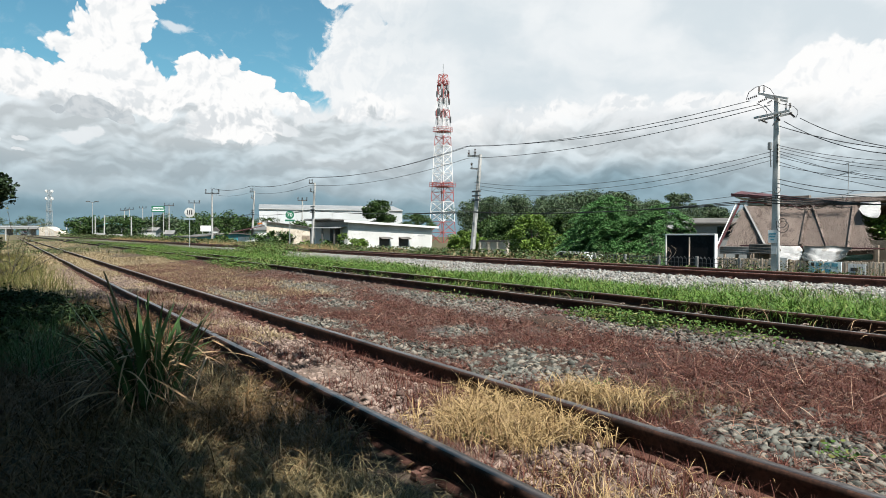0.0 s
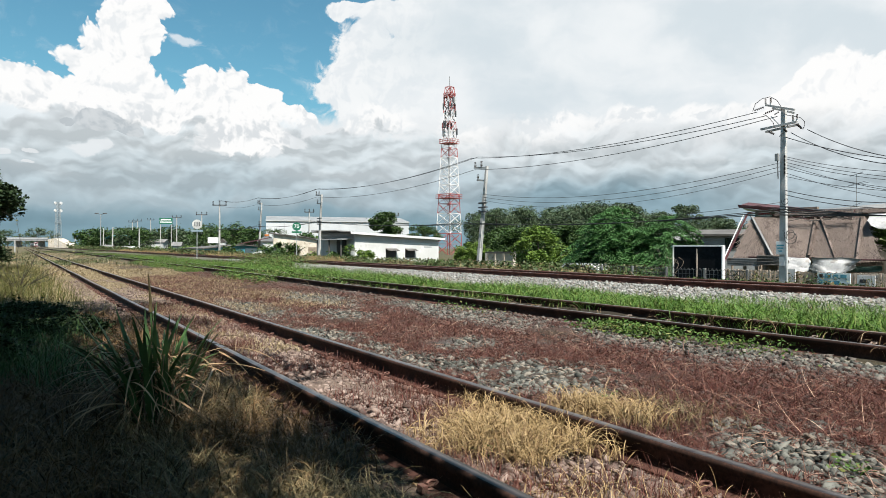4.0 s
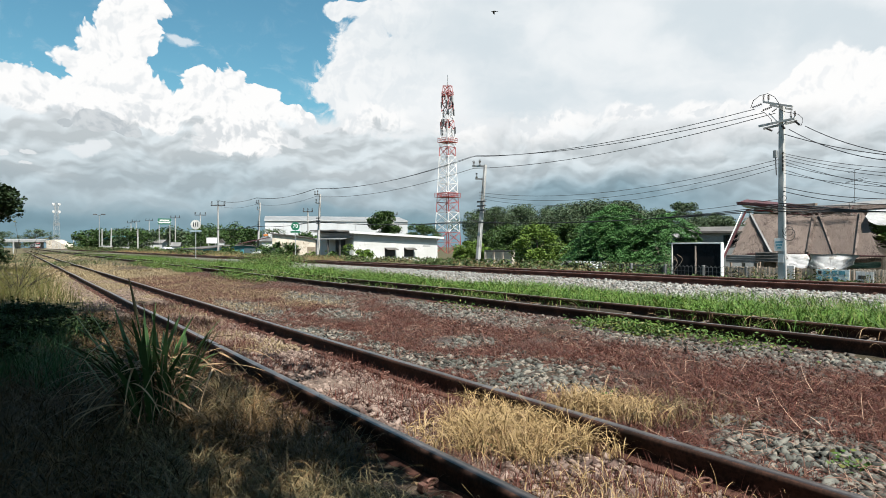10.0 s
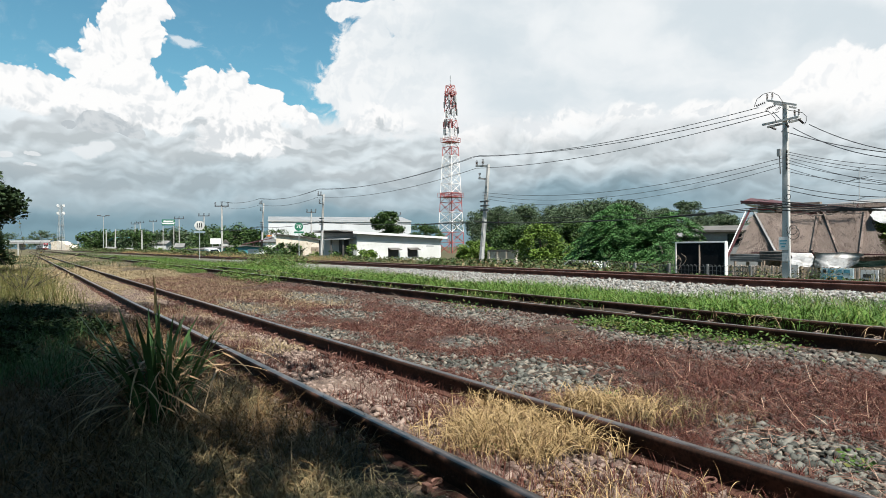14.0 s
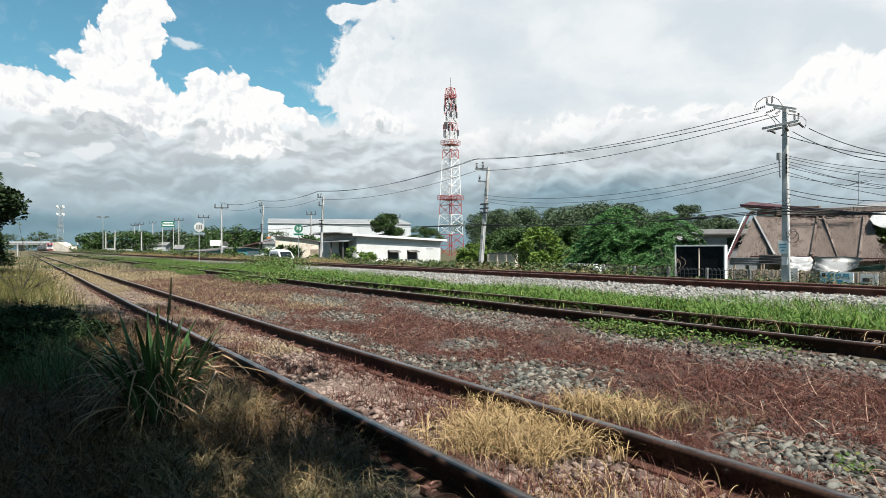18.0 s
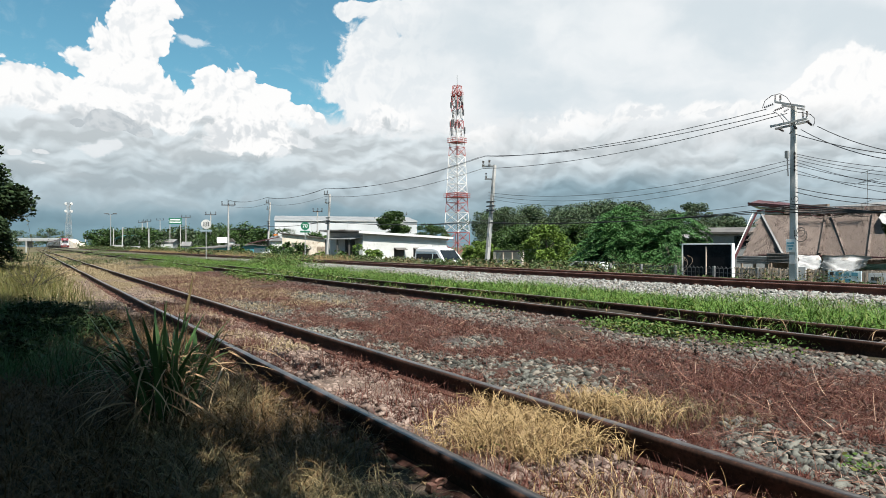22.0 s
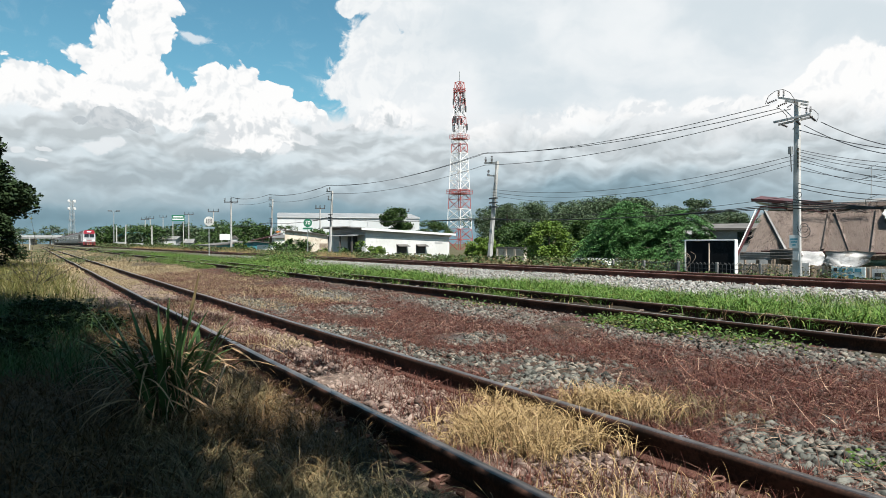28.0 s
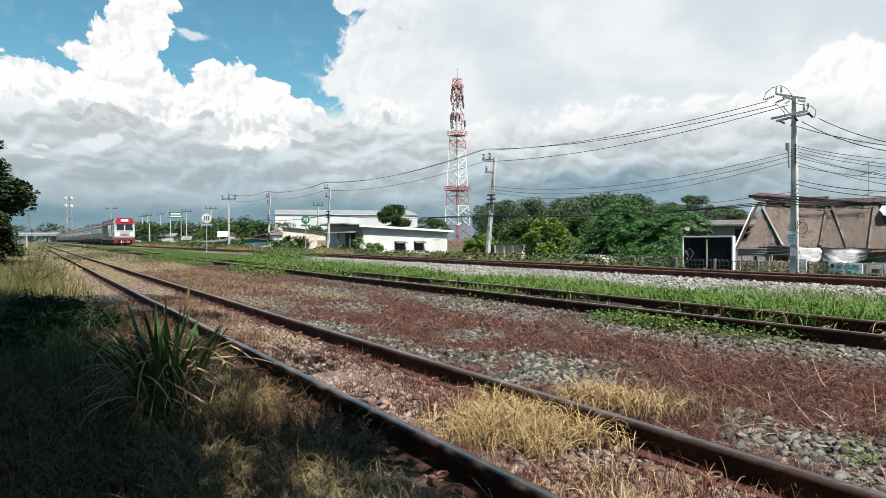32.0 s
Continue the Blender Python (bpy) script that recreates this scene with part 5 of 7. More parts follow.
def build_strain_pole():
    """The tall concrete pole with two pairs of crossarms and strain insulators."""
    y = POLES[0]
    top = 6.84
    base = Vector((POLE_X, y, -1.1))
    pole = thing("utility_pole", base, "tall concrete utility pole with two crossarms and many cables", "utility pole", "poles along the road")
    h = top + 1.1
    part("mast", barred((0.03, 0, -0.2), (0, 0, h), 0.275, 0.23, 4, 0.66), "concrete_pale", pole)
    def on(p, x=-0.12):
        return Vector(p) - base + Vector((x, 0, 0))
    for a, b, x in (((27.0, 17.41, 7.1), (27.0, 16.13, 6.68), -0.13), ((27.0, 17.29, 6.98), (27.0, 16.32, 6.62), 0.16), ((27.0, 17.62, 6.1), (27.0, 16.03, 6.18), -0.13), ((27.0, 17.59, 6.02), (27.0, 16.08, 6.12), 0.16)):
        part("crossarm", barred(on(a, x), on(b, x), 0.075, 0.085), "concrete_pale", pole)
    for p in ((27.0, 17.41, 7.1), (27.0, 17.18, 7.08), (27.0, 16.2, 6.21), (27.0, 16.03, 6.21)):
        foot = on(p, -0.13)
        pin = part("pin_insulator", insulator(bmesh.new(), foot + Vector((0, 0, 0.08)), foot + Vector((0, 0, 0.3)), 0.05), "insulator", pole)
        part("pin", barred(foot, foot + Vector((0, 0, 0.1)), 0.05), "tower_white", pin)
    for a, b in (((27.0, 17.47, 7.01), (27.0, 17.88, 6.92)), ((27.0, 17.01, 6.81), (27.0, 17.39, 6.71)), ((27.0, 16.78, 6.7), (27.0, 16.96, 6.59)), ((27.0, 15.98, 6.06), (27.0, 15.73, 5.84)), ((27.0, 16.54, 5.96), (27.0, 16.37, 5.79)), ((27.0, 17.21, 5.94), (27.0, 16.91, 5.78))):
        part("strain_insulator", insulator(bmesh.new(), on(a, -0.2), on(b, -0.26), 0.05), "insulator", pole)
    for a, b in (((27.0, 16.78, 6.16), (27.0, 17.16, 6.58)), ((27.0, 16.78, 5.67), (27.0, 16.37, 6.17))):
        part("brace", barred(on(a, -0.13), on(b, -0.13), 0.03), "steel", pole)
    for k in range(5):
        p = on((27.0, 16.56, 4.79), -0.1) - Vector((0, 0, 0.17 * k))
        part("spool_insulator", insulator(bmesh.new(), p, p + Vector((0, 0, 0.11)), 0.05), "insulator", pole)
    p = on((27.0, 16.83, 4.83), -0.2)
    part("fuse_box", boxed(p.x - 0.07, p.x + 0.05, p.y - 0.07, p.y + 0.07, p.z - 0.17, p.z + 0.14, 0.012), "house_grey", pole)
    part("conduit", tubed([p, p - Vector((0, 0.02, 0.5)), p - Vector((0, 0.05, 0.9))], 0.022, 6), "dark_steel", pole)
    for k, (rr, z, dy) in enumerate(((0.1, h - 4.2, -0.3), (0.08, h - 4.2, 0.3), (0.2, h - 5.25, -0.45), (0.24, h - 5.4, -0.5), (0.12, h - 3.9, -0.25))):
        pts = [(-0.2 - 0.015 * i, dy + rr * math.cos(i * 0.62), z + rr * math.sin(i * 0.62)) for i in range(12)]
        part("cable_coil", tubed(pts, 0.014, 6), "wire", pole)
    # a paper notice at eye level, lettering not legible
    zs = 1.05 + 1.1
    sign = part("notice", boxed(-0.2, -0.185, -0.2, 0.2, zs - 0.28, zs + 0.26, 0.004), "white", pole, "white notice with blue lettering")
    for k, (w, z) in enumerate(((0.32, zs + 0.1), (0.26, zs - 0.02), (0.16, zs - 0.14))):
        part("lettering", boxed(-0.206, -0.2, -w / 2, w / 2, z - 0.03, z + 0.03), "ink_blue", sign)
    part("ragged_paper", boxed(-0.2, -0.185, -0.2, 0.05, zs - 0.75, zs - 0.4, 0.003), "tarp", pole)
    # jumper loops at the head
    for loop in (((27.0, 17.91, 6.9), (27.0, 17.78, 7.21), (27.0, 17.47, 7.37), (27.0, 17.11, 7.38), (27.0, 16.81, 7.18), (27.0, 16.64, 6.91), (27.0, 16.59, 6.72)),
                 ((27.0, 16.56, 6.64), (27.0, 16.37, 6.49), (27.0, 16.08, 6.4), (27.0, 15.8, 6.3), (27.0, 15.63, 6.12), (27.0, 15.63, 5.94), (27.0, 15.7, 5.81)),
                 ((27.0, 17.41, 6.69), (27.0, 17.18, 6.53), (27.0, 16.96, 6.26), (27.0, 16.91, 6.04))):
        part("jumper_cable", tubed([on(p, -0.28) for p in loop], 0.013, 5), "wire", pole)


def build_line_pole(y, top, lean, far):
    pole = thing("utility_pole", (POLE_X, y, -1.1), "slim concrete utility pole with offset side arms", "utility pole", "poles along the road")
    h = top + 1.1
    part("mast", barred((-lean * 0.6, 0, -0.2), (lean * 0.6, 0, h), 0.3, 0.26, 4, 0.6), "concrete", pole)
    x = lean * 0.6
    for k, z in enumerate((h - 0.1, h - 1.0)):
        part("side_arm", barred((x, 0.05, z), (x - 0.1, 1.35 - 0.35 * k, z + 0.12), 0.12, 0.12), "concrete" if not far else "steel", pole)
        for yy in ((1.3, 0.55) if k == 0 else (0.95,)):
            part("pin_insulator", insulator(bmesh.new(), (x - 0.08, yy, z + 0.1), (x - 0.08, yy, z + 0.55), 0.10), "insulator", pole)
    for k in range(3):
        part("bracket", boxed(x * 0.5 - 0.25, x * 0.5 - 0.1, -0.5, 0.4, h - 2.6 - 0.3 * k, h - 2.5 - 0.3 * k, 0.01), "dark_steel", pole)


def build_double_arm_pole(at, h, wide, n=3):
    pole = thing("utility_pole", at, "distant utility pole with one crossarm and insulators", "utility pole", "poles along the road")
    part("mast", barred((0, 0, -0.2), (0, 0, h), 0.3, 0.26, 4, 0.6), "concrete", pole)
    part("crossarm", barred((-wide * 0.43, wide * 0.26, h - 0.15), (wide * 0.43, -wide * 0.26, h - 0.15), 0.16), "dark_steel", pole)
    for i in range(n):
        s = (i / (n - 1) - 0.5) * 0.92
        part("pin_insulator", insulator(bmesh.new(), (wide * 0.86 * s, -wide * 0.52 * s, h - 0.1), (wide * 0.86 * s, -wide * 0.52 * s, h + 0.55), 0.17), "insulator", pole)


def cable(pts, r, label="black overhead power cable"):
    ob = part("overhead_cable", tubed(pts, r * 0.72, 5), "wire", None, label, smooth=True)
    tagged(ob, label, "cable", "overhead cables")


def build_cables():
    tops = [7.03, 6.9, 6.83, 7.16, 8.13]
    ends = [[(26.75, 17.74, 6.84), (26.75, 17.28, 6.62), (26.75, 16.8, 6.51)]]
    for y, z in zip(POLES[1:], tops[1:]):
        ends.append([(POLE_X, y + 1.3, z + 0.4), (POLE_X, y + 0.55, z + 0.4), (POLE_X, y + 0.95, z - 0.45)])
    for a, b in zip(ends[:-1], ends[1:]):
        for k in range(3):
            d = (Vector(b[k]) - Vector(a[k])).length
            cable(sag(a[k], b[k], 0.022 * d), 0.022)
    # towards and past the viewer
    for a, b, drop, r in (((26.8, 15.56, 5.79), (26.4, 9.34, 3.9), 0.5, 0.022),
                          ((26.8, 16.24, 5.76), (26.4, 9.34, 3.95), 0.7, 0.022),
                          ((26.8, 16.46, 5.6), (26.4, 9.34, 3.76), 0.3, 0.022),
                          ((26.8, 16.43, 4.79), (26.4, 9.34, 3.47), 0.25, 0.014),
                          ((26.8, 16.43, 4.7), (26.4, 9.34, 3.21), 0.25, 0.014),
                          ((26.8, 16.43, 4.56), (26.4, 9.34, 3.11), 0.25, 0.014),
                          ((26.8, 16.43, 4.46), (26.4, 9.34, 2.53), 0.25, 0.014),
                          ((26.8, 16.43, 4.33), (26.4, 9.34, 2.8), 0.25, 0.014),
                          ((26.8, 16.43, 4.12), (26.4, 9.34, 2.29), 0.25, 0.014),
                          ((26.8, 16.43, 3.98), (26.4, 9.34, 2.87), 0.25, 0.014),
                          ((26.8, 16.48, 3.42), (26.4, 9.34, 2.71), 0.35, 0.02),
                          ((26.8, 16.48, 3.24), (26.4, 9.34, 2.49), 0.35, 0.02)):
        cable(sag(a, b, drop), r)
    # lower lines between the tall poles
    for k, (za, zb, drop, r) in enumerate(((2.45, 2.2, 0.75, 0.015), (2.62, 2.4, 0.85, 0.015), (2.8, 2.6, 0.95, 0.013), (4.1, 3.6, 0.55, 0.014))):
        cable(sag((POLE_X - 0.2, POLES[0], tops[0] - za), (POLE_X - 0.15, POLES[1], tops[1] - zb), drop), r, "thin black overhead telephone cable")
    zs = [2.46, 2.6, 3.61, 3.68, 3.75]
    for a in range(4):
        for k in range(3):
            cable(sag((POLE_X - 0.25, POLES[a], zs[a] + 0.1 * k), (POLE_X - 0.25, POLES[a + 1], zs[a + 1] + 0.05 * k), 0.18 + 0.09 * k), 0.022 + 0.008 * (k == 1), "bundle of black telephone cable")
    for k in range(4):
        cable(sag((POLE_X - 0.25, POLES[0], zs[0] - 0.05 + 0.12 * k), (POLE_X - 0.6, POLES[0] - 22, zs[0] - 0.1 + 0.18 * k), 0.3 + 0.22 * k), 0.032, "bundle of black telephone cable")


build_strain_pole()
build_line_pole(POLES[1], 6.63, 0.62, False)
build_line_pole(POLES[2], 6.59, 0.3, False)
build_line_pole(POLES[3], 6.86, 0.35, True)
build_double_arm_pole((POLE_X, POLES[4], -1.1), 7.78 + 1.1, 2.2)
build_cables()
for at, w in (((33.89, 155.27, 8.17), 2.4), ((37.02, 200.3, 9.3), 2.6), ((29.36, 228.49, 8.61), 2.4), ((29.96, 222.25, 8.77), 2.4), ((46.8, 123.86, 7.85), 1.8), ((65.32, 124.22, 7.69), 1.6), ((37.35, 247.06, 10.1), 2.4)):
    build_double_arm_pole((at[0], at[1], -1.1), at[2] + 1.1, w)
for top, w in (((19.45, 187.62, 5.75), 0.32), ((18.68, 199.82, 5.73), 0.3), ((18.5, 223.41, 5.76), 0.3), ((17.94, 235.49, 5.13), 0.3), ((14.38, 237.67, 4.44), 0.3), ((22.24, 162.42, 4.94), 0.3), ((-0.57, 105.99, 1.78), 0.16)):
    post = thing("concrete_post", (top[0], top[1], -1.1), "plain pale concrete post beside the railway", "post", "posts along the railway")
    part("post", barred((0, 0, -0.1), (0.2 if w > 0.31 else 0.0, 0, top[2] + 1.1), w, w, 4, 0.7), "concrete", post)


def build_mast_lamp():
    top = (19.06, 211.35, 10.09)
    lamp = thing("street_lamp", (top[0], top[1], -1.1), "tall street lamp with two dark lamp heads", "street lamp")
    h = top[2] + 1.1
    part("pole", tubed([(0, 0, -0.2), (0, 0, h - 0.2)], 0.14, 8, 0.08), "steel", lamp)
    part("arm", tubed([(-0.9, 0.5, h), (0, 0, h - 0.25), (0.9, -0.5, h)], 0.06, 6), "dark_steel", lamp)
    for s in (-1, 1):
        part("lamp_head", boxed(s * 0.6 - 0.1, s * 1.5, -0.35 - s * 0.5, 0.35 - s * 0.3, h - 0.08, h + 0.2, 0.05) if s > 0 else boxed(-1.5, -0.5, 0.2, 0.8, h - 0.08, h + 0.2, 0.05), "dark_steel", lamp)


build_mast_lamp()


def build_lattice_tower(base, h, w0, w1, label, painted):
    """A square lattice tower: four legs, rings, crossed braces, platforms with aerials."""
    tower = thing("lattice_tower", base, label, "radio tower", turn=18)
    n = 18 if painted else 12
    zs = [h * (i / n) ** 0.92 for i in range(n + 1)]
    def half(z):
        return (w0 + (w1 - w0) * min(1.0, z / h)) / 2
    def corner(k, z):
        s = half(z)
        return (s * (1, -1, -1, 1)[k], s * (1, 1, -1, -1)[k], z)
    def colour(i):
        if not painted:
            return "grey_wall" if i % 4 == 1 else "steel"
        return ("tower_red", "tower_red", "tower_white", "tower_white", "tower_red", "tower_red", "tower_white", "tower_white", "tower_white", "tower_white", "tower_red",
                "tower_white", "tower_white", "tower_red", "tower_white", "tower_red", "tower_red", "tower_red")[i]
    t = h * 0.0035
    for i in range(n):
        lo, hi, mat = zs[i], zs[i + 1], colour(i)
        for k in range(4):
            j = (k + 1) % 4
            leg = part("leg", barred(corner(k, lo), corner(k, hi), t), mat, tower)
            for a, b, w in ((corner(k, lo), corner(j, hi), 0.6), (corner(j, lo), corner(k, hi), 0.6), (corner(k, hi), corner(j, hi), 0.7)):
                part("brace", barred(a, b, t * w), mat, leg)
    for z, grow in ((h * 0.34, 1.25), (h * 0.665, 1.3), (h * 0.94, 1.2)) if painted else ((h * 0.55, 1.2),):
        s = half(z) * grow
        bm = bmesh.new()
        box(bm, -s, s, -s, s, z - 0.06, z + 0.06)
        for k in range(4):
            a, b = (s * (1, -1, -1, 1)[k], s * (1, 1, -1, -1)[k]), (s * (1, 1, -1, -1)[(k + 1) % 4] * 0 + s * (1, -1, -1, 1)[(k + 1) % 4], s * (1, 1, -1, -1)[(k + 1) % 4])
            for zz in (z + 0.6, z + 1.1):
                bar(bm, (*a, zz), (*b, zz), t * 0.5)
            for q in range(4):
                f = q / 4
                bar(bm, (a[0] + (b[0] - a[0]) * f, a[1] + (b[1] - a[1]) * f, z), (a[0] + (b[0] - a[0]) * f, a[1] + (b[1] - a[1]) * f, z + 1.1), t * 0.4)
        part("platform", bm, "tower_red" if painted else "steel", tower)
    part("ladder", barred((0.3, 0, 0), (0.3, 0, h), t * 1.1, t * 1.1), "dark_steel", tower, "dark cable ladder up the middle")
    if painted:
        rng = random.Random(3)
        for z in (h * 0.735, h * 0.775, h * 0.84, h * 0.885, h * 0.92):
            for k in range(5):
                a = rng.uniform(0, 6.3)
                s = half(z) * 1.55
                x, y, L = math.cos(a) * s, math.sin(a) * s, rng.uniform(1.3, 2.2)
                panel = part("panel_aerial", boxed(x - 0.16, x + 0.16, y - 0.16, y + 0.16, z - L / 2, z + L / 2, 0.04), "grey_wall" if rng.random() < 0.4 else "dark_steel", tower)
                part("aerial_arm", barred((x * 0.55, y * 0.55, z), (x, y, z), t * 0.5), "steel", panel)
    else:
        for z in (h * 0.98, h * 0.82):
            for s in (-1, 1):
                part("dish_aerial", disc(bmesh.new(), (s * 1.6, -0.8 * s, z), (0.4, -0.9, 0), 1.0, 0.5, 16), "tower_white", tower)
    part("lightning_rod", barred((0, 0, h), (0, 0, h * (1.065 if painted else 1.04)), t * 0.7), "steel", tower)


tw = (98.83, 156.41, 0.96)
build_lattice_tower((tw[0], tw[1], -1.1), 44.62 + 1.1, 5.2, 1.75, "tall red and white lattice radio tower with aerials", True)
tw = (22.7, 549.47, 0.96)
build_lattice_tower((tw[0], tw[1], -1.1), 33.0, 4.0, 1.8, "distant grey lattice tower with dish aerials", False)


def gable_box(thing_ob, w, d, eave, ridge, wall, roof, over=0.5, along="x"):
    """Four walls and a double-pitched roof round the origin; ridge along x."""
    t = 0.18
    part("wall", boxed(-w / 2, w / 2, -d / 2, -d / 2 + t, 0, eave), wall, thing_ob)
    part("wall", boxed(-w / 2, w / 2, d / 2 - t, d / 2, 0, eave), wall, thing_ob)
    for s in (-1, 1):
        part("gable_wall", prism([(-d / 2 + t, 0), (d / 2 - t, 0), (d / 2 - t, eave), (0, ridge - 0.05), (-d / 2 + t, eave)], "x", s * w / 2 - t * (s > 0), s * w / 2 + t * (s < 0)), wall, thing_ob)
    f = (ridge - eave) / (d / 2) * over
    for s in (-1, 1):
        a = [(-w / 2 - over, s * (d / 2 + over), eave - f), (w / 2 + over, s * (d / 2 + over), eave - f), (w / 2 + over, 0, ridge), (-w / 2 - over, 0, ridge)]
        part("roof", slab(a if s < 0 else a[::-1], 0.12), roof, thing_ob)


def between(a, b):
    """Length and heading of the run from a to b, and its middle."""
    d = Vector((b[0] - a[0], b[1] - a[1]))
    return d.length, math.degrees(math.atan2(d.y, d.x)), ((a[0] + b[0]) / 2, (a[1] + b[1]) / 2)


def build_warehouse():
    a, L, turn = (56.6, 182.2, 1.88), 39.3, -18.0
    along, back = Vector((math.cos(radians(turn)), math.sin(radians(turn)))), Vector((-math.sin(radians(turn)), math.cos(radians(turn))))
    mid = Vector(a[:2]) + along * L / 2 + back * 15
    shed = thing("warehouse", (mid.x, mid.y, -1.1), "large white warehouse with a low pitched roof", "warehouse", turn=turn)
    gable_box(shed, L, 30, 9.5, 11.2, "warehouse_wall", "roof_white", 0.15)
    part("gutter", boxed(-L / 2 - 0.1, L / 2 + 0.1, -15.3, -15.16, 9.2, 9.42), "grey_wall", shed)
    for i in range(1, 8):
        x = -L / 2 + L * i / 8
        part("downpipe", boxed(x - 0.06, x + 0.06, -15.2, -15.05, 0, 9.0), "grey_wall", shed)


def build_white_house():
    """Low white house under one sloping roof, its end to the road."""
    a, b = (31.0, 68.19, 0.96), (45.89, 75.09, 0.96)
    L, turn, mid = between(a, b)
    house = thing("white_house", (a[0], a[1], -1.1), "low white house with a grey eave-shade band and flat sloping roof", "house", turn=turn)
    za, zb = 3.75, 3.35
    part("wall", prism([(0, 0), (L, 0), (L, zb - 0.75), (0, za - 0.95)], "y", 0, 0.2), "white_wall", house)
    # the eave's shade on the wall, painted as a grey band
    part("upper_band", prism([(0, za - 0.95), (L, zb - 0.75), (L, zb - 0.06), (0, za - 0.06)], "y", 0.03, 0.2), "grey_wall", house, "grey band painted for the shade under the eave")
    part("wall", prism([(0, 0), (L, 0), (L, zb - 0.06), (0, za - 0.06)], "y", 4.8, 5.0), "white_wall", house)
    for x, z in ((0, za - 0.08), (L - 0.2, zb - 0.08)):
        part("side_wall", boxed(x, x + 0.2, 0.2, 4.8, 0, z), "grey_wall", house)
    roof = part("roof", slab([(-1.2, -0.42, za + 0.05), (L + 0.9, -0.42, zb), (L + 0.9, 5.5, zb), (-1.2, 5.5, za + 0.05)], 0.06), "roof_grey", house)
    part("fascia", slab([(-1.2, -0.45, za + 0.06), (-1.2, -0.45, za - 0.2), (L + 0.9, -0.45, zb - 0.24), (L + 0.9, -0.45, zb + 0.02)], 0.03), "white", roof)
    for x in (0.33 * L, 0.56 * L):
        part("window", boxed(x, x + 1.9, -0.05, 0.0, 0.9, 1.95), "dark", house, "dark window with a propped shutter")
        part("shutter", slab([(x - 0.1, -0.06, 2.0), (x - 0.1, -0.55, 1.75), (x + 2.0, -0.55, 1.75), (x + 2.0, -0.06, 2.0)], 0.03), "roof_dark", house)
    part("vent", boxed(0.8 * L, 0.9 * L, -0.02, 0.0, 2.1, 2.3), "grey_wall", house)
    # porch on the end that faces the line
    part("porch_roof", slab([(-1.9, 0.2, 2.95), (-0.05, 0.2, 3.15), (-0.05, 4.2, 3.15), (-1.9, 4.2, 2.95)], 0.08), "roof_white", house)
    for y in (0.5, 2.2, 3.9):
        part("porch_post", boxed(-1.7, -1.55, y, y + 0.15, 0, 2.95), "roof_dark", house)
    # dark sheet standing for the shade inside the porch
    part("porch_back", boxed(-1.5, -0.01, 1.2, 1.3, 0, 2.9), "dark", house)
    part("upper_roof", slab([(-1.6, 1.2, za + 0.2), (1.2, 1.2, za + 0.14), (1.2, 5, za + 0.14), (-1.6, 5, za + 0.2)], 0.1), "roof_grey", house)


def build_old_house():
    a, b = (28.0, 86.98, 0.67), (34.68, 84.33, 0.66)
    L, turn, mid = between(a, b)
    house = thing("old_house", (a[0], a[1], -1.1), "old low house with stained plaster and a dark roof", "house", turn=turn)
    part("wall", prism([(0, 0), (L, 0), (L, 2.85), (L * 0.6, 3.3), (0, 3.75)], "y", 0, 0.2), "stained_wall", house)
    for x in (0.0, L - 0.2):
        part("side_wall", boxed(x, x + 0.2, 0.2, 7, 0, 3.0), "dark", house)
    part("wall", boxed(0, L, 7.0, 7.2, 0, 3.0), "stained_wall", house)
    part("roof", slab([(-0.6, -0.3, 3.95), (L * 0.6, -0.3, 3.45), (L * 0.6, 7.8, 3.5), (-0.6, 7.8, 4.0)], 0.1), "roof_dark", house)
    part("roof", slab([(L * 0.58, -0.3, 3.42), (L + 0.8, -0.3, 2.9), (L + 0.8, 7.8, 2.95), (L * 0.58, 7.8, 3.46)], 0.1), "roof_dark", house)
    for x in (0.25 * L, 0.62 * L):
        part("window", boxed(x, x + 1.4, -0.04, 0.0, 1.0, 2.1), "wood", house)
    part("white_panel", boxed(-3.6, -0.3, 0.4, 0.5, 0, 1.9), "white_wall", house, "low white wall panel")
    part("lean_to_roof", slab([(-4.2, -0.5, 2.5), (-0.6, -0.5, 3.3), (-0.6, 5, 3.5), (-4.2, 5, 2.7)], 0.08), "maroon", house)


def build_blue_shack():
    at = (31.0, 118.08, 0.57)
    shack = thing("blue_shack", (at[0], at[1], -1.1), "small shack clad in teal blue sheets", "shack", turn=-75)
    gable_box(shack, 6.5, 14, 1.9, 2.5, "blue", "roof_dark", 0.4)
    hut = thing("white_hut", (at[0] + 3, at[1] - 9, -1.1), "narrow white hut with an orange cap", "hut")
    part("body", boxed(-0.9, 0.9, -0.9, 0.9, 0, 3.0, 0.03), "white_wall", hut)
    part("roof", prism([(-1.3, 3.0), (1.3, 3.0), (0, 3.9)], "y", -1.2, 1.2), "roof_white", hut)
    part("finial", boxed(-0.35, 0.35, -0.3, 0.3, 3.85, 4.15, 0.05), "orange", hut)


build_warehouse()
build_white_house()
build_old_house()
build_blue_shack()


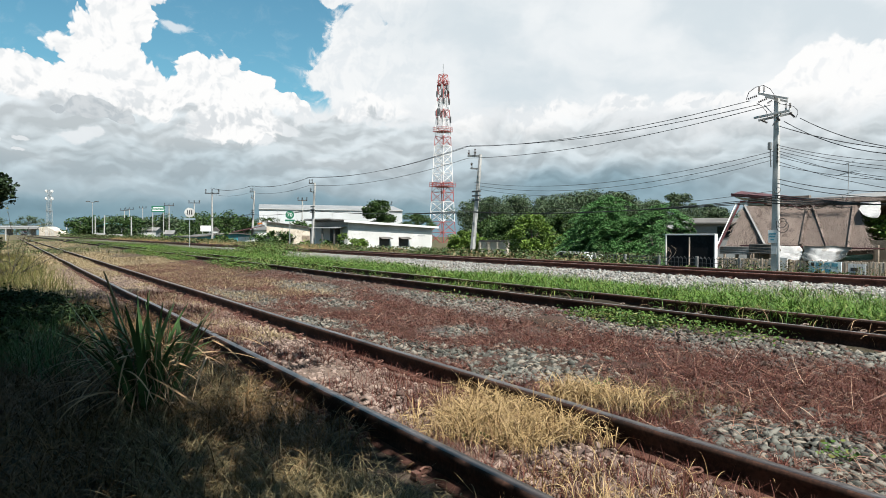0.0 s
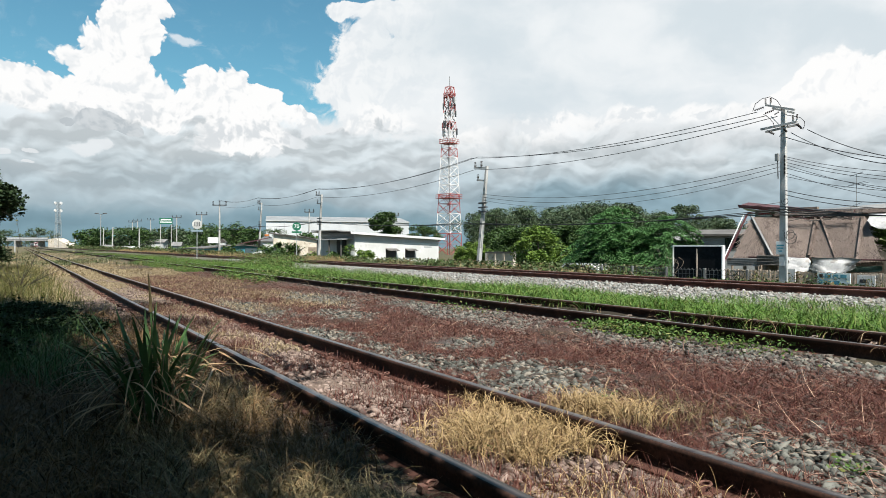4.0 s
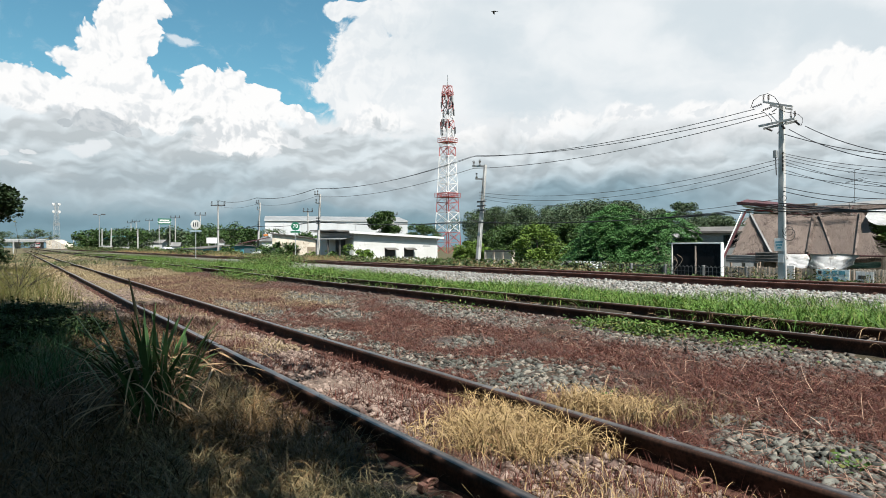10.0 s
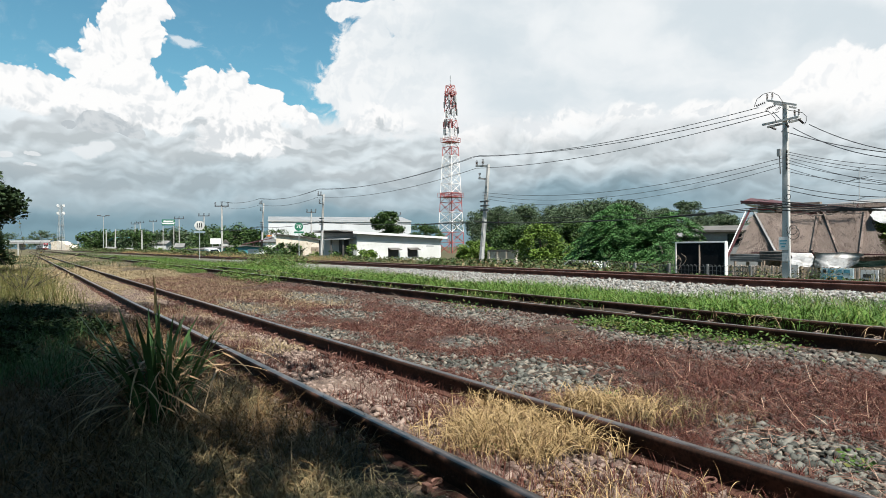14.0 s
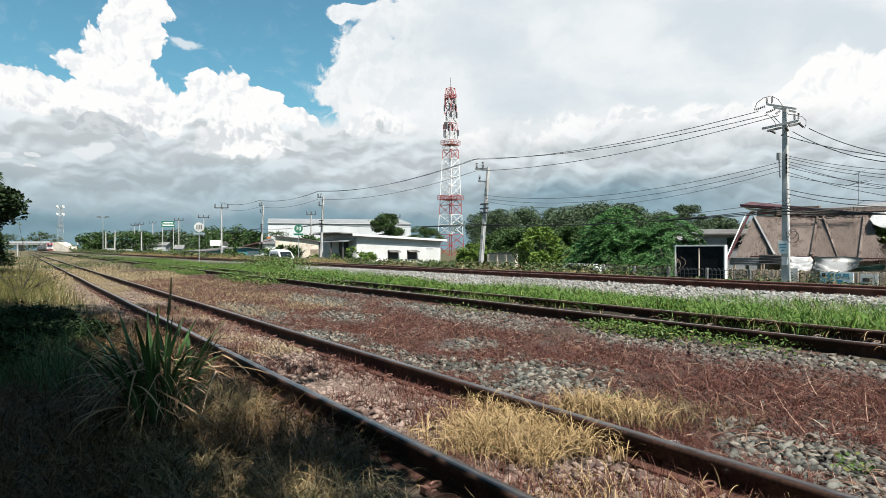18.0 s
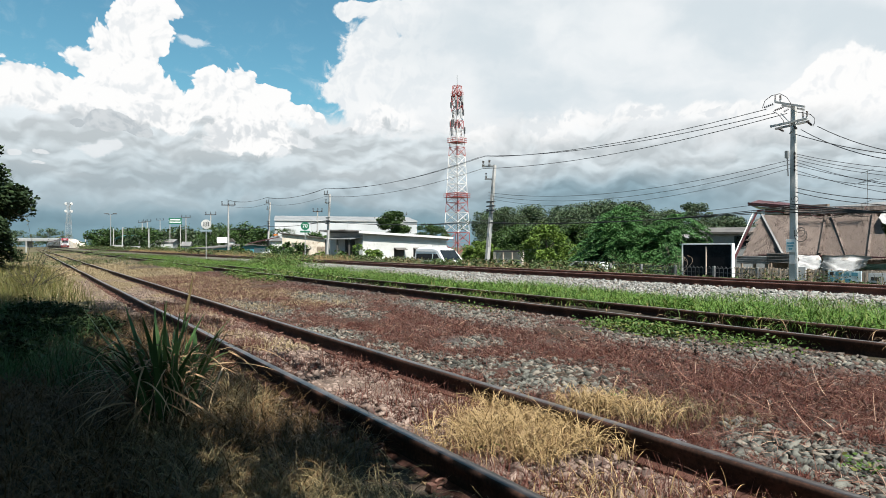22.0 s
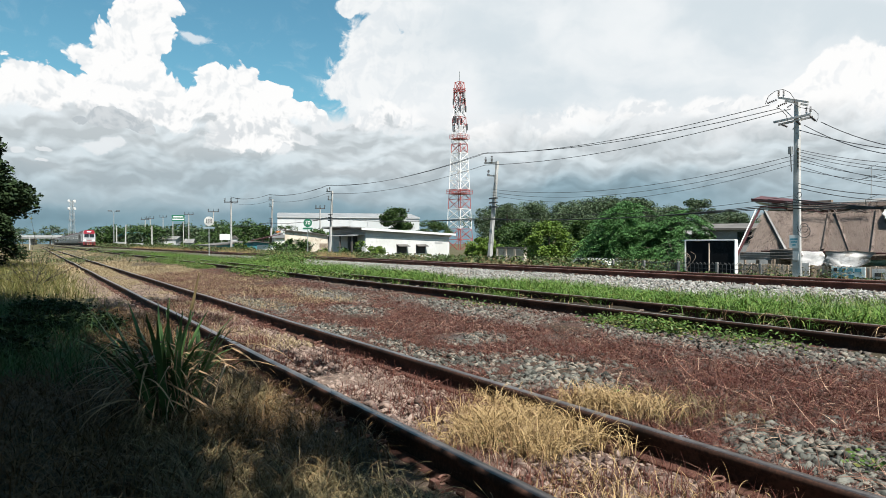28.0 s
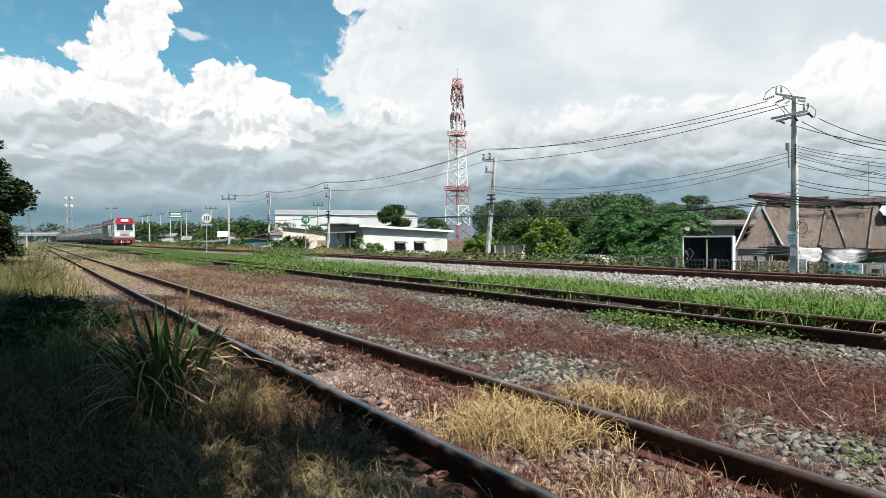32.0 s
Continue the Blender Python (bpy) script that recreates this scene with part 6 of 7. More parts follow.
def build_overpass():
    """Far concrete road bridge over the railway, with its ramp."""
    a, b = (-40.29, 682.12, 7.92), (22.12, 620.28, 7.67)
    L, turn, mid = between(a, b)
    bridge = thing("overpass", (mid[0], mid[1], -1.1), "distant pale concrete road bridge over the railway", "bridge", turn=turn)
    part("deck", boxed(-L / 2, L / 2, -5, 5, 6.3, 7.6), "concrete", bridge)
    part("parapet", boxed(-L / 2, L / 2, -5.2, -5.0, 7.5, 8.8), "grey_wall", bridge)
    for i in range(4):
        x = -L / 2 + L * (i + 0.5) / 4
        part("pier", boxed(x - 1.0, x + 1.0, -3, 3, 0, 6.3), "concrete", bridge)
    part("embankment_wall", prism([(L / 2, 0), (L / 2, 7.6), (L / 2 + 6, 8.2), (L / 2 + 24, 1.2), (L / 2 + 25, 0)], "y", -5.0, 5.0), "stained_wall", bridge, "sloping sand-coloured ramp wall")


build_overpass()


def build_far_shelters():
    at = (25.4, 219.14, 0.96)
    canopy = thing("station_canopy", (at[0], at[1], -1.1), "distant open shelter with a blue-grey arched roof", "shelter", turn=-35)
    pts = [(-4 + 8 * i / 8, 4.4 + 1.0 * math.sin(math.pi * i / 8)) for i in range(9)]
    part("roof", prism(pts + [(x, z - 0.25) for x, z in pts[::-1]], "y", -3, 3), "blue", canopy)
    for x in (-3.6, 3.6):
        for y in (-2.6, 2.6):
            part("post", boxed(x - 0.12, x + 0.12, y - 0.12, y + 0.12, 0, 4.6), "steel", canopy)
    for spot, w, h, mat, lab in (((19.69, 199.19, 2.45), 2.4, 1.7, "white_wall", "small distant white kiosk"), ((31.92, 203.41, 2.85), 6.5, 3.4, "white_wall", "distant white house with a pale roof"),
                                 ((35.31, 189.58, 1.85), 2.0, 2.6, "white_wall", "small distant white hut"), ((42.13, 150.18, 2.45), 3.0, 3.0, "grey_wall", "small grey house among trees"), ((23.25, 197.0, 1.71), 3.0, 1.4, "stained_wall", "small distant sand-coloured shed")):
        mat = "grey_wall" if mat == "white_wall" else mat
        hut = thing("distant_hut", (spot[0], spot[1], -1.1), lab, "hut", turn=-30)
        gable_box(hut, w, w * 0.8, h, h + 0.8, mat, "roof_white" if mat == "white_wall" else "roof_grey", 0.3)


def build_parked_car(at, turn, mat, label):
    car = thing("parked_car", at, label, "car", turn=turn)
    out = [(-2.1, 0.35), (-2.15, 0.8), (-1.9, 0.95), (-1.3, 1.42), (0.5, 1.45), (1.15, 0.98), (2.0, 0.85), (2.15, 0.55), (2.1, 0.32)]
    part("body", prism(out, "y", -0.82, 0.82), mat, car)
    part("side_window", prism([(-1.45, 1.0), (-1.15, 1.34), (0.42, 1.36), (0.9, 1.0)], "y", -0.835, -0.815), "glass", car)
    part("side_window", prism([(-1.45, 1.0), (-1.15, 1.34), (0.42, 1.36), (0.9, 1.0)], "y", 0.815, 0.835), "glass", car)
    for x in (-1.35, 1.35):
        for y in (-0.75, 0.75):
            w = part("wheel", disc(bmesh.new(), (x, y, 0.31), (0, 1, 0), 0.31, 0.2, 18), "rubber", car)
            part("rim", disc(bmesh.new(), (x, y * 1.13, 0.31), (0, 1, 0), 0.18, 0.06, 14), "rim", w)


build_far_shelters()
for spot, turn, mat, lab in (((33.66, 155.38, 1.33), 80, "car_grey", "silver car parked among roadside weeds"), ((25.88, 207.12, 1.43), 75, "van_white", "white car parked near a shelter"), ((27.5, 29.3, 0.11), 100, "van_white", "white car parked beneath the spreading tree")):
    build_parked_car((spot[0], spot[1], -1.3), turn, mat, lab)

# ---- signs along the line ----
def build_round_sign(at, zc, r, face, label, text=None, bars=0, plate="", turn=-20):
    """A round plate on a post; faces the viewer's side."""
    sign = thing("round_sign", at, label, "railway sign", turn=turn)
    zc -= at[2]
    part("post", tubed([(0, 0, -0.2), (0, 0, zc + r * 0.6)], 0.03, 8), "steel", sign)
    plate_ob = part("sign_face", disc(bmesh.new(), (0, -0.05, zc), (0, 1, 0), r, 0.02, 32), face, sign)
    if text:
        me = lettering(text, r * 1.25, "white")
        me.transform(Matrix.Translation((0, -0.066, zc)))
        part("lettering", me, "white", plate_ob)
    for i in range(bars):
        x = (i - (bars - 1) / 2) * r * 0.42
        part("lettering", boxed(x - r * 0.1, x + r * 0.1, -0.068, -0.06, zc - r * 0.42, zc + r * 0.5, 0.002), "ink", plate_ob)
    if plate:
        part("lower_plate", boxed(-r * 1.15, r * 1.15, -0.06, -0.04, zc - r * 1.55, zc - r * 1.12, 0.006), plate, sign)


p = (16.2, 45.26, 2.4)
build_round_sign((p[0], p[1], -0.7), p[2], 0.29, "sign_green", "round green speed sign with white number 70", "70", 0, "sign_green", -25)
p = (10.4, 49.04, 2.52)
build_round_sign((p[0], p[1], 0.08), p[2], 0.33, "sign_pale", "round white railway sign with black characters on a post", None, 3, "sign_blue", -15)


def build_road_sign():
    at = (27.22, 159.37, 6.68)
    sign = thing("road_sign", (at[0], at[1], -1.1), "green direction sign on tall white posts", "road sign", turn=-15)
    z = at[2] + 1.1
    panel = part("sign_panel", boxed(-1.35, 1.35, -0.06, 0.0, z - 0.7, z + 0.6, 0.02), "sign_green", sign)
    part("lettering", boxed(-1.0, 1.0, -0.075, -0.062, z + 0.12, z + 0.34), "white", panel)
    part("lettering", boxed(-1.2, 1.2, -0.075, -0.062, z - 0.42, z - 0.2), "white", panel)
    part("divider", boxed(-1.45, 1.45, -0.075, -0.062, z - 0.05, z + 0.0), "white", panel)
    for x in (-1.1, 1.1):
        part("post", boxed(x - 0.07, x + 0.07, 0.0, 0.14, 0, z + 0.6), "concrete", sign)
    at = (28.88, 123.11, 2.15)
    bill = thing("billboard", (at[0], at[1], -1.1), "plain white billboard on short posts", "billboard", turn=-25)
    z = at[2] + 1.1
    part("panel", boxed(-0.95, 0.95, -0.05, 0.0, z - 0.5, z + 0.5, 0.01), "white", bill)
    for x in (-0.6, 0.6):
        part("post", boxed(x - 0.05, x + 0.05, 0.0, 0.1, 0, z + 0.3), "steel", bill)
    at = (31.58, 127.32, 2.62)
    lamp = thing("white_shrine", (at[0], at[1], -1.1), "small white shrine on a pillar", "shrine", turn=-25)
    part("pillar", boxed(-0.25, 0.25, -0.25, 0.25, 0, 2.2, 0.03), "white_wall", lamp)
    part("house", boxed(-0.5, 0.5, -0.5, 0.5, 2.2, 2.9, 0.04), "white_wall", lamp)
    part("roof", prism([(-0.7, 2.9), (0.7, 2.9), (0, 3.6)], "y", -0.6, 0.6), "roof_dark", lamp)


build_road_sign()

# ---- beside the thatched eating house ----
BOARD_X = 17.2


def build_black_board():
    ya, yb = 14.16, 12.43
    z0, z1 = -0.12, 1.04
    board = thing("notice_board", (BOARD_X, (ya + yb) / 2, level(BOARD_X)), "large black board in a white frame with bare twigs before it", "notice board")
    zb = -level(BOARD_X)
    h = abs(ya - yb) / 2
    part("panel", boxed(-0.03, 0.03, -h, h, z0 + zb - 0.4, z1 + zb), "board_black", board)
    for y in (-h, h):
        part("frame_post", boxed(-0.06, 0.06, y - 0.02, y + 0.02, -0.1, z1 + zb + 0.04, 0.008), "white", board)
    part("frame_rail", boxed(-0.06, 0.06, -h + 0.022, h - 0.022, z1 + zb, z1 + zb + 0.045, 0.008), "white", board)
    part("middle_post", boxed(-0.06, -0.033, -0.012, 0.02, 0, z1 + zb - 0.06), "bamboo", board)
    for k in range(5):
        y, z, a = h * (0.95 - 0.05 * k), z0 + zb + 0.05 + 0.14 * k, 0.4 + 0.35 * k
        pts = []
        for i in range(14):
            pts.append((-0.1 - 0.03 * math.sin(i * 0.9 + k), y, z))
            a += 0.34 * math.sin(i * 0.55 + 1.7 * k) + 0.12
            y, z = y - 0.055 * math.cos(a), z + 0.055 * math.sin(a)
        part("twig", tubed(pts, 0.008, 5, 0.004), "wood", board)
    fence = thing("wire_fence", (BOARD_X - 0.6, (ya + yb) / 2, level(BOARD_X - 0.6)), "low wire mesh fence with concrete posts", "fence")
    zt = 0.37 - level(BOARD_X - 0.6)
    for k in range(5):
        part("post", boxed(-0.035, 0.035, -h * 2.4 + k * 1.35, -h * 2.4 + k * 1.35 + 0.07, -0.1, zt + 0.06, 0.01), "roof_grey", fence)
    for k in range(7):
        z = zt - 0.12 * k
        part("wire", barred((0, -h * 2.5, z), (0, h * 2.6, z), 0.012), "dark_steel", fence)
    for k in range(44):
        y = -h * 2.4 + k * 0.135
        pts = [(0, y, zt - 0.8), (0, y, zt), (-0.04, y + 0.03, zt + 0.05), (-0.02, y + 0.07, zt + 0.02)]
        part("mesh_wire", tubed(pts, 0.008, 4), "dark_steel", fence)


def thatch_face(name, parent, a, b, c, d, seed):
    """One slope of thatch (a, b at the ridge; c, d at the eave) with a shaggy coat of straw bundles."""
    a, b, c, d = [Vector(q) for q in (a, b, c, d)]
    part(name, slab([a, b, c, d], -0.2), "thatch", parent)
    rng = np.random.default_rng(seed)
    n = int(1500 * ((a - b).length + (c - d).length) * (b - c).length / 12)
    s, t = rng.uniform(0.03, 0.97, n), rng.uniform(0.02, 0.93, n)
    A, B, C, D = [np.array(q) for q in (a, b, c, d)]
    top = A + (B - A) * s[:, None]
    low = D + (C - D) * s[:, None]
    p = top + (low - top) * t[:, None]
    nrm = np.cross(B - A, C - A)
    nrm /= -np.linalg.norm(nrm)
    run = (low - top) / np.linalg.norm(low - top, axis=1)[:, None]
    side = np.cross(run, nrm)
    L, w = rng.uniform(0.2, 0.5, (n, 1)), rng.uniform(0.004, 0.012, (n, 1))
    lift = rng.uniform(0.0, 0.03, (n, 1))
    run = run + side * rng.normal(0, 0.45, (n, 1))
    q0 = p + nrm * 0.02
    q1 = p + run * L + nrm * lift
    v = np.stack([q0 - side * w, q0 + side * w, q1 + side * w, q1 - side * w], 1).reshape(-1, 3)
    straw = part("thatch_straw", raw("thatch_straw", v, np.arange(4 * n).reshape(n, 4), "thatch_straw"), "thatch_straw", parent, kind="stuff")


def build_thatched_house():
    house = thing("thatched_restaurant", (0, 0, 0), "weathered thatch-roofed eating house with steep hipped roofs", "restaurant")
    e1, e2, e3 = (30.0, 21.23, 0.4), (30.0, 17.23, 0.66), (30.0, 14.26, 0.52)
    r1, r2, r3, r4 = (32.5, 21.74, 2.67), (32.5, 18.37, 2.45), (32.5, 18.1, 2.46), (32.5, 16.21, 2.54)
    m1 = (30.0, 18.97, 0.64)
    # left hip, front slope, second front slope, right hip
    thatch_face("roof_hip", house, r1, (r1[0] + 0.05, r1[1] - 0.05, r1[2]), m1, e1, 1)
    thatch_face("roof_slope", house, r1, r2, e2, m1, 2)
    thatch_face("roof_slope", house, r2, r4, (30.0, 15.19, 0.44), e2, 3)
    thatch_face("roof_hip", house, (r4[0], r4[1] + 0.05, r4[2]), r4, e3, (30.0, 15.19, 0.44), 4)
    # ridge rolls where the slopes meet
    for a, b, mat in ((r1, m1, "roof_grey"), (r2, e2, "thatch"), (r4, (30.0, 15.19, 0.44), "thatch"), (r3, (30.0, 16.02, 0.47), "thatch")):
        v = Vector(a) - Vector((0.12, 0, -0.05)), Vector(b) - Vector((0.14, 0, -0.05))
        part("ridge_roll", barred(v[0], v[1], 0.1, 0.06), mat, house)
    # barge board on the gable
    a, b = Vector(r1) + Vector((-0.15, 0.25, 0.1)), Vector(e1) + Vector((-0.1, 0.3, 0.0))
    part("barge_board", barred(a, b, 0.09, 0.06), "maroon", house)
    part("barge_board", barred(a + Vector((-0.05, 0.16, 0)), b + Vector((-0.05, 0.06, 0)), 0.035, 0.04), "white", house, "white outer barge board")
    # body under the roof
    part("wall", boxed(31.2, 31.4, e3[1] - 0.5, e1[1] - 0.6, -1.1, 0.9), "wood", house)
    part("back_wall", boxed(36.2, 36.4, e3[1] - 0.5, e1[1] + 0.3, -1.1, 2.6), "wood", house)
    part("back_slope", slab([(36.6, e1[1] + 0.2, 1.2), (36.6, e3[1] - 0.6, 1.2), (32.6, e3[1] + 0.3, r1[2]), (32.6, e1[1] - 0.6, r1[2])], 0.2), "thatch", house)
    part("gutter", tubed([(29.9, e2[1] + 3, e2[2] - 0.05), (29.9, e3[1] - 0.5, e2[2] - 0.1)], 0.035, 6), "maroon", house)
    for k in range(7):
        y = e1[1] - 0.5 - k * (e1[1] - e3[1] - 0.5) / 6
        part("post", boxed(30.3, 30.42, y - 0.06, y + 0.06, -1.1, 0.7, 0.01), "wood", house)
    # the two upper roofs behind
    loft = thing("upper_roof", (34, POLES[0], 2.0), "maroon sheet roof over an upper floor", "roof")
    def low(p):
        return Vector(p) - Vector((34, POLES[0], 2.0))
    part("roof_sheet", slab([low((33.0, 22.91, 3.34)), low((33.0, 18.71, 2.86)), low((37.0, 20.97, 3.21)), low((37.0, 25.05, 3.79))], 0.12), "maroon", loft)
    part("eave_board", barred(low((32.9, 22.84, 3.33)), low((32.9, 18.65, 2.85)), 0.14, 0.1), "maroon", loft)
    part("soffit", slab([low((34.2, 23.5, 3.28)), low((34.2, 19.44, 2.67)), low((36.0, 20.53, 2.71)), low((36.0, 24.37, 3.26))], 0.05), "white", loft)
    part("red_band", barred(low((33.9, 22.95, 2.97)), low((33.9, 21.0, 2.79)), 0.2, 0.08), "red", loft)
    part("white_band", barred(low((33.8, 23.29, 2.89)), low((33.8, 21.5, 2.75)), 0.12, 0.08), "white", loft)
    part("wall", boxed(0.6, 0.8, low((34.0, 19.56, 2.79)).y, low((34.0, 23.01, 2.94)).y, -3.0, low((34.0, 21.22, 3.28)).z - 0.1), "wood", loft)
    # rusty sheets to the side
    rust = thing("sheet_roof", (34, POLES[0] - 3, 2.0), "weathered grey metal sheets and poles over thatch", "roof")
    def low2(p):
        return Vector(p) - Vector((34, POLES[0] - 3, 2.0))
    part("roof_sheet", slab([low2((33.0, 18.98, 2.9)), low2((36.0, 19.66, 3.08)), low2((36.0, 16.31, 3.24)), low2((33.0, 14.95, 2.8))], 0.06), "roof_grey", rust)
    part("roof_sheet", slab([low2((32.8, 18.54, 2.71)), low2((35.0, 18.42, 2.88)), low2((35.0, 15.39, 2.78)), low2((32.8, 14.42, 2.47))], 0.06), "roof_white", rust)
    part("fascia", barred(low2((33.0, 18.98, 2.87)), low2((33.0, 14.95, 2.77)), 0.1, 0.06), "white", rust)
    part("back_wall", boxed(2.0, 2.2, -9, 2.5, -3.0, 0.5), "roof_dark", rust)
    # tangle of cables and rods at the ridge
    rng = random.Random(9)
    for k in range(9):
        c = Vector((32.0, 18.0, 2.61)) - Vector((34, POLES[0] - 3, 2.0))
        pts = [c + Vector((rng.uniform(-0.4, 0.1), (i - 4) * 0.45 + rng.uniform(-0.2, 0.2), rng.uniform(-0.3, 0.3))) for i in range(8)]
        part("twig", tubed(pts, 0.014, 5), "roof_dark" if k % 3 else "maroon", rust)


def build_yard_front():
    """The fence, sheets and tarpaulins before the eating house."""
    y_hi, y_lo = 20.31, 14.84
    fence = thing("bamboo_fence", (28.2, y_hi, -1.1), "fence of upright split bamboo with dry vines", "fence")
    slat = mesh_of(boxed(-0.012, 0.012, -0.035, 0.035, 0, 1.0, 0.006), "bamboo_slat", "bamboo")
    count = int((y_hi - 12.77) / 0.072)
    h = 0.06 + 1.1
    rng = random.Random(4)
    for i in range(count):
        s = new("bamboo_slat", slat)
        s.parent = fence
        s.matrix_basis = pose(rng.uniform(-0.01, 0.01), -0.072 * i, 0, rng.uniform(-0.8, 0.8), 0, 0) @ Matrix.Diagonal((1, 1, h + rng.uniform(-0.035, 0.02), 1))
    for z in (h * 0.35, h * 0.8):
        part("rail", barred((0.05, 0.1, z), (0.05, -0.072 * count, z), 0.05), "wood", fence)
    # stacked corrugated sheets
    def ribbed(y0, y1, z0, z1, x, mat, name, label):
        ob = thing(name, (x, (y0 + y1) / 2, z0), label, "metal sheet")
        n = 7
        for i in range(n):
            z = (z1 - z0) * i / n
            part("rib", tubed([(0.02 * (i % 2), (y1 - y0) / 2, z + 0.06), (0.0, -(y1 - y0) / 2, z + 0.05)], (z1 - z0) / n * 0.6, 6), mat, ob)
        for k in (-0.4, 0.4):
            part("strut", boxed(0.1, 0.18, (y1 - y0) * k - 0.04, (y1 - y0) * k + 0.04, -1.1 - z0, z1 - z0), "wood", ob)
    ribbed(18.79, 20.45, 0.18, 0.54, 28.6, "roof_grey", "corrugated_sheet", "grey corrugated sheets lying against the roof")
    ribbed(17.76, 18.85, 0.25, 0.68, 28.5, "roof_dark", "corrugated_sheet", "dark corrugated sheets lying against the roof")
    def hung(name, label, u_pts, mat, x):
        bm = bmesh.new()
        ob = thing(name, (x, u_pts[0][1], -1.1), label, "tarpaulin")
        n = len(u_pts) // 2
        tops, lows = u_pts[:n], u_pts[n:]
        rows = []
        for k in range(7):
            row = []
            for i in range(n):
                p = Vector(tops[i]).lerp(Vector(lows[i]), k / 6) - Vector(ob.location)
                row.append(bm.verts.new(p + Vector((0.09 * math.sin(i * 2.3 + k * 1.1), 0.04 * math.sin(k * 2 + i), 0.03 * math.sin(i * 4.1)))))
            rows.append(row)
        for k in range(6):
            for i in range(n - 1):
                bm.faces.new((rows[k][i], rows[k][i + 1], rows[k + 1][i + 1], rows[k + 1][i]))
        bmesh.ops.solidify(bm, geom=bm.faces[:], thickness=0.02)
        part("sheet", bm, mat, ob, smooth=True)
    hung("tarpaulin", "white tarpaulin sheet over a shed wall", [(28.9, 17.63, 0.64), (28.9, 17.12, 0.64), (28.9, 16.62, 0.6), (28.3, 17.27, 0.03), (28.3, 16.76, 0.02), (28.3, 16.28, 0.03)], "tarp", 28.9)
    hung("tarpaulin", "torn white tarpaulin draped under the thatch", [(28.7, 16.46, 0.65), (28.7, 15.84, 0.65), (28.7, 15.19, 0.64), (28.7, 14.48, 0.62), (28.1, 16.11, 0.02), (28.1, 15.5, -0.1), (28.1, 14.87, -0.08), (28.1, 14.35, 0.25)], "tarp", 28.7)
    hung("green_sheet", "faded green sheet hung under the eave", [(28.9, 15.03, 0.31), (28.9, 14.33, 0.33), (28.9, 13.74, 0.34), (28.9, 15.03, 0.08), (28.9, 14.32, 0.1), (28.9, 13.74, 0.09)], "tarp_green", 28.9)
    hung("white_sheet", "white sheet hung at the roof's edge", [(32.9, 16.27, 2.76), (32.9, 15.93, 2.75), (32.9, 15.36, 2.72), (31.2, 15.33, 2.03), (31.2, 15.01, 1.92), (31.2, 14.57, 1.82)], "tarp", 32.0)
    # painted banners along the fence
    def banner(u0, u1, v0, v1, x, mat, label, rows_of_bars, seed):
        a, b = u0, u1
        ob = thing("banner", (x, a[1], -1.1), label, "banner")
        lo = Vector((x, a[1], -1.1))
        z1, z0 = a[2] + 1.1, b[2] + 1.1
        w = a[1] - b[1]
        part("cloth", boxed(-0.02, 0.02, -w, 0, z0, z1, 0.004), mat, ob)
        rng2 = random.Random(seed)
        for r in range(rows_of_bars):
            y, z = -0.1, z1 - (z1 - z0) * (r + 0.5) / rows_of_bars
            while y > -w + 0.35:
                L = rng2.uniform(0.12, 0.3)
                part("lettering", boxed(-0.028, -0.0215, y - L, y, z - 0.07, z + 0.07), "ink_blue" if rng2.random() < 0.8 else "ink", ob)
                y -= L + 0.08
    banner((28.0, 15.8, 0.03), (28.0, 14.47, -0.47), 0, 0, 28.0, "banner", "pale blue banner with blue lettering on the fence", 2, 1)
    banner((28.0, 14.21, -0.02), (28.0, 13.55, -0.47), 0, 0, 28.0, "tarp", "white board with faint lettering on the fence", 1, 2)
    banner((28.05, 17.14, 0.14), (28.05, 16.76, -0.53), 0, 0, 28.05, "tarp", "small white board standing at the pole", 0, 3)
    c = clustered(patchy(34, 27.4, 28.1, 14.52, 20.11, 0.5, -0.3, 61), 0.2, 40)
    c[:, 2] += RNG.uniform(0.0, 1, len(c)) * 1.35
    stuff("fence_vine", raw("fence_vine", *leaves(c, 0.12, 0.6, 0.4), "straw_dull"), "dry vines climbing the bamboo fence", "vine")
    c = clustered(patchy(22, 27.2, 28.0, 13.47, 20.11, 0.5, -0.2, 62), 0.25, 40)
    c[:, 2] += RNG.uniform(0.0, 1, len(c)) * 1.2
    stuff("fence_vine", raw("fence_vine", *leaves(c, 0.12, 0.6, 0.5), "weed"), "green vines climbing the bamboo fence", "vine")


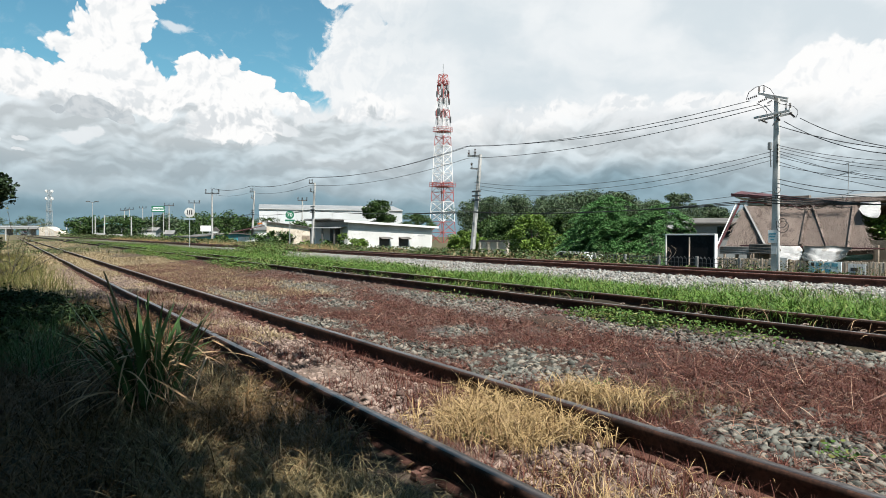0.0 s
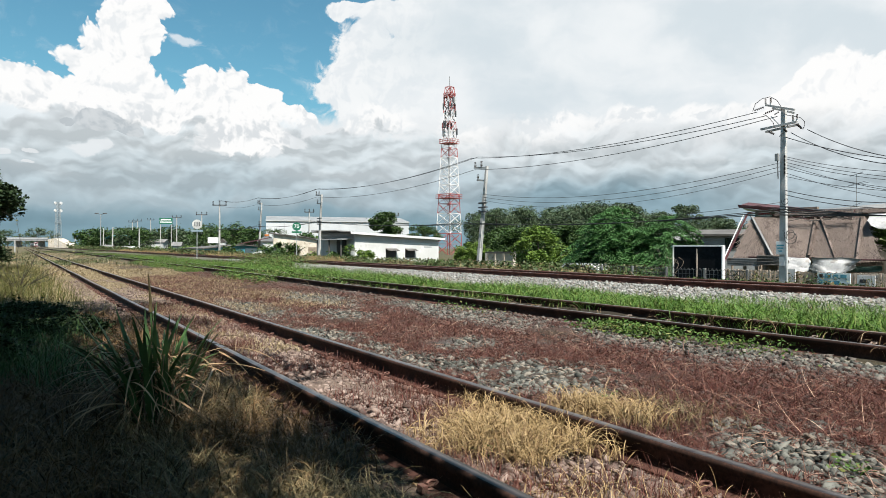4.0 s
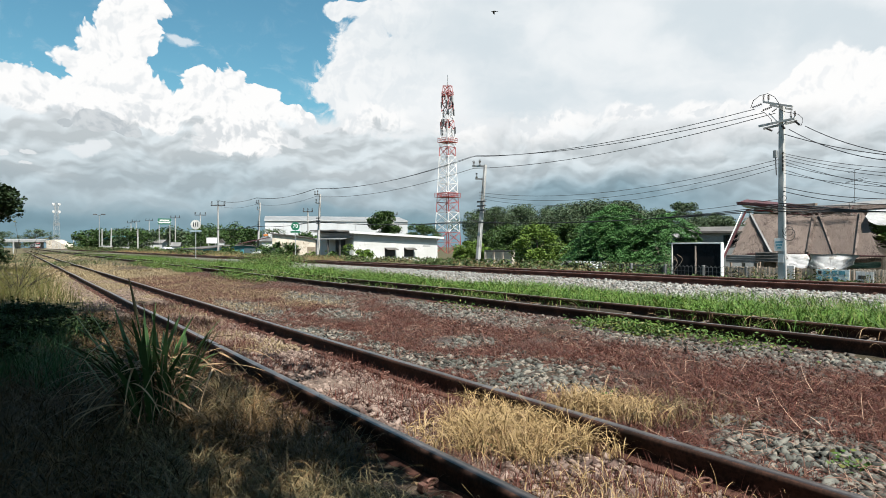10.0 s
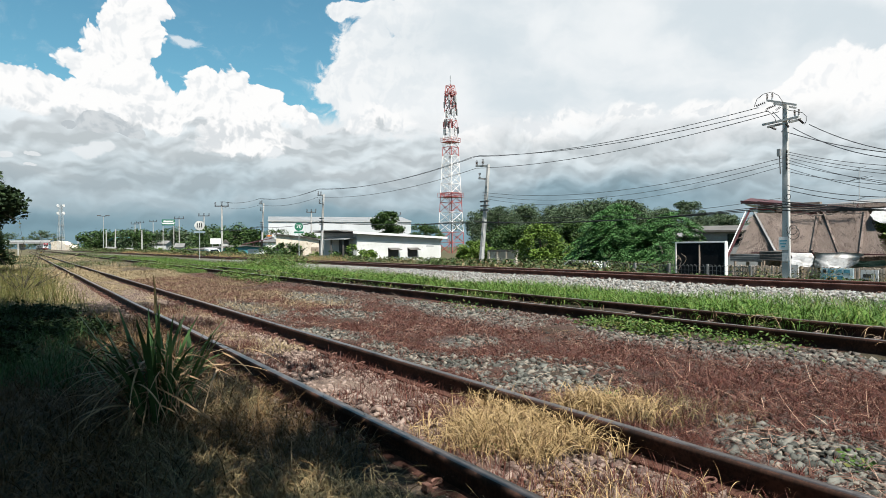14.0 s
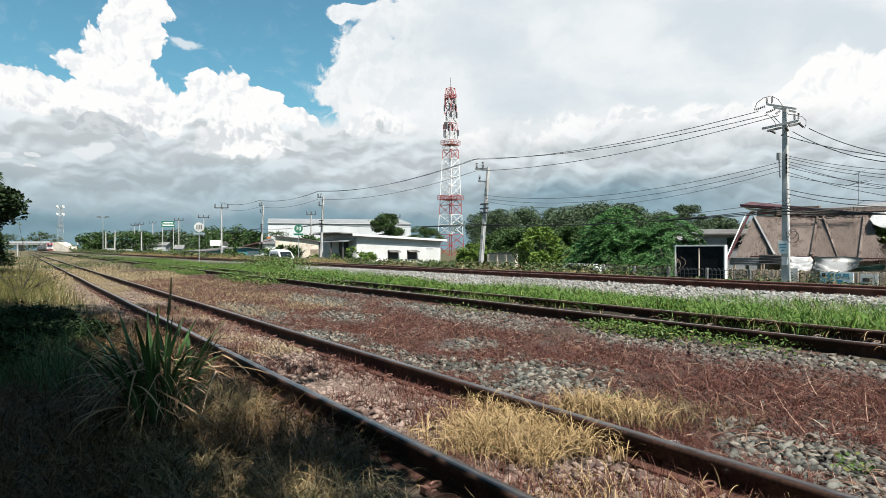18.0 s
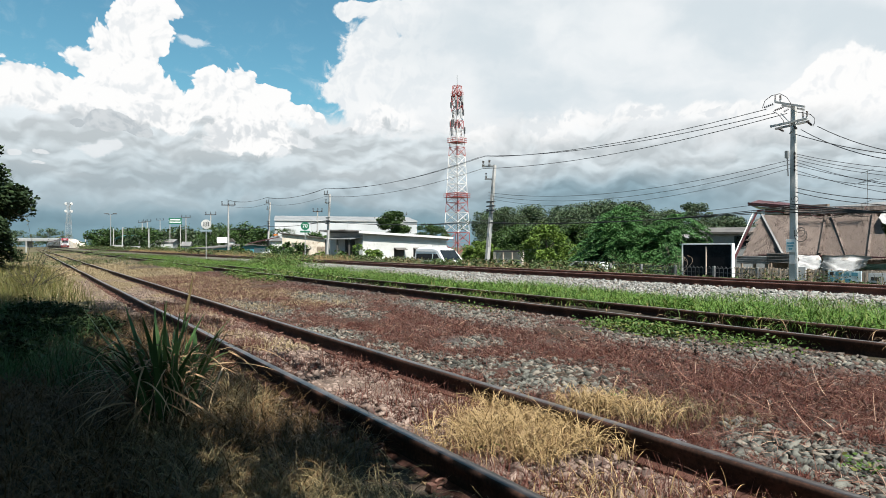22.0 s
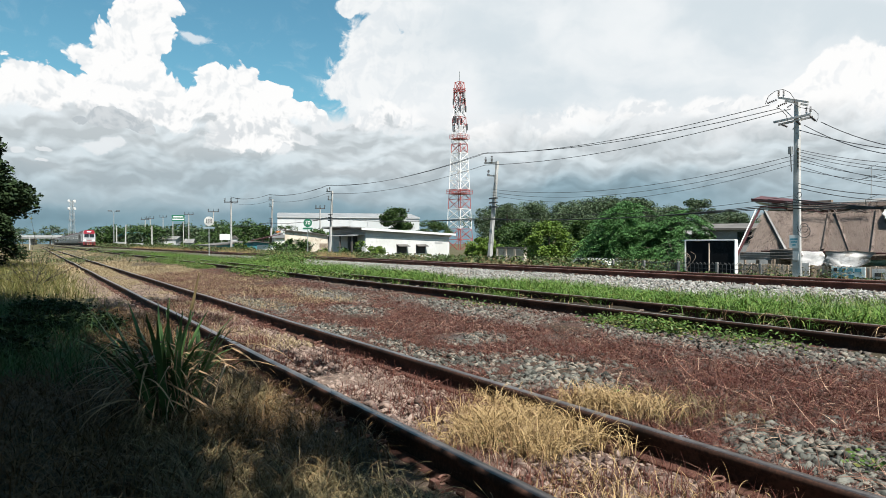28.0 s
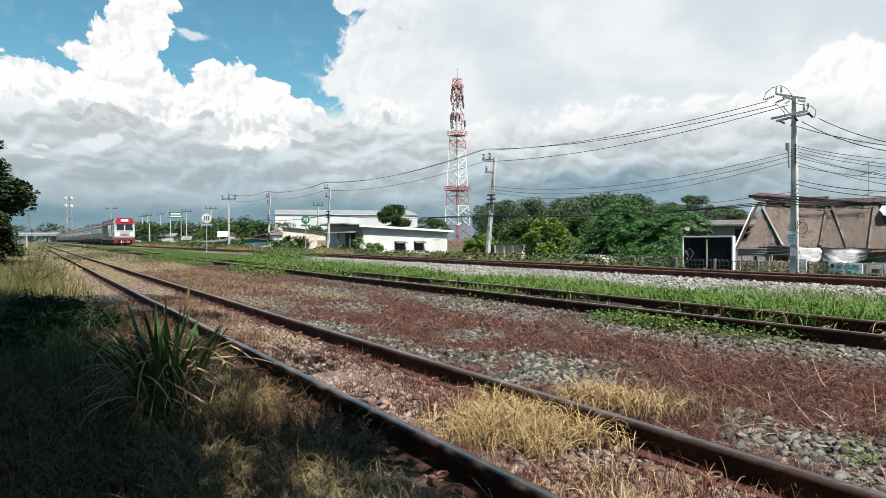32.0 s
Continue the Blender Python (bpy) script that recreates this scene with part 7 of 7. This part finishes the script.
def build_back_house():
    at = (46.0, 32.55, 0.79)
    house = thing("grey_house", (at[0], at[1], -1.1), "grey two-storey house behind trees", "house", turn=-58)
    gable_box(house, 4.2, 5, 3.25, 3.6, "house_grey", "roof_dark", 0.4)
    part("window", boxed(-0.3, 0.7, -2.56, -2.5, 2.1, 2.9), "glass", house)
    part("awning", slab([(-4.3, -3.6, 2.75), (-2.0, -3.6, 2.75), (-2.0, -1.0, 3.35), (-4.3, -1.0, 3.35)], 0.08), "roof_grey", house)
    for x in (-4.2, -2.1):
        part("post", boxed(x - 0.06, x + 0.06, -3.5, -3.38, 0, 2.75), "wood", house)
    # dark sheet standing for the shade under the awning
    part("dark_room", boxed(-4.2, -2.1, -0.9, -0.8, 0, 2.9), "dark", house)
    part("blue_sheet", boxed(-4.0, -3.0, -3.7, -3.62, 1.5, 2.3), "blue", house)
    for a, b, x in (((30.0, 42.12, 0.7), (30.0, 38.65, -0.09), 30), ((30.5, 34.21, 0.81), (30.5, 31.48, 0.11), 30.5)):
        wall = thing("boundary_wall", (x, (a[1] + b[1]) / 2, -1.1), "low stained concrete boundary wall", "wall")
        w = abs(a[1] - b[1]) / 2
        part("panel", boxed(-0.08, 0.08, -w, w, 0, a[2] + 1.1 - 0.1), "stained_wall", wall)
        part("coping", boxed(-0.12, 0.12, -w, w, a[2] + 1.0, a[2] + 1.12, 0.01), "roof_dark", wall)
        for k in range(4):
            y = -w + 0.1 + k * (2 * w - 0.2) / 3
            part("pier", boxed(-0.13, -0.085, y - 0.1, y + 0.1, 0, a[2] + 1.0), "stained_wall", wall)
    # television aerial on a mast
    at = (34.0, 17.32, 4.63)
    aerial = thing("television_aerial", (at[0], at[1], at[2] - 3.0), "rooftop television aerial on a thin mast", "aerial")
    part("mast", barred((0, 0, -1.2), (0, 0, 3.0), 0.025), "steel", aerial)
    for z, w in ((2.95, 0.3), (2.5, 0.4), (2.45, 0.6), (1.5, 0.25)):
        part("boom", barred((0, w, z - 0.06), (0, -w, z + 0.1), 0.018), "dark_steel", aerial)


build_black_board()
build_thatched_house()
build_yard_front()
build_back_house()


# ---- the far side is laid out above smaller, fitted to the camera's view; here it is enlarged about the camera's eye ----
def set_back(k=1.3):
    camera_eye = Matrix.Translation((0, 0, 0.96))
    grow = camera_eye @ Matrix.Scale(k, 4) @ camera_eye.inverted()
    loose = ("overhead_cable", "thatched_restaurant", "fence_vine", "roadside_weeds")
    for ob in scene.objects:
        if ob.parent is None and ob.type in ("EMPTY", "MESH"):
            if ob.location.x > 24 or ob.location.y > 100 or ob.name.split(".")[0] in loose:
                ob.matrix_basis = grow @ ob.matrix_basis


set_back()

# ---- what moves ----
def build_van():
    """White high-roofed passenger van; its front towards -y, base at the middle of its length."""
    van = thing("passenger_van", (29.5, 200, -1.27), "white high-roofed passenger van with dark windows", "van")
    W, L = 0.94, 5.35
    f, r = -L / 2, L / 2
    side = [(f + 0.02, 0.35), (f, 0.75), (f + 0.08, 0.98), (f + 0.55, 1.16), (f + 1.5, 1.95), (f + 1.75, 2.08), (f + 2.1, 2.18), (f + 2.6, 2.24), (f + 3.2, 2.27),
            (r - 0.5, 2.25), (r - 0.2, 2.19), (r - 0.06, 2.05), (r, 1.2), (r - 0.01, 0.35)]
    bm = bmesh.new()
    rings = []
    for s in (-1, -0.97, -0.9, -0.75, -0.4, 0.4, 0.75, 0.9, 0.97, 1):
        fall = max(0.0, (abs(s) - 0.4) / 0.6) ** 2.4
        rings.append([bm.verts.new((s * W * (1 - 0.10 * max(0, (z - 1.1)) / 1.2), y + 0.1 * fall * (y < f + 0.3), z - 0.3 * fall * max(0.0, z - 1.75))) for y, z in side])
    n = len(side)
    for a, b in zip(rings[:-1], rings[1:]):
        for i in range(n):
            bm.faces.new((a[i], a[(i + 1) % n], b[(i + 1) % n], b[i]))
    bm.faces.new(rings[0]), bm.faces.new(rings[-1][::-1])
    part("body", bm, "van_white", van)
    def skew(z):
        return W * (1 - 0.10 * max(0, z - 1.1) / 1.2)
    def pane(name, pts, s):
        bm = bmesh.new()
        lo = [bm.verts.new((s * (skew(z) - 0.01), y, z)) for y, z in pts]
        hi = [bm.verts.new((s * (skew(z) + 0.012), y, z)) for y, z in pts]
        m = len(pts)
        bm.faces.new(lo), bm.faces.new(hi[::-1])
        for i in range(m):
            bm.faces.new((lo[i], lo[(i + 1) % m], hi[(i + 1) % m], hi[i]))
        part(name, bm, "van_glass", van)
    for s in (-1, 1):
        pane("side_window", [(r - 0.25, 1.18), (r - 0.25, 1.66), (r - 1.2, 1.68), (r - 1.2, 1.16)], s)
        pane("side_window", [(r - 1.26, 1.16), (r - 1.26, 1.68), (r - 2.95, 1.68), (r - 2.95, 1.14)], s)
        pane("door_window", [(f + 2.25, 1.12), (f + 2.2, 1.66), (f + 1.62, 1.66), (f + 1.0, 1.14)], s)
        part("mirror", boxed(s * 1.08 - 0.09, s * 1.08 + 0.09, f + 1.0, f + 1.14, 1.05, 1.3, 0.03), "van_white", van)
        part("headlamp", boxed(s * 0.72 - 0.16, s * 0.72 + 0.16, f - 0.015, f + 0.12, 0.72, 0.92, 0.03), "lamp", van)
        part("tail_lamp", boxed(s * 0.86 - 0.05, s * 0.86 + 0.05, r - 0.05, r + 0.02, 0.85, 1.35, 0.02), "red", van)
        part("roof_seam", barred((s * (skew(1.84) + 0.004), f + 1.75, 1.84), (s * (skew(1.84) + 0.004), r - 0.12, 1.84), 0.03), "rim", van, "grey gutter under the raised roof")
        part("sill", boxed(s * 0.93 - 0.03, s * 0.93 + 0.03, f + 1.2, r - 1.0, 0.3, 0.4), "rubber", van)
    part("windscreen", slab([(-0.80, f + 0.56, 1.185), (0.80, f + 0.56, 1.185), (0.72, f + 1.46, 1.965), (-0.72, f + 1.46, 1.965)], -0.02), "glass", van)
    part("wiper", barred((-0.3, f + 0.55, 1.21), (0.3, f + 0.72, 1.36), 0.02), "rubber", van)
    part("grille", boxed(-0.5, 0.5, f - 0.02, f + 0.05, 0.74, 0.88, 0.02), "rim", van)
    part("bumper", boxed(-0.9, 0.9, f - 0.07, f + 0.1, 0.32, 0.6, 0.05), "van_white", van)
    part("number_plate", boxed(-0.22, 0.22, f - 0.085, f - 0.072, 0.42, 0.54), "white", van)
    wheels = []
    for y in (f + 1.0, r - 1.25):
        for s in (-1, 1):
            hub = new("wheel", mesh_of(disc(bmesh.new(), (0, 0, 0), (1, 0, 0), 0.34, 0.22, 22), "wheel", "rubber"))
            hub.parent = van
            part("rim", disc(bmesh.new(), (s * 0.1, 0, 0), (1, 0, 0), 0.21, 0.05, 16), "rim", hub)
            part("wheel_nut", boxed(s * 0.13 - 0.02, s * 0.13 + 0.02, -0.12, 0.12, -0.03, 0.03), "dark_steel", hub)
            wheels.append((hub, s * 0.82, y))
    return van, wheels


def build_coach(train, y, seed):
    """One stainless coach in the train's space, its front end at y."""
    L = 22.4
    coach = part("coach", prism([(-1.4, 0.95), (-1.42, 1.2), (-1.42, 3.1), (-1.2, 3.6), (-0.6, 3.85), (0.6, 3.85), (1.2, 3.6), (1.42, 3.1), (1.42, 1.2), (1.4, 0.95)], "y", y, y + L), "steel_train", train, "stainless coach with a pale window band")
    for s in (-1, 1):
        part("window_band", boxed(s * 1.425 - 0.012, s * 1.425 + 0.012, y + 2.4, y + L - 2.4, 1.95, 2.75), "white", coach)
        for k in range(9):
            yy = y + 2.8 + k * 1.9
            part("coach_window", boxed(s * 1.44 - 0.006, s * 1.44 + 0.006, yy, yy + 1.45, 2.05, 2.66, 0.0), "glass", coach)
        for yy in (y + 0.8, y + L - 1.6):
            part("coach_door", boxed(s * 1.43 - 0.012, s * 1.43 + 0.012, yy, yy + 0.85, 1.0, 3.0), "train_grey", coach)
        part("red_stripe", boxed(s * 1.425 - 0.01, s * 1.425 + 0.01, y + 0.2, y + L - 0.2, 1.22, 1.36), "train_grey", coach)
    part("underframe", boxed(-1.2, 1.2, y + 0.6, y + L - 0.6, 0.5, 0.95), "under", coach)
    for yy in (y + 3.2, y + L - 3.2):
        part("bogie", boxed(-1.15, 1.15, yy - 1.4, yy + 1.4, 0.12, 0.72, 0.05), "under", coach)
    part("coach_roof", prism([(-1.3, 3.42), (-1.22, 3.62), (-0.6, 3.875), (0.6, 3.875), (1.22, 3.62), (1.3, 3.42)], "y", y - 0.02, y + L + 0.02), "train_roof", coach, "dull maroon coach roof")
    part("roof_unit", boxed(-0.75, 0.75, y + 5, y + 8, 3.8, 4.05, 0.05), "train_roof", coach)
    part("gangway", boxed(-0.6, 0.6, y + L, y + L + 0.55, 1.0, 3.1), "rubber", coach)


def build_train():
    """A diesel locomotive with red ends and its coaches; front at y = 0, on the rails at z = 0."""
    train = thing("passenger_train", (12.53, 800, 0.30), "red and silver diesel locomotive hauling stainless passenger coaches", "train")
    L = 19.5
    body = part("locomotive_body", prism([(-1.41, 0.75), (-1.41, 3.25), (-1.15, 3.85), (1.15, 3.85), (1.41, 3.25), (1.41, 0.75)], "y", 1.5, L), "train_grey", train, "grey locomotive sides with pale emblem shapes")
    # cab nose
    bm = bmesh.new()
    back = [(-1.41, 0.75), (1.41, 0.75), (1.41, 3.25), (1.15, 3.9), (-1.15, 3.9), (-1.41, 3.25)]
    front = [(-1.36, 0.75), (1.36, 0.75), (1.3, 3.2), (1.0, 3.72), (-1.0, 3.72), (-1.3, 3.2)]
    va = [bm.verts.new((x, 1.5, z)) for x, z in back]
    vb = [bm.verts.new((x, 0.0 if z < 2.2 else 0.35 + (z - 3.2) * 0.3, z)) for x, z in front]
    vm = [bm.verts.new((-1.37, -0.02, 2.05)), bm.verts.new((1.37, -0.02, 2.05))]
    bm.faces.new((vb[0], vb[1], vm[1], vm[0]))
    bm.faces.new((vm[0], vm[1], vb[2], vb[3], vb[4], vb[5]))
    bm.faces.new((va[1], va[2], vb[2], vm[1], vb[1]))
    bm.faces.new((va[0], vb[0], vm[0], vb[5], va[5]))
    bm.faces.new((va[2], va[3], vb[3], vb[2])), bm.faces.new((va[3], va[4], vb[4], vb[3])), bm.faces.new((va[4], va[5], vb[5], vb[4])), bm.faces.new((va[0], va[1], vb[1], vb[0]))
    cab = part("cab", bm, "train_silver", train, "silver cab front")
    # red crown and cheeks round the screen
    part("cab_crown", prism([(-1.36, 3.06), (1.36, 3.06), (1.1, 3.82), (0.9, 3.98), (-0.9, 3.98), (-1.08, 3.82)], "y", 0.16, 1.7), "train_red", cab, "red painted cab crown")
    for s in (-1, 1):
        part("cheek", prism([(s * 1.18, 1.9), (s * 1.4, 1.9), (s * 1.34, 3.15), (s * 1.12, 3.15)], "y", 0.02, 1.4), "train_silver", cab)
        part("windscreen", slab([(s * 0.06, 0.02, 2.16), (s * 1.1, 0.02, 2.16), (s * 1.04, 0.24, 2.98), (s * 0.06, 0.24, 2.98)] if s > 0 else [(s * 1.1, 0.02, 2.16), (s * 0.06, 0.02, 2.16), (s * 0.06, 0.24, 2.98), (s * 1.04, 0.24, 2.98)], -0.05), "glass", cab)
        part("wiper", barred((s * 0.3, -0.05, 2.2), (s * 0.75, 0.1, 2.8), 0.04), "rubber", cab)
        part("headlamp", boxed(s * 0.95 - 0.26, s * 0.95 + 0.26, -0.06, 0.04, 1.62, 1.86, 0.04), "lamp", cab)
        part("cheek_panel", boxed(s * 1.0 - 0.3, s * 1.0 + 0.3, -0.04, 0.03, 1.3, 1.56, 0.02), "white", cab)
        part("buffer", disc(bmesh.new(), (s * 0.75, -0.25, 0.9), (0, 1, 0), 0.2, 0.3, 14), "under", cab)
        part("step", boxed(s * 1.25 - 0.14, s * 1.25 + 0.14, -0.02, 0.5, 0.25, 0.75), "train_dark_red", cab)
        part("handrail", barred((s * 1.2, -0.08, 1.2), (s * 1.2, -0.08, 2.1), 0.04), "white", cab)
    part("number_board", boxed(-0.5, 0.5, 0.06, 0.2, 3.42, 3.74, 0.04), "white", cab, "white front panel over the windscreen")
    part("emblem", boxed(-0.5, 0.5, -0.035, -0.02, 1.42, 1.56), "train_red", cab)
    part("skirt", prism([(-1.34, 0.28), (1.34, 0.28), (1.38, 1.12), (-1.38, 1.12)], "y", -0.08, 0.5), "train_dark_red", cab, "dark red front skirt")
    for k in range(5):
        part("skirt_stripe", prism([(-0.55 + 0.26 * k, 0.34), (-0.43 + 0.26 * k, 0.34), (-0.36 + 0.26 * k, 0.62), (-0.48 + 0.26 * k, 0.62)], "y", -0.11, -0.082), "white" if k % 2 == 0 else "orange", cab)
    part("coupler", boxed(-0.16, 0.16, -0.55, 0.0, 0.72, 1.0, 0.04), "under", cab)
    for s in (-1, 1):
        part("side_door", boxed(s * 1.41 - 0.02, s * 1.41 + 0.02, 1.75, 2.45, 1.05, 3.0), "train_silver", body)
        part("side_window", boxed(s * 1.42 - 0.02, s * 1.42 + 0.02, 2.6, 3.2, 2.2, 2.85), "glass", body)
        part("side_emblem", prism([(3.6, 1.3), (5.6, 1.3), (7.4, 3.0), (5.2, 3.0)], "x", s * 1.415 - 0.012, s * 1.415 + 0.012), "white", body)
        part("side_emblem", prism([(6.6, 1.3), (7.4, 1.3), (9.2, 3.0), (8.4, 3.0)], "x", s * 1.415 - 0.012, s * 1.415 + 0.012), "white", body)
        for k in range(5):
            part("louvre", boxed(s * 1.41 - 0.02, s * 1.41 + 0.02, 10.5 + k * 1.6, 11.7 + k * 1.6, 2.0, 3.0), "under", body)
        part("red_side_band", boxed(s * 1.413 - 0.01, s * 1.413 + 0.01, 1.6, L - 0.4, 0.78, 0.98), "train_red", body)
    part("locomotive_roof", prism([(-1.38, 3.3), (-1.17, 3.88), (1.17, 3.88), (1.38, 3.3)], "y", 1.72, L + 0.02), "train_roof", body, "dull maroon locomotive roof")
    part("roof_fan", boxed(-0.9, 0.9, 6, 9, 3.83, 4.05, 0.05), "under", body)
    part("roof_fan", boxed(-0.9, 0.9, 12, 15, 3.83, 4.05, 0.05), "under", body)
    part("fuel_tank", boxed(-1.2, 1.2, 7.5, 12, 0.25, 0.78, 0.06), "under", body)
    for yy in (4.2, 15.4):
        part("bogie", boxed(-1.2, 1.2, yy - 2.1, yy + 2.1, 0.12, 0.74, 0.06), "under", body)
        for k in (-1.5, 0, 1.5):
            for s in (-1, 1):
                part("train_wheel", disc(bmesh.new(), (s * 0.53, yy + k, 0.46), (1, 0, 0), 0.46, 0.13, 18), "under", body)
    for k in range(11):
        build_coach(train, L + 0.6 + k * 23.0, k)
    return train


def build_bird():
    bird = thing("bird", (20, 40, 20), "small dark bird in flight", "bird")
    part("body", tubed([(-0.09, 0, 0), (-0.04, 0, 0.005), (0.01, 0, 0.007), (0.06, 0, 0.005), (0.1, 0, 0)], 0.024, 8, 0.007), "bird", bird)
    part("tail", slab([(-0.08, -0.01, 0.0), (-0.08, 0.01, 0.0), (-0.16, 0.025, 0.0), (-0.16, -0.025, 0.0)], 0.005), "bird", bird)
    wings = []
    for s in (-1, 1):
        w = new("wing", mesh_of(slab([(0.04, 0, 0), (0.025, s * 0.09, 0.008), (-0.05, s * 0.19, 0.0), (-0.05, s * 0.09, 0.0), (-0.04, 0, 0)][::s], 0.006), "wing", "bird"))
        w.parent = bird
        wings.append((w, s))
    return bird, wings


# ---- the same ground cover goes on along the line on the near side ----
def build_near_cover():
    def cover(name, n, x0, x1, h, w, mat, label):
        p = clustered(patchy(n, x0, x1, -7.0, 1.3, 0.8, -0.4, 77), 0.1, 14)
        k = len(p)
        v, f = arched(p, RNG.uniform(0.5, 1.2, k) * h, w, RNG.uniform(0.2, 1.4, k), RNG.normal(-0.5, 0.5, k), None, 4)
        v[:, 2] = np.maximum(v[:, 2], levels(v[:, 0]) + 0.004)
        stuff(name, raw(name, v, f, mat), label, "grass")
    def gravel(name, n, x0, x1, size, mat, label):
        p = patchy(n, x0, x1, -7.0, 1.2, 0.8, -0.5, 78)
        stuff(name, raw(name, *stones(p, RNG.uniform(0.6, 1.2, len(p)) * size), mat), label, "gravel")
    cover("dead_weeds", 2600, 2.9, 5.7, 0.12, 0.006, "twig", "low dead red-brown weeds over the ballast")
    cover("shaded_grass", 1800, -0.6, 1.45, 0.22, 0.006, "straw_shade_dark", "matted dry grass darkened in colour for a tree's shade")
    cover("green_grass", 1500, 7.15, 8.9, 0.24, 0.011, "grass", "lush green grass between two railway tracks")
    gravel("ballast_gravel", 5000, 2.85, 5.9, 0.02, "stone", "loose grey ballast stones among dead weeds")
    gravel("sandy_gravel", 4000, 1.1, 2.66, 0.015, "stone_pink", "pinkish sandy gravel between the rails")
    gravel("white_ballast", 4000, 8.7, 11.95, 0.034, "stone_pale", "pale clean ballast shoulder beside the rails")


build_near_cover()

VAN, VAN_WHEELS = build_van()
TRAIN = build_train()
TRAIN.scale = (1.08, 1.08, 1.08)
BIRD, WINGS = build_bird()


def motions():
    def van_y(t):
        return 29.7 - 9.88 * (t - 24.0)
    walk(VAN, [(t, pose(29.54, van_y(t), -1.27)) for t in (0.0, 8.0, 16.0, 20.0, 22.0, 24.0, 26.0, 28.0, 32.0)])
    # the wheels roll: one sixth of a turn or so between rows
    for hub, x, y in VAN_WHEELS:
        rows = []
        n = 960
        for i in range(n + 1):
            t = 32.0 * i / n
            rows.append((t, pose(x, y, 0.34, math.degrees(9.88 * t / 0.34) % 360, 0, 0)))
        walk(hub, rows)
    walk(TRAIN, [(t, pose(12.53, 117.8 + 21.9 * (32.0 - t), 0.30)) for t in (0.0, 8.0, 16.0, 24.0, 28.0, 30.0, 32.0)])
    # the seed stalk sways in the wind
    sway = [(0, -22.2), (1, -19.0), (2, -15.0), (3, 0.5), (6, -25.3), (8, -14.1), (9, -21.4), (10, -14.1), (13, -8.4), (14, -5.2), (16.5, 2.6), (18, 2.6), (20, 4.4), (22, 8.7), (23, 9.2), (24, 6), (25, 15), (28, 10), (29, 11), (30, 6.5), (31, 9), (32, 8)]
    walk(STALK, [(float(t), Matrix.Translation((0.02, -0.02, 0.1)) @ Matrix.Rotation(radians(a), 4, Vector((0.52, 0.85, 0)))) for t, a in sway])
    # the bird crosses the sky once
    walk(BIRD, BIRD_ROWS)
    for w, s in WINGS:
        walk(w, [(i * 0.1, pose(0, s * 0.03, 0.01, s * (38 if i % 2 else -22), 0, 0)) for i in range(321)])


BIRD_ROWS = [(0.0, pose(134.95, -53.63, 6.00, 0, 0, 148.4)), (8.8, pose(29.41, 11.30, 7.21, 0, 0, 148.4)), (9.2, pose(24.61, 14.25, 7.75, 0, 0, 148.4)), (9.4, pose(22.21, 15.73, 8.02, 0, 0, 148.4)), (9.6, pose(19.88, 17.16, 8.54, 0, 0, 148.4)), (9.8, pose(17.45, 18.66, 9.10, 0, 0, 148.4)), (10.0, pose(14.82, 20.28, 9.60, 0, 0, 148.4)), (10.4, pose(9.57, 23.51, 10.59, 0, 0, 148.4)), (32.0, pose(-274.22, 198.19, 64.26, 0, 0, 148.4))]

motions()
